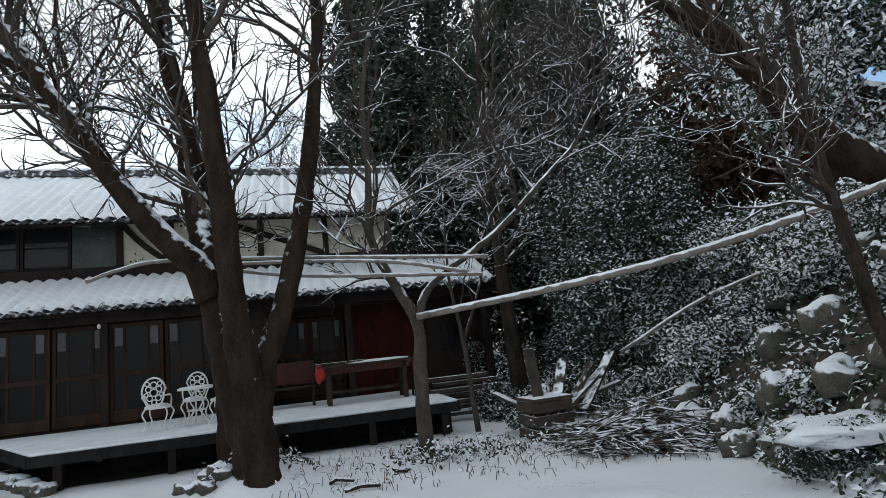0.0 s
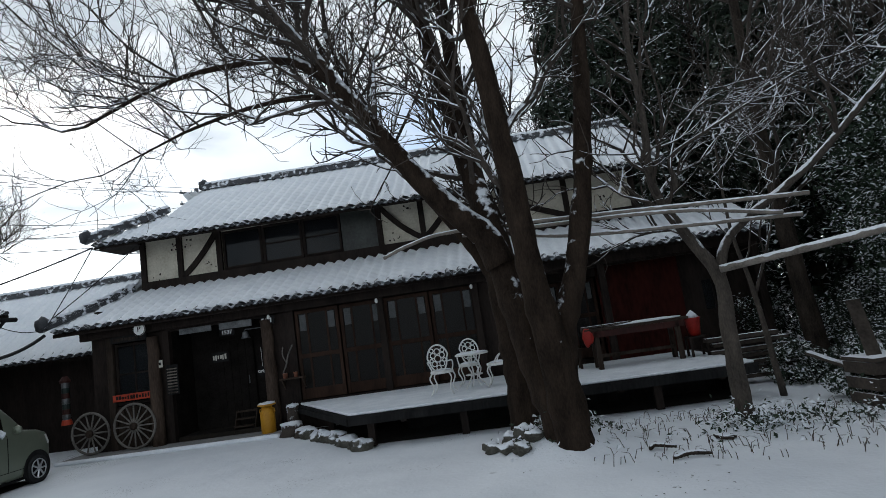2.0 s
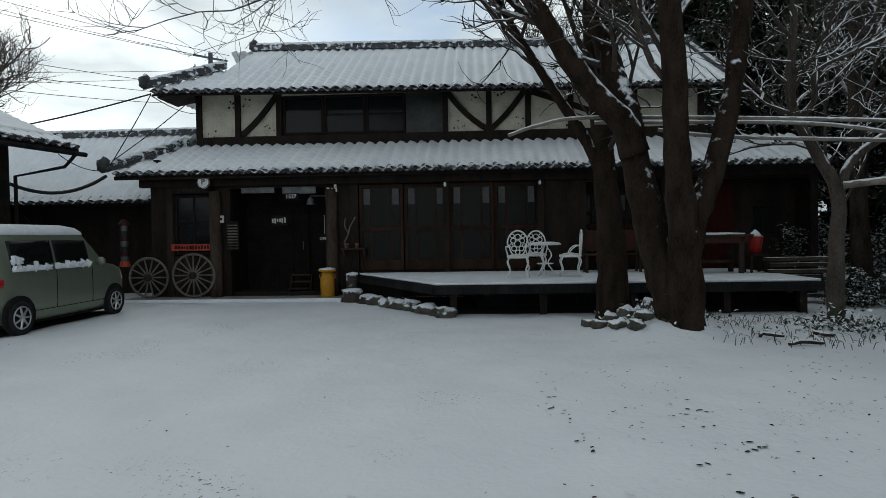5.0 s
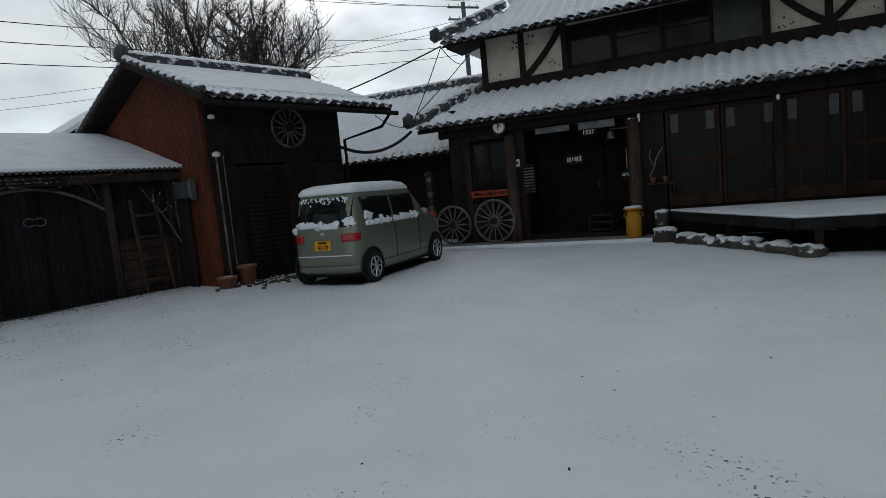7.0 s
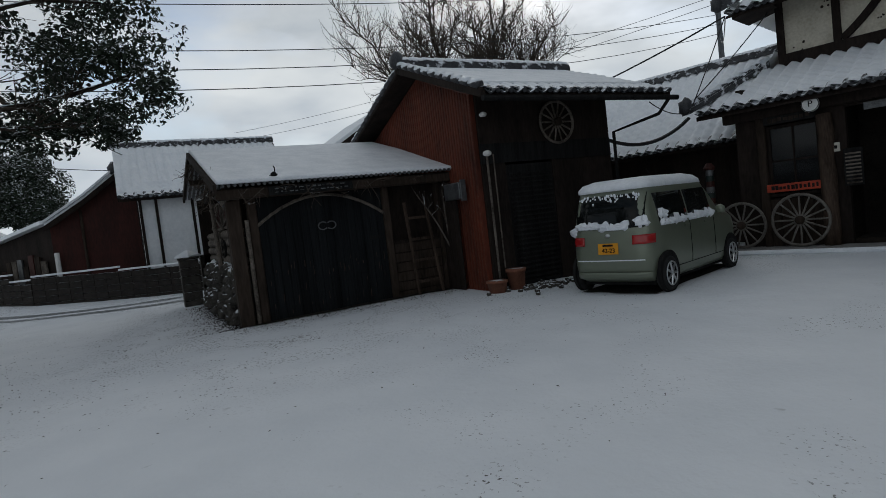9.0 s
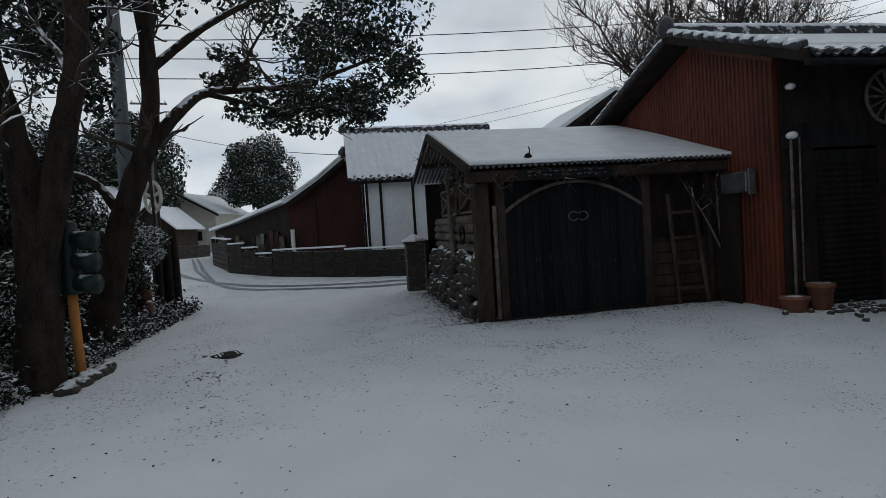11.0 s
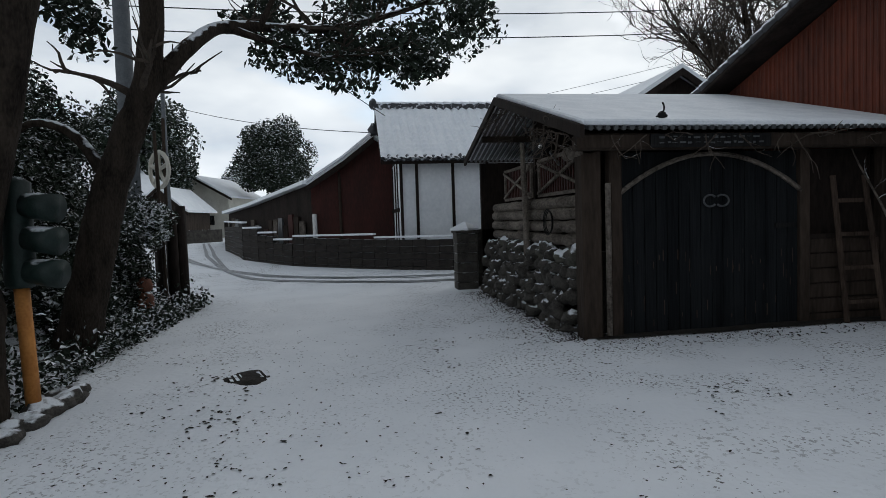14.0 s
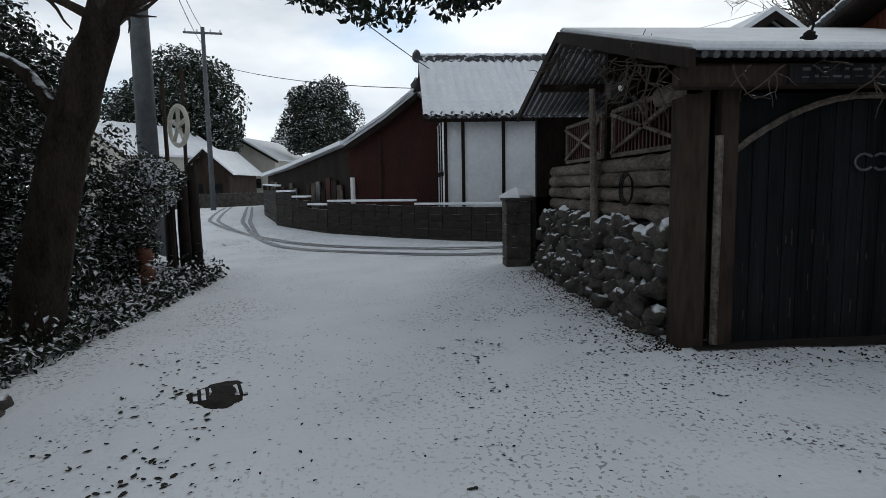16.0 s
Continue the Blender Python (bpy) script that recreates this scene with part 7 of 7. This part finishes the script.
gn = solid("garden_ornament", Build().lump((-20.4, -5.9, 0.0), (0.14, 0.14, 0.2), 0.1, 1, 12, 8).lump((-20.4, -5.9, 0.3), (0.13, 0.13, 0.13), 0.1, 2, 12, 8), M_CLAY, "weathered red garden ornament in the undergrowth", "ornament", smooth=True)
dr = thing("drain_cover", (-15.93, -3.5, ground_z(-15.93, -3.5) + 0.007), "dark wet drain grating clear of snow", "drain", turn=20)
for k in range(7):
    part("bar", Build().box(-0.12, 0.12, -0.18 + 0.055 * k, -0.15 + 0.055 * k, -0.02, 0.012), M_BLOCK, dr)
part("pit", Build().lump((0, 0, -0.008), (0.3, 0.2, 0.022), 0.35, 3, 20, 6), M_SOIL_SHADE, dr)


# ---- lane wall and tyre tracks ----
lane_wall = thing("lane_wall", (0, 0, 0), "stepped dark concrete-block wall with snow along its top", "wall")
WALL_LINE = [((-26.5, 2.6), (-26.5, 0.4), 0.78, 0.72), ((-26.5, 0.4), (-27.6, -1.8), 0.72, 0.72), ((-27.6, -1.8), (-28.9, -4.3), 0.82, 0.82), ((-28.9, -4.3), (-29.5, -4.95), 0.72, 0.72), ((-29.5, -4.95), (-30.0, -5.5), 0.95, 0.95), ((-30.0, -5.5), (-30.7, -6.1), 1.12, 1.12), ((-30.7, -6.1), (-38, -8.2), 1.3, 1.4), ((-38, -8.2), (-52, -11), 1.4, 1.5)]
for a, c, ta, tc_ in WALL_LINE:
    a, c = Vector(a), Vector(c)
    d = (c - a).normalized()
    n = Vector((-d.y, d.x)) * 0.08
    L = (c - a).length
    nb = max(1, int(round(L / 0.41)))
    for row in range(9):
        for k in range(nb):
            p, q = a + d * (L * k / nb + 0.006), a + d * (L * (k + 1) / nb - 0.006)
            base = ground_z(p.x, p.y) - 0.1
            z0 = base + row * 0.2
            if z0 + 0.12 > ta or L > 10:
                continue
            z1 = min(z0 + 0.19, ta)
            j = 0.006 * ((k * 7 + row * 3) % 5 - 2)
            part("block", Build().slab([(p.x - n.x + j, p.y - n.y, z1), (q.x - n.x + j, q.y - n.y, z1), (q.x + n.x, q.y + n.y, z1), (p.x + n.x, p.y + n.y, z1)], (0, 0, z0 - z1)), M_LANEWALL, lane_wall)
    if L > 10:
        part("wall_stretch", Build().slab([(a.x - n.x, a.y - n.y, ta), (c.x - n.x, c.y - n.y, tc_), (c.x + n.x, c.y + n.y, tc_), (a.x + n.x, a.y + n.y, ta)], (0, 0, -1.8)), M_LANEWALL, lane_wall)
    part("coping_snow", Build().slab([(a.x - n.x * 1.2, a.y - n.y * 1.2, ta + 0.06), (c.x - n.x * 1.2, c.y - n.y * 1.2, tc_ + 0.06), (c.x + n.x * 1.2, c.y + n.y * 1.2, tc_ + 0.06), (a.x + n.x * 1.2, a.y + n.y * 1.2, ta + 0.06)], (0, 0, -0.058)), M_SNOW, lane_wall, bevel=0.015)
M_TRACK = material("wet_track", (0.06, 0.06, 0.062), (0.5, 0.52, 0.55), 9.0, 0.6, 0.4, fine=3)
for off in (-0.75, -0.45, 0.55, 0.9):
    line = curve([(-24.3 - off * 0.9, 4.5, 0), (-24.4 - off, 1.0, 0), (-24.9 - off * 0.9, -1.8, 0), (-27.0 - off * 0.6, -5.2, 0), (-31.0 - off * 0.4, -7.6 - off * 0.8, 0), (-38.0, -9.6 - off, 0), (-50, -12.6 - off, 0)], 10)
    b = Build()
    for i, p in enumerate(line):
        d = (line[min(i + 1, len(line) - 1)] - line[max(i - 1, 0)]).normalized()
        s = Vector((-d.y, d.x, 0)) * 0.07
        for q in (p - s, p + s):
            b.v.append((q.x, q.y, ground_z(q.x, q.y) + 0.014))
    b.f = [(2 * i, 2 * i + 1, 2 * i + 3, 2 * i + 2) for i in range(len(line) - 1)]
    solid("tyre_track", b, M_TRACK, "wet tyre track through the snow on the lane", "tyre track", "tyre tracks", kind="structure")

# ---- houses along the lane ----
store = thing("storehouse", (0, 0, 0), "white plastered storehouse with a snowy tiled roof", "storehouse")
part("wall", Build().box(-32.8, -27.8, -0.98, 4.0, -0.3, 3.1), M_WHITEWALL, store)
part("gable", Build().slab([(-27.9, -0.97, 3.1), (-32.7, -0.97, 3.1), (-30.3, -0.97, 5.0)], (0, 4.9, 0)), M_WOOD, store)
for y in (-0.98, -0.5, 0.62, 1.7):
    part("timber", Build().box(-27.8, -27.76, y, y + 0.09, -0.2, 3.05), M_WOOD, store)
for x in (-28.5, -29.4, -30.6):
    part("timber", Build().box(x, x + 0.09, -1.02, -0.985, -0.2, 3.05), M_WOOD, store)
part("timber", Build().box(-31.5, -28.0, -1.02, -0.985, 1.5, 1.62), M_WOOD, store)
sr = part("roof", Build().slab([(-27.35, -1.55, 3.0), (-27.35, 4.2, 3.0), (-30.3, 4.2, 5.05), (-30.3, -1.55, 5.05)], (0, 0, -0.1)).slab([(-30.3, -1.55, 5.05), (-30.3, 4.2, 5.05), (-33.3, 4.2, 3.0), (-33.3, -1.55, 3.0)], (0, 0, -0.1)), M_WOOD, store)
part("tiles", tiled_slope((-27.3, -1.55, 3.04), (0, 1, 0), (-3, 0, 2.07), 5.7, 3.6, bump=0.05, lift=0.06), M_ROOFSNOW, sr, "snow-covered roof tiles", True, kind="stuff")
eave_tiles(sr, (-27.26, -1.55, 3.02), (0, 1, 0), (-3, 0, 2.07), 21)
ridge(sr, (-30.3, -1.6, 5.12), (-30.3, 4.2, 5.12), 0.12)
red = thing("red_barn", (0, 0, 0), "long dark red boarded barn with a curved snowy roofline", "barn")
part("gable", Build().slab([(-31, -3.85, -0.3), (-31, -3.85, 2.45), (-31, -2.6, 3.35), (-31, -1.6, 4.15), (-31, 1.0, 2.4), (-31, 1.0, -0.3)][::-1], (-0.15, 0, 0)), M_RED, red, "dark red boarded gable")
LANE_SIDE = [(-31.0, -3.85, 2.6), (-33.2, -5.2, 2.3), (-35.4, -6.5, 2.02), (-38.2, -8.1, 1.78)]
for p, q in zip(LANE_SIDE, LANE_SIDE[1:]):
    part("wall", Build().slab([p, (p[0] - 0.1, p[1] + 0.1, p[2]), (q[0] - 0.1, q[1] + 0.1, q[2]), q], (0, 0, -2.6)), M_WOOD, red)
    part("roof", Build().slab([(p[0] + 0.25, p[1] - 0.25, p[2]), (p[0] - 2.5, p[1] + 4.0, p[2] + 0.25), (q[0] - 2.5, q[1] + 4.0, q[2] + 0.25), (q[0] + 0.25, q[1] - 0.25, q[2])][::-1], (0, 0, 0.13)), M_ROOFSNOW, red, "snow-covered lean-to roof")
rl = random.Random(17)
for k in range(16):
    f = 0.06 + k * 0.055
    x, y = -31.0 - 7.2 * f, -3.95 - 4.25 * f
    h = rl.uniform(0.7, 1.3)
    part("board", Build().box(-0.2, 0.18, -0.03, 0.03, 0.2, 0.2 + h, Matrix.Translation((x, y - 0.02, 0.1)) @ pose(0, 0, 0, 0, 0, 30.5)), (M_GREYWOOD, M_BROWN, M_RED, M_BROWN, M_METAL)[k % 5], red)
part("roof", Build().slab([(-30.6, -3.95, 2.62), (-30.6, -2.7, 3.45), (-38, -2.9, 3.45), (-38, -4.2, 2.62)], (0, 0, -0.1)).slab([(-30.6, -2.7, 3.45), (-30.6, -1.6, 4.3), (-38, -1.8, 4.3), (-38, -2.9, 3.45)], (0, 0, -0.1)).slab([(-30.6, -1.6, 4.3), (-30.6, 1.2, 2.4), (-38, 1.0, 2.4), (-38, -1.8, 4.3)], (0, 0, -0.1)), M_ROOFSNOW, red, "snow-covered roof")
part("verge_snow", Build().slab([(-30.5, -3.98, 2.72), (-30.5, -2.7, 3.55), (-30.75, -2.7, 3.55), (-30.75, -3.98, 2.72)], (0, 0, -0.09)).slab([(-30.5, -2.7, 3.55), (-30.5, -1.6, 4.42), (-30.75, -1.6, 4.42), (-30.75, -2.7, 3.55)], (0, 0, -0.09)), M_SNOW, red)
part("verge", Build().slab([(-30.58, -3.98, 2.52), (-30.58, -2.7, 3.35), (-30.7, -2.7, 3.35), (-30.7, -3.98, 2.52)], (0, 0, -0.2)).slab([(-30.58, -2.7, 3.35), (-30.58, -1.6, 4.2), (-30.7, -1.6, 4.2), (-30.7, -2.7, 3.35)], (0, 0, -0.2)), M_WOOD, red)
part("end_tile", Build().lump((-30.6, -1.6, 4.4), (0.2, 0.2, 0.22), 0.3, 3, 10, 7), M_TILE, red, smooth=True)
part("downpipe", Build().tube([(-30.95, -2.85, 0.2), (-30.95, -2.85, 3.0)], 0.05, 8), M_BROWN, red)
part("post", Build().tube([(-30.9, -3.75, -0.2), (-30.9, -3.75, 1.55)], 0.08, 8), M_WHITE, red)


def far_house(at, turn, w_, d_, eave, top, wall, label):
    h = thing("house", at, label, "house", turn=turn)
    part("wall", Build().box(-w_ / 2, w_ / 2, -d_ / 2, d_ / 2, -0.5, eave), wall, h)
    part("gable", Build().slab([(-w_ / 2, -d_ / 2, eave), (w_ / 2, -d_ / 2, eave), (0, -d_ / 2, top - 0.1)], (0, d_, 0)), wall, h)
    for s in (-1, 1):
        e = Vector((s * (w_ / 2 + 0.5), 0, eave - 0.35))
        q = [(e.x, -d_ / 2 - 0.5, e.z), (e.x, d_ / 2 + 0.5, e.z), (0, d_ / 2 + 0.5, top), (0, -d_ / 2 - 0.5, top)]
        part("roof", Build().slab(q if s > 0 else q[::-1], (0, 0, 0.16)), M_ROOFSNOW, h, "snow-covered roof")
        part("verge", Build().slab([(e.x, -d_ / 2 - 0.52, e.z), (e.x, -d_ / 2 - 0.4, e.z), (0, -d_ / 2 - 0.4, top), (0, -d_ / 2 - 0.52, top)], (0, 0, -0.25)), M_WOOD, h)
    for x in (-w_ * 0.25, w_ * 0.2):
        wn_ = part("window", Build().box(x - 0.5, x + 0.5, -d_ / 2 - 0.06, -d_ / 2, eave * 0.35, eave * 0.35 + 0.9), M_BLACK, h)
        part("pane", Build().box(x - 0.42, x + 0.42, -d_ / 2 - 0.075, -d_ / 2 - 0.062, eave * 0.35 + 0.08, eave * 0.35 + 0.82), M_GLASS, wn_)
    return h


far_house((-72, -16.3, -0.2), 78, 6.5, 8, 4.4, 6.2, M_CREAM, "cream gabled house with a snowy roof down the lane")
far_house((-60, -16.6, -0.2), 85, 3.4, 6, 2.9, 4.5, M_BROWN, "small brown gabled house with a snowy roof")
far_house((-58, -22, -0.2), 60, 8, 8, 4.2, 6.4, M_CREAM, "pale house half hidden behind the hedge")
far_house((-31.5, 8.8, -0.2), 90, 4.2, 5, 5.0, 6.3, M_WOOD, "dark timbered house with a snowy roof behind the barn")
far_house((13, 17, 3.2), -35, 5, 6, 2.4, 3.6, M_ORANGE, "orange-walled house with a snowy roof above the bank")
solid("garden_wall", Build().slab([(-54, -11.8, 1.0), (-54, -12.1, 1.0), (-46, -17.6, 1.0), (-46, -17.3, 1.0)], (0, 0, -1.4)), M_BLOCK, "dark garden wall across the bend of the lane", "wall", kind="structure")
leafy_tree("round_tree", "large clipped round evergreen tree dusted with snow", (-71, -10.0, 0), 8.0, 0.35, [((-71, -10.0, 8.2), (3.3, 3.5, 3.4)), ((-71, -10.0, 6.6), (3.2, 3.4, 2.4))], 30000, 0.34, M_LEAFD, 301, sub=40, grain=0.5)
leafy_tree("evergreen_tree", "large dark evergreen tree beyond the lane", (-64, -20.5, 0), 10.0, 0.4, [((-64, -20.5, 9.0), (4.2, 4.2, 4.0)), ((-63, -22.5, 6.5), (4.0, 4.0, 3.5)), ((-64, -18.5, 6.0), (2.6, 2.6, 3.0))], 38000, 0.4, M_LEAFD, 302, sub=40, grain=0.5)
leafy_tree("pale_tree", "pale frosted tree far down the lane", (-110, -20.5, 0), 10.0, 0.3, [((-110, -20.5, 8.5), (2.6, 3.0, 3.4))], 2500, 0.5, M_LEAFS, 303, sub=16, grain=0.4)
for k in range(14):
    a = radians(95 + 11 * k)
    d = 150
    far = foliage([((d * math.cos(a) * -1 - 20, d * math.sin(a) * (1 if k % 2 else -1), 3.0), (14, 14, 5.5))], 900, 1.6, 400 + k, sub=24)
    solid("far_trees", far, M_LEAFD, "distant dark wood along the horizon", "woods", kind="stuff")


# ---- utility poles and cables ----
def utility_pole(at, h, r, turn, label, arms=1):
    p = thing("utility_pole", at, label, "utility pole", turn=turn)
    part("pole", Build().tube([(0, 0, 0), (0, 0, h)], [r, r * 0.7], 14), M_POLEGREY, p, smooth=True)
    for k in range(arms):
        z = h - 0.3 - 0.7 * k
        part("crossarm", Build().box(-1.0, 1.0, -0.05, 0.05, z - 0.05, z + 0.05), M_METAL, p)
        for x in (-0.9, -0.3, 0.4, 0.9):
            part("insulator", Build().tube([(x, 0, z + 0.05), (x, 0, z + 0.2)], [0.05, 0.035], 8), M_WHITE, p)
    return p


utility_pole((-24.5, -7.45, -0.3), 9.5, 0.22, 0, "thick concrete utility pole behind the hedge", 0)
utility_pole((-45, -12.7, -0.2), 10.2, 0.15, 100, "slender utility pole with a crossarm down the lane")
utility_pole((-26.5, 27.5, -0.2), 12.4, 0.18, 60, "concrete utility pole with crossarms behind the house", 2)


def cable(a, b, drop, r=0.014, label="thin black overhead cable"):
    a, b = Vector(a), Vector(b)
    pts = [a.lerp(b, k / 14) - Vector((0, 0, drop * 4 * (k / 14) * (1 - k / 14))) for k in range(15)]
    solid("cable", Build().tube(pts, r, 5), M_WIRE, label, "cable", "overhead cables")


for k, (dx, z0, z1) in enumerate(((-0.9, 12.1, 8.2), (-0.3, 12.0, 7.9), (0.9, 12.1, 8.7), (0.0, 10.2, 6.8), (0.1, 9.7, 6.3), (-0.1, 9.2, 5.8))):
    cable((-26.5 + dx, 27.5 + dx * 0.6, z0), (-24.5 + dx * 0.3, -7.7 + dx * 0.1, z1), 0.5 + 0.1 * k)
cable((-24.5, -7.7, 8.8), (-45, -12.7, 9.9), 0.5)
cable((-26.5, 27.5, 11.2), (-62, 8, 11.0), 0.6)
cable((-26.5, 27.5, 10.8), (-62, 6, 10.0), 0.8)
cable((-24.5, -7.7, 8.4), (-45, -12.7, 9.0), 0.5)
cable((-24.5, -7.7, 9.0), (-31, 0.5, 4.0), 0.5)
cable((-45, -12.7, 8.2), (-30.5, -1.6, 4.3), 0.3)
cable(hw(-11.2, 14.1, 4.9), (-22, 7.5, 3.4), 0.25, 0.02)
cable(hw(-11.2, 14.1, 4.85), (-26.5, 27.5, 9.0), 0.4, 0.014)
cable(hw(-11.7, 13.0, 3.0), hw(-10.6, 14.9, 4.9), 0.05, 0.012)
cable(hw(-11.6, 13.0, 3.0), hw(-11.2, 14.1, 4.9), 0.03, 0.012)
cable(hw(-11.7, 13.0, 2.75), (-15.2, 7.7, 2.45), 0.28, 0.04, "thick black hose slung between house and barn")
cable(hw(-11.6, 13.0, 2.9), (-14.6, 8.3, 3.1), 0.15, 0.01)
cable((2.0, 13.5, 5.2), (14, 3.0, 9.5), 0.3, 0.018, "snow-lined cable climbing over the bank")
cable((2.0, 13.5, 5.0), (14, 3.2, 9.0), 0.3, 0.018, "snow-lined cable climbing over the bank")

# dry vines and odds and ends on the shed
vine = thing("dry_vine", (0, 0, 0), "tangled dry vine hanging along the shed eaves", "vine")
q = Build()
rw = random.Random(71)
for k in range(26):
    x = rw.uniform(-20.5, -16.6)
    z = min(2.2 + (-16.15 - x) * 0.293, 3.2) - 0.18
    sprout(q, (x, rw.uniform(0.02, 0.1), z), (rw.uniform(-1, 1), -0.1, rw.uniform(-1, 0.1)), rw.uniform(0.25, 0.6), 0.008, 1, rw, -0.15, 0.9, 4)
for k in range(14):
    y = rw.uniform(0.1, 4.4)
    sprout(q, (-16.2, y, 2.1), (0.05, rw.uniform(-1, 1), rw.uniform(-0.8, 0)), rw.uniform(0.2, 0.5), 0.007, 1, rw, -0.15, 0.9, 3)
part("vine_growth", q, M_TWIGD, vine, kind="stuff")
coil = thing("wire_coil", (-18.0, 0.3, 1.15), "coil of rusty wire hung on the log wall", "wire coil")
for k in range(3):
    part("loop", Build().ring((0.02 * k, -0.02 * k, 0), 0.15 + 0.015 * k, 0.008, "y", 22, 5), M_BLACK, coil, smooth=True)
antler = thing("skull_ornament", (-18.6, 0.32, 2.3), "small pale carved ornament on the shed gable", "ornament")
part("body", Build().lump((0, 0, 0), (0.07, 0.05, 0.11), 0.3, 2, 10, 8), M_GREYWOOD, antler, smooth=True)
for s_ in (-1, 1):
    part("horn", Build().tube(curve([(s_ * 0.05, 0, 0.07), (s_ * 0.14, -0.02, 0.12), (s_ * 0.17, -0.02, 0.24)], 3), 0.014, 6), M_GREYWOOD, antler)
# fallen litter gathered along the shed's foot
n = 2600
px = np.concatenate([rg.uniform(-21.5, -16.5, n), rg.uniform(-16.5, -15.9, 500)])
py = np.concatenate([0.22 - rg.exponential(0.22, n), rg.uniform(0.0, 4.4, 500)])
pz = np.array([H(a, c) for a, c in zip(px, py)]) + 0.008
b = Build()
b.v = leaves(np.stack([px, py, pz], 1), np.tile([0, 0, 1.5], (len(px), 1)), 0.034, rg, wild=0.7).tolist()
b.f = [(i, i + 1, i + 2, i + 3) for i in range(0, len(px) * 4, 4)]
solid("leaf_litter", b, M_WOOD, "dark leaf litter along the foot of the shed", "leaves", kind="stuff")
# sparse grass and twigs pushing through the snow in the garden
n = 500
q = Build()
for k in range(n):
    x, y = rw.uniform(-2.2, 3.0), rw.uniform(6.6, 9.6)
    z = ground_z(x, y)
    a = rw.uniform(0, 6.28)
    h = rw.uniform(0.04, 0.16)
    q.tube([(x, y, z - 0.01), (x + 0.3 * h * math.cos(a), y + 0.3 * h * math.sin(a), z + h * 0.7), (x + 0.9 * h * math.cos(a), y + 0.9 * h * math.sin(a), z + h * 0.8)], [0.005, 0.004, 0.002], 3, cap=False)
solid("dry_grass", q, M_TWIGD, "dry stalks poking through the snow", "grass", kind="stuff")
